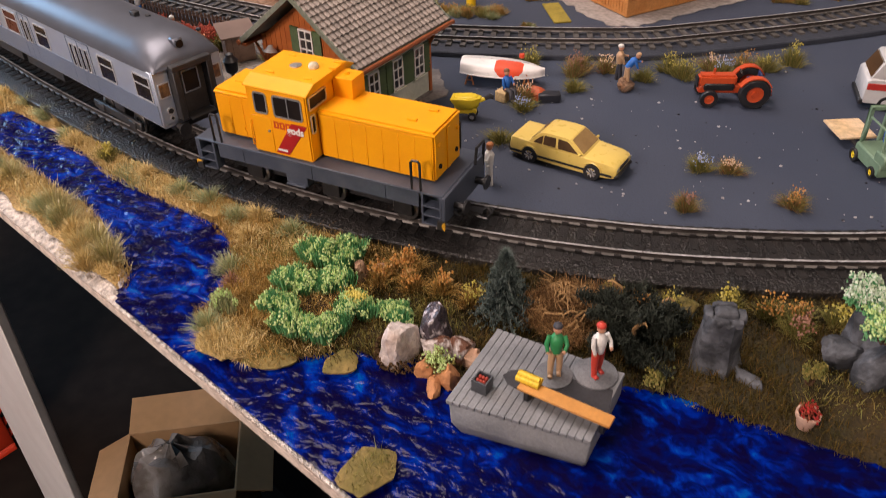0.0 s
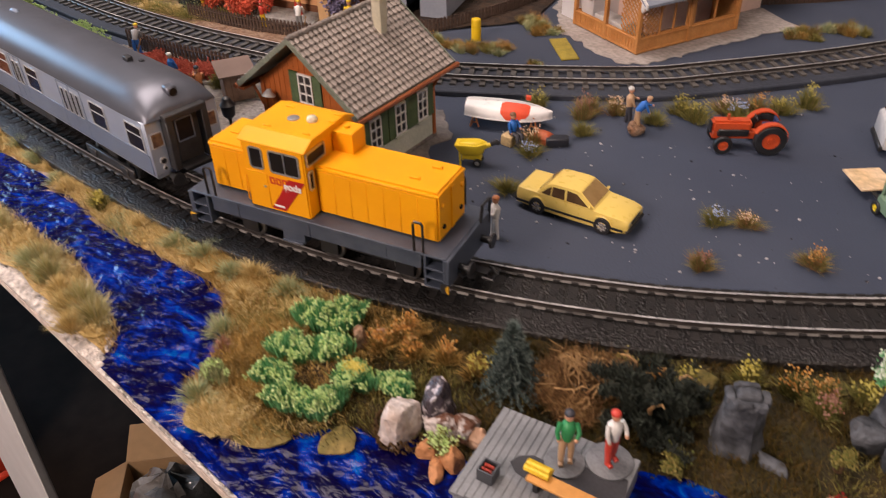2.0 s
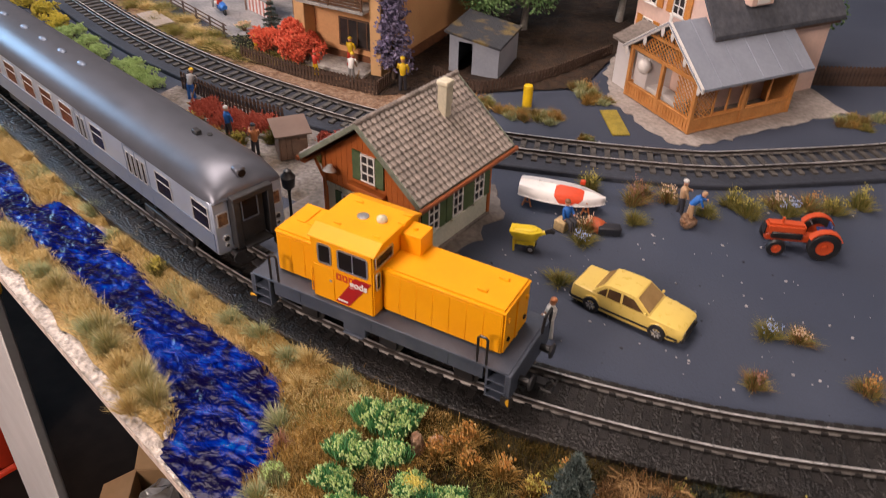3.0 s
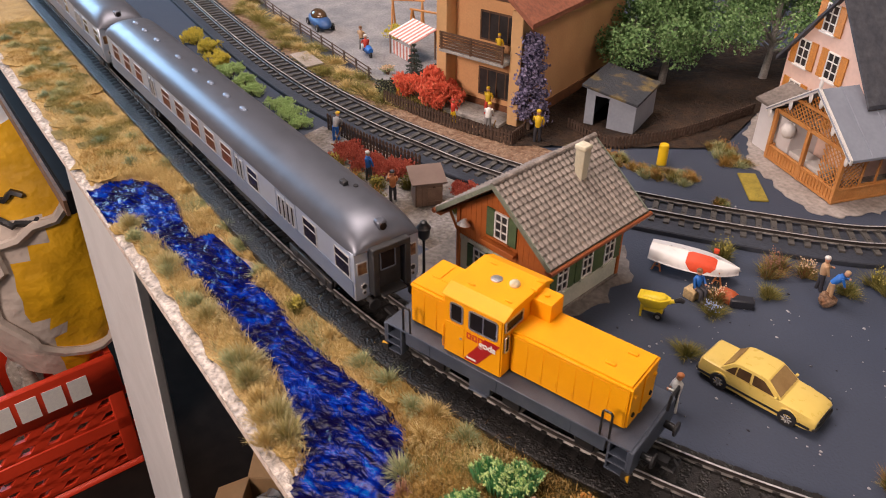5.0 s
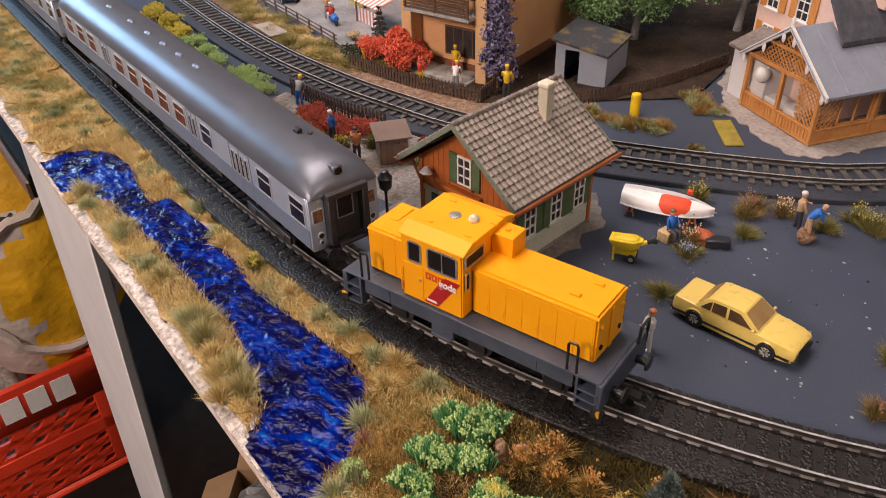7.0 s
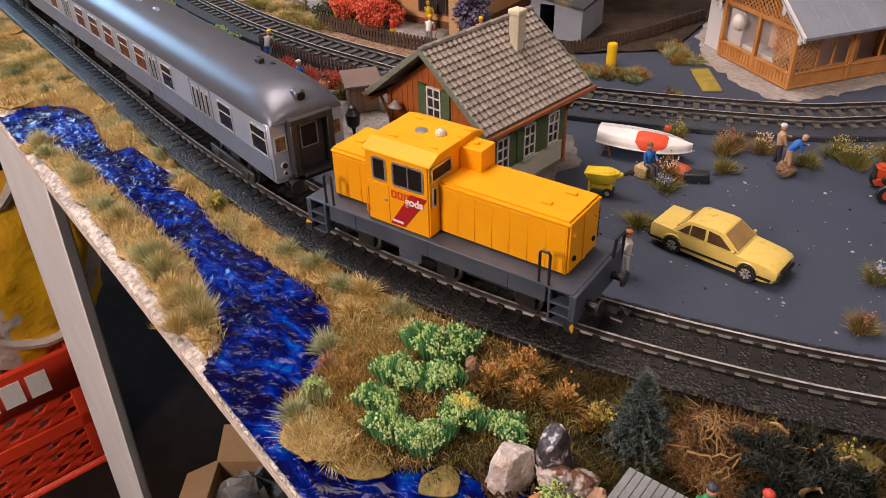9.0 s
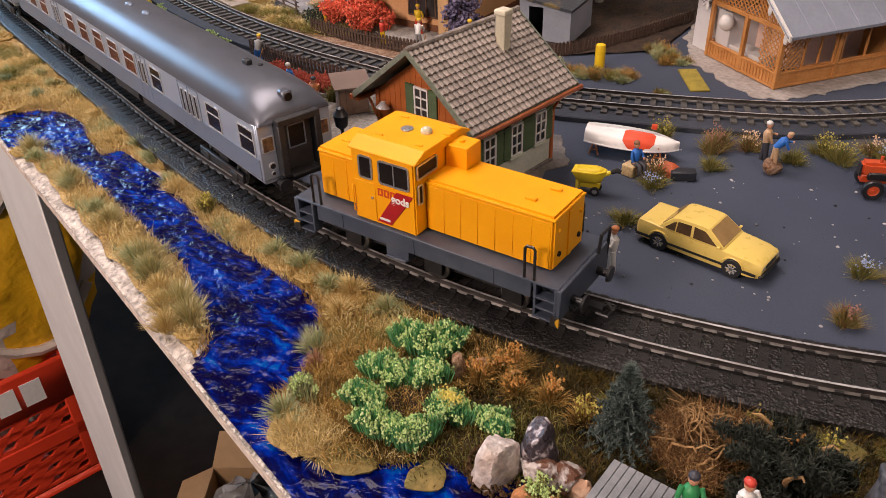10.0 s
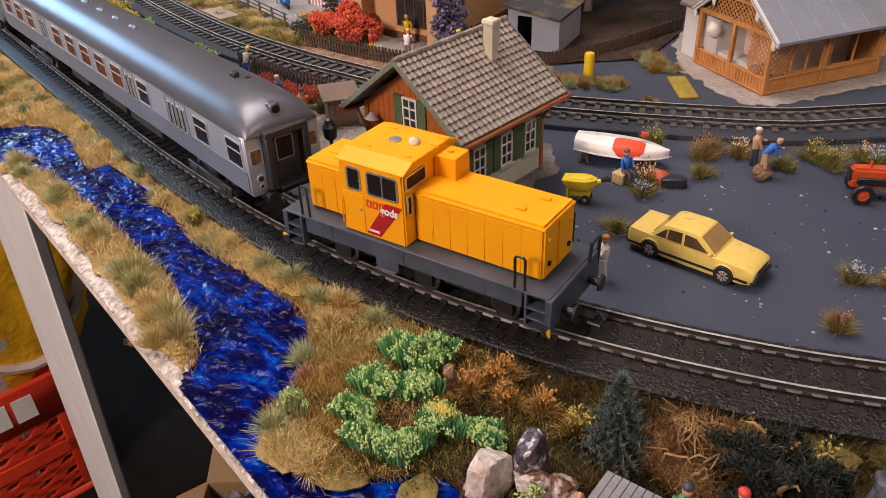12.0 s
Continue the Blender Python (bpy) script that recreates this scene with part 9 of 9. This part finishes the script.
def slotted(x0, x1, z0, z1, nx, nz, skew):
    """A panel with rows of slanting slots, built as bars."""
    s = Shape()
    rows_z = (z1 - z0) / nz
    for r in range(nz + 1):
        s.box(x0, x1, -0.6, 0, z0 + r * rows_z - 0.65, z0 + r * rows_z + 0.65)
    w = (x1 - x0) / nx
    for r in range(nz):
        for k in range(nx + 1):
            a = x0 + k * w
            q = skew * rows_z
            s.add([(a - 1.0, -0.6, z0 + r * rows_z), (a + 1.0, -0.6, z0 + r * rows_z), (a + 1.0 + q, -0.6, z0 + (r + 1) * rows_z), (a - 1.0 + q, -0.6, z0 + (r + 1) * rows_z), (a - 1.0, 0, z0 + r * rows_z), (a + 1.0, 0, z0 + r * rows_z), (a + 1.0 + q, 0, z0 + (r + 1) * rows_z), (a - 1.0 + q, 0, z0 + (r + 1) * rows_z)],
                  [(0, 1, 2, 3), (4, 7, 6, 5), (0, 3, 7, 4), (1, 5, 6, 2)])
    return s


sl = slotted(-CW + 2, -2, 1.5, 8.5, 9, 3, 0.9)
part("slotted_panel", sl, crate_red, cr, "red panel with slanting slots", smooth=False)
part("slotted_panel", slotted(-CW + 2, -2, 10.5, 15.5, 9, 2, 0.9), crate_red, cr, "red panel with slanting slots", smooth=False)
part("front_rim", Shape().box(-CW, 0, -0.8, 0.2, 15.5, CH).box(-CW, 0, -0.8, 0.2, 8.3, 10.6).box(-CW, 0, -0.8, 0.2, 0, 1.6).box(-2.2, 0, -0.8, 0.2, 1.6, 15.5).box(-CW, -CW + 2.2, -0.8, 0.2, 1.6, 15.5), crate_red, cr, "red crate frame", bevel=0.15)
part("side", Shape().box(-0.8, 0, 0.2, CD, 0, CH).box(-CW, -CW + 0.8, 0.2, CD, 0, CH).box(-CW, 0, CD - 0.8, CD, 0, CH).box(-CW, 0, 0.2, CD, 0, 0.8), crate_red, cr)
for k in range(4):
    x = -16.6 + k * 3.3
    part("print_bar", Shape().box(x, x + 2.6, -0.9, -0.8, 16.9, 20.6), white_print, cr, "white printed block")
bottle_m = mat("grey_bottles", (0.3, 0.27, 0.24), (0.5, 0.45, 0.38), 0.2, 0.25)
for k in range(18):
    x, y = -CW + 4 + (k % 6) * 6, 4 + (k // 6) * 8
    solid("bottle", Shape().tube([(0, 0, 0), (0, 0, 10), (0, 0, 13), (0, 0, 16)], [2.4, 2.4, 1.0, 1.0], 10), bottle_m, "pale plastic bottle lying in the red crate", "bottle", "crate bottles").matrix_basis = cr.matrix_basis @ pose(x * K, y * K, 0.8 * K)
# canvas bag, white and yellow, on the crate
bag_y = mat("bag_yellow", (0.8, 0.44, 0.008), (0.66, 0.35, 0.008), 0.12, 0.6, bump=1.2, bscale=0.16)
bag_w = mat("bag_white", (0.62, 0.54, 0.47), (0.48, 0.41, 0.36), 0.12, 0.8, bump=1.4, bscale=0.14)
bag = thing("carrier_bag", -93.2, 19.5, -54, 30, "crumpled white and yellow carrier bag on the crate", "bag")
rr = random.Random(12)
sack = Shape()
rings = []
NB = 36
for k in range(21):
    q = k / 20
    rad = 13 * (0.8 + 0.3 * math.sin(math.pi * q)) * (1 - 0.3 * q * q)
    rings.append([(rad * math.cos(a) * (1 + 0.07 * math.sin(3 * a + 5 * q) + 0.05 * math.sin(7 * a - 9 * q)) + rr.uniform(-0.25, 0.25), rad * 0.8 * math.sin(a) * (1 + 0.06 * math.sin(4 * a + 3 * q)) + rr.uniform(-0.25, 0.25), 36 * q + 1.2 * math.sin(2 * a + 1)) for a in (2 * math.pi * j / NB for j in range(NB))])
sack.loft(rings)
for k in range(20):
    for j in range(NB):
        u, v = ((j - 13) % 36 - 18) / 9, k / 20
        oval = ((u - 0.16) / 0.42) ** 2 + ((v - 0.4) / 0.26) ** 2 < 1
        top_panel = v > 0.64 + 0.2 * abs(u)
        low_panel = v < 0.16 and -0.2 < u < 1.2
        sack.m[k * NB + j] = 1 if oval or top_panel or low_panel else 0
part("sack", sack, [bag_w, bag_y], bag, "white crumpled fabric with yellow printed panels", angle=70)


def on_bag(u, v, out):
    k, j = v * 20, (31 + 9 * u) % NB
    a, b = rings[int(k)][int(j)], rings[min(20, int(k) + 1)][(int(j) + 1) % NB]
    q = (k % 1 + j % 1) / 2
    return tuple((a[i] + (b[i] - a[i]) * q) * (out if i < 2 else 1) for i in range(3))


part("strap", Shape().tube([on_bag(0.14 + 0.5 * math.cos(a), 0.4 + 0.31 * math.sin(a), 1.05) for a in (0.4 + 5.3 * i / 26 for i in range(27))], 0.7, 6), bag_w, bag, "white fabric strap")
part("print_mark", Shape().tube([on_bag(-0.12 + 0.14 * math.cos(a), 0.74 + 0.05 * math.sin(a), 1.03) for a in (0.9 + 4.4 * i / 14 for i in range(15))], 0.45, 5), black_plastic, bag, "dark printed arc")

# open cardboard box with clear packing
card = mat("cardboard", (0.46, 0.29, 0.15), (0.4, 0.25, 0.12), 0.1, 0.8, fine=0.06)
cb = thing("cardboard_box", -44, 19, -75, 34, "open cardboard box with clear plastic packing on the floor", "box")
for a in ((-9, 9, -7, -6.7), (-9, 9, 6.7, 7), (-9, -8.7, -6.7, 6.7), (8.7, 9, -6.7, 6.7)):
    part("side", Shape().box(*a, 0, 24), card, cb, "brown cardboard wall", smooth=False)
part("bottom", Shape().box(-8.7, 8.7, -6.7, 6.7, 0, 0.4), card, cb, smooth=False)
for pts in (((-9, -7, 24), (9, -7, 24), (8, -13, 21), (-8, -13, 21)), ((-9, 7, 24), (9, 7, 24), (8.5, 12, 27), (-8.5, 12, 27)), ((9, -7, 24), (9, 7, 24), (14, 6, 21.5), (14, -6, 21.5)), ((-9, -7, 24), (-9, 7, 24), (-14, 6, 22), (-14, -6, 22))):
    part("flap", Shape().add(list(pts) + [(x, y, z - 0.35) for x, y, z in pts], [(0, 1, 2, 3), (7, 6, 5, 4), (0, 4, 5, 1), (1, 5, 6, 2), (2, 6, 7, 3), (3, 7, 4, 0)]), card, cb, "open box flap", smooth=False)
cb.matrix_basis = cb.matrix_basis @ Matrix.Scale(0.74, 4)
clear = mat("clear_packing", (0.4, 0.4, 0.4), (0.12, 0.11, 0.1), 0.25, 0.12, fine=0.3, bump=0.6, bscale=0.5, contrast=(0.4, 0.6))
solid("plastic_packing", Shape().ball((0, 0, 8), (6.0, 4.4, 7), 20, 12, 0.25, 9), clear, "crumpled clear plastic packing inside the box", "packing", at=(-44, 18.5, -69, 34), angle=40)
solid("green_bag", Shape().ball((0, 0, 6), (8, 6, 6), 16, 9, 0.15, 2), mat("green_bag_mat", (0.12, 0.2, 0.04), None, 0.2, 0.6), "green bag on the floor", "bag", at=(-22, 4, -75, 0))
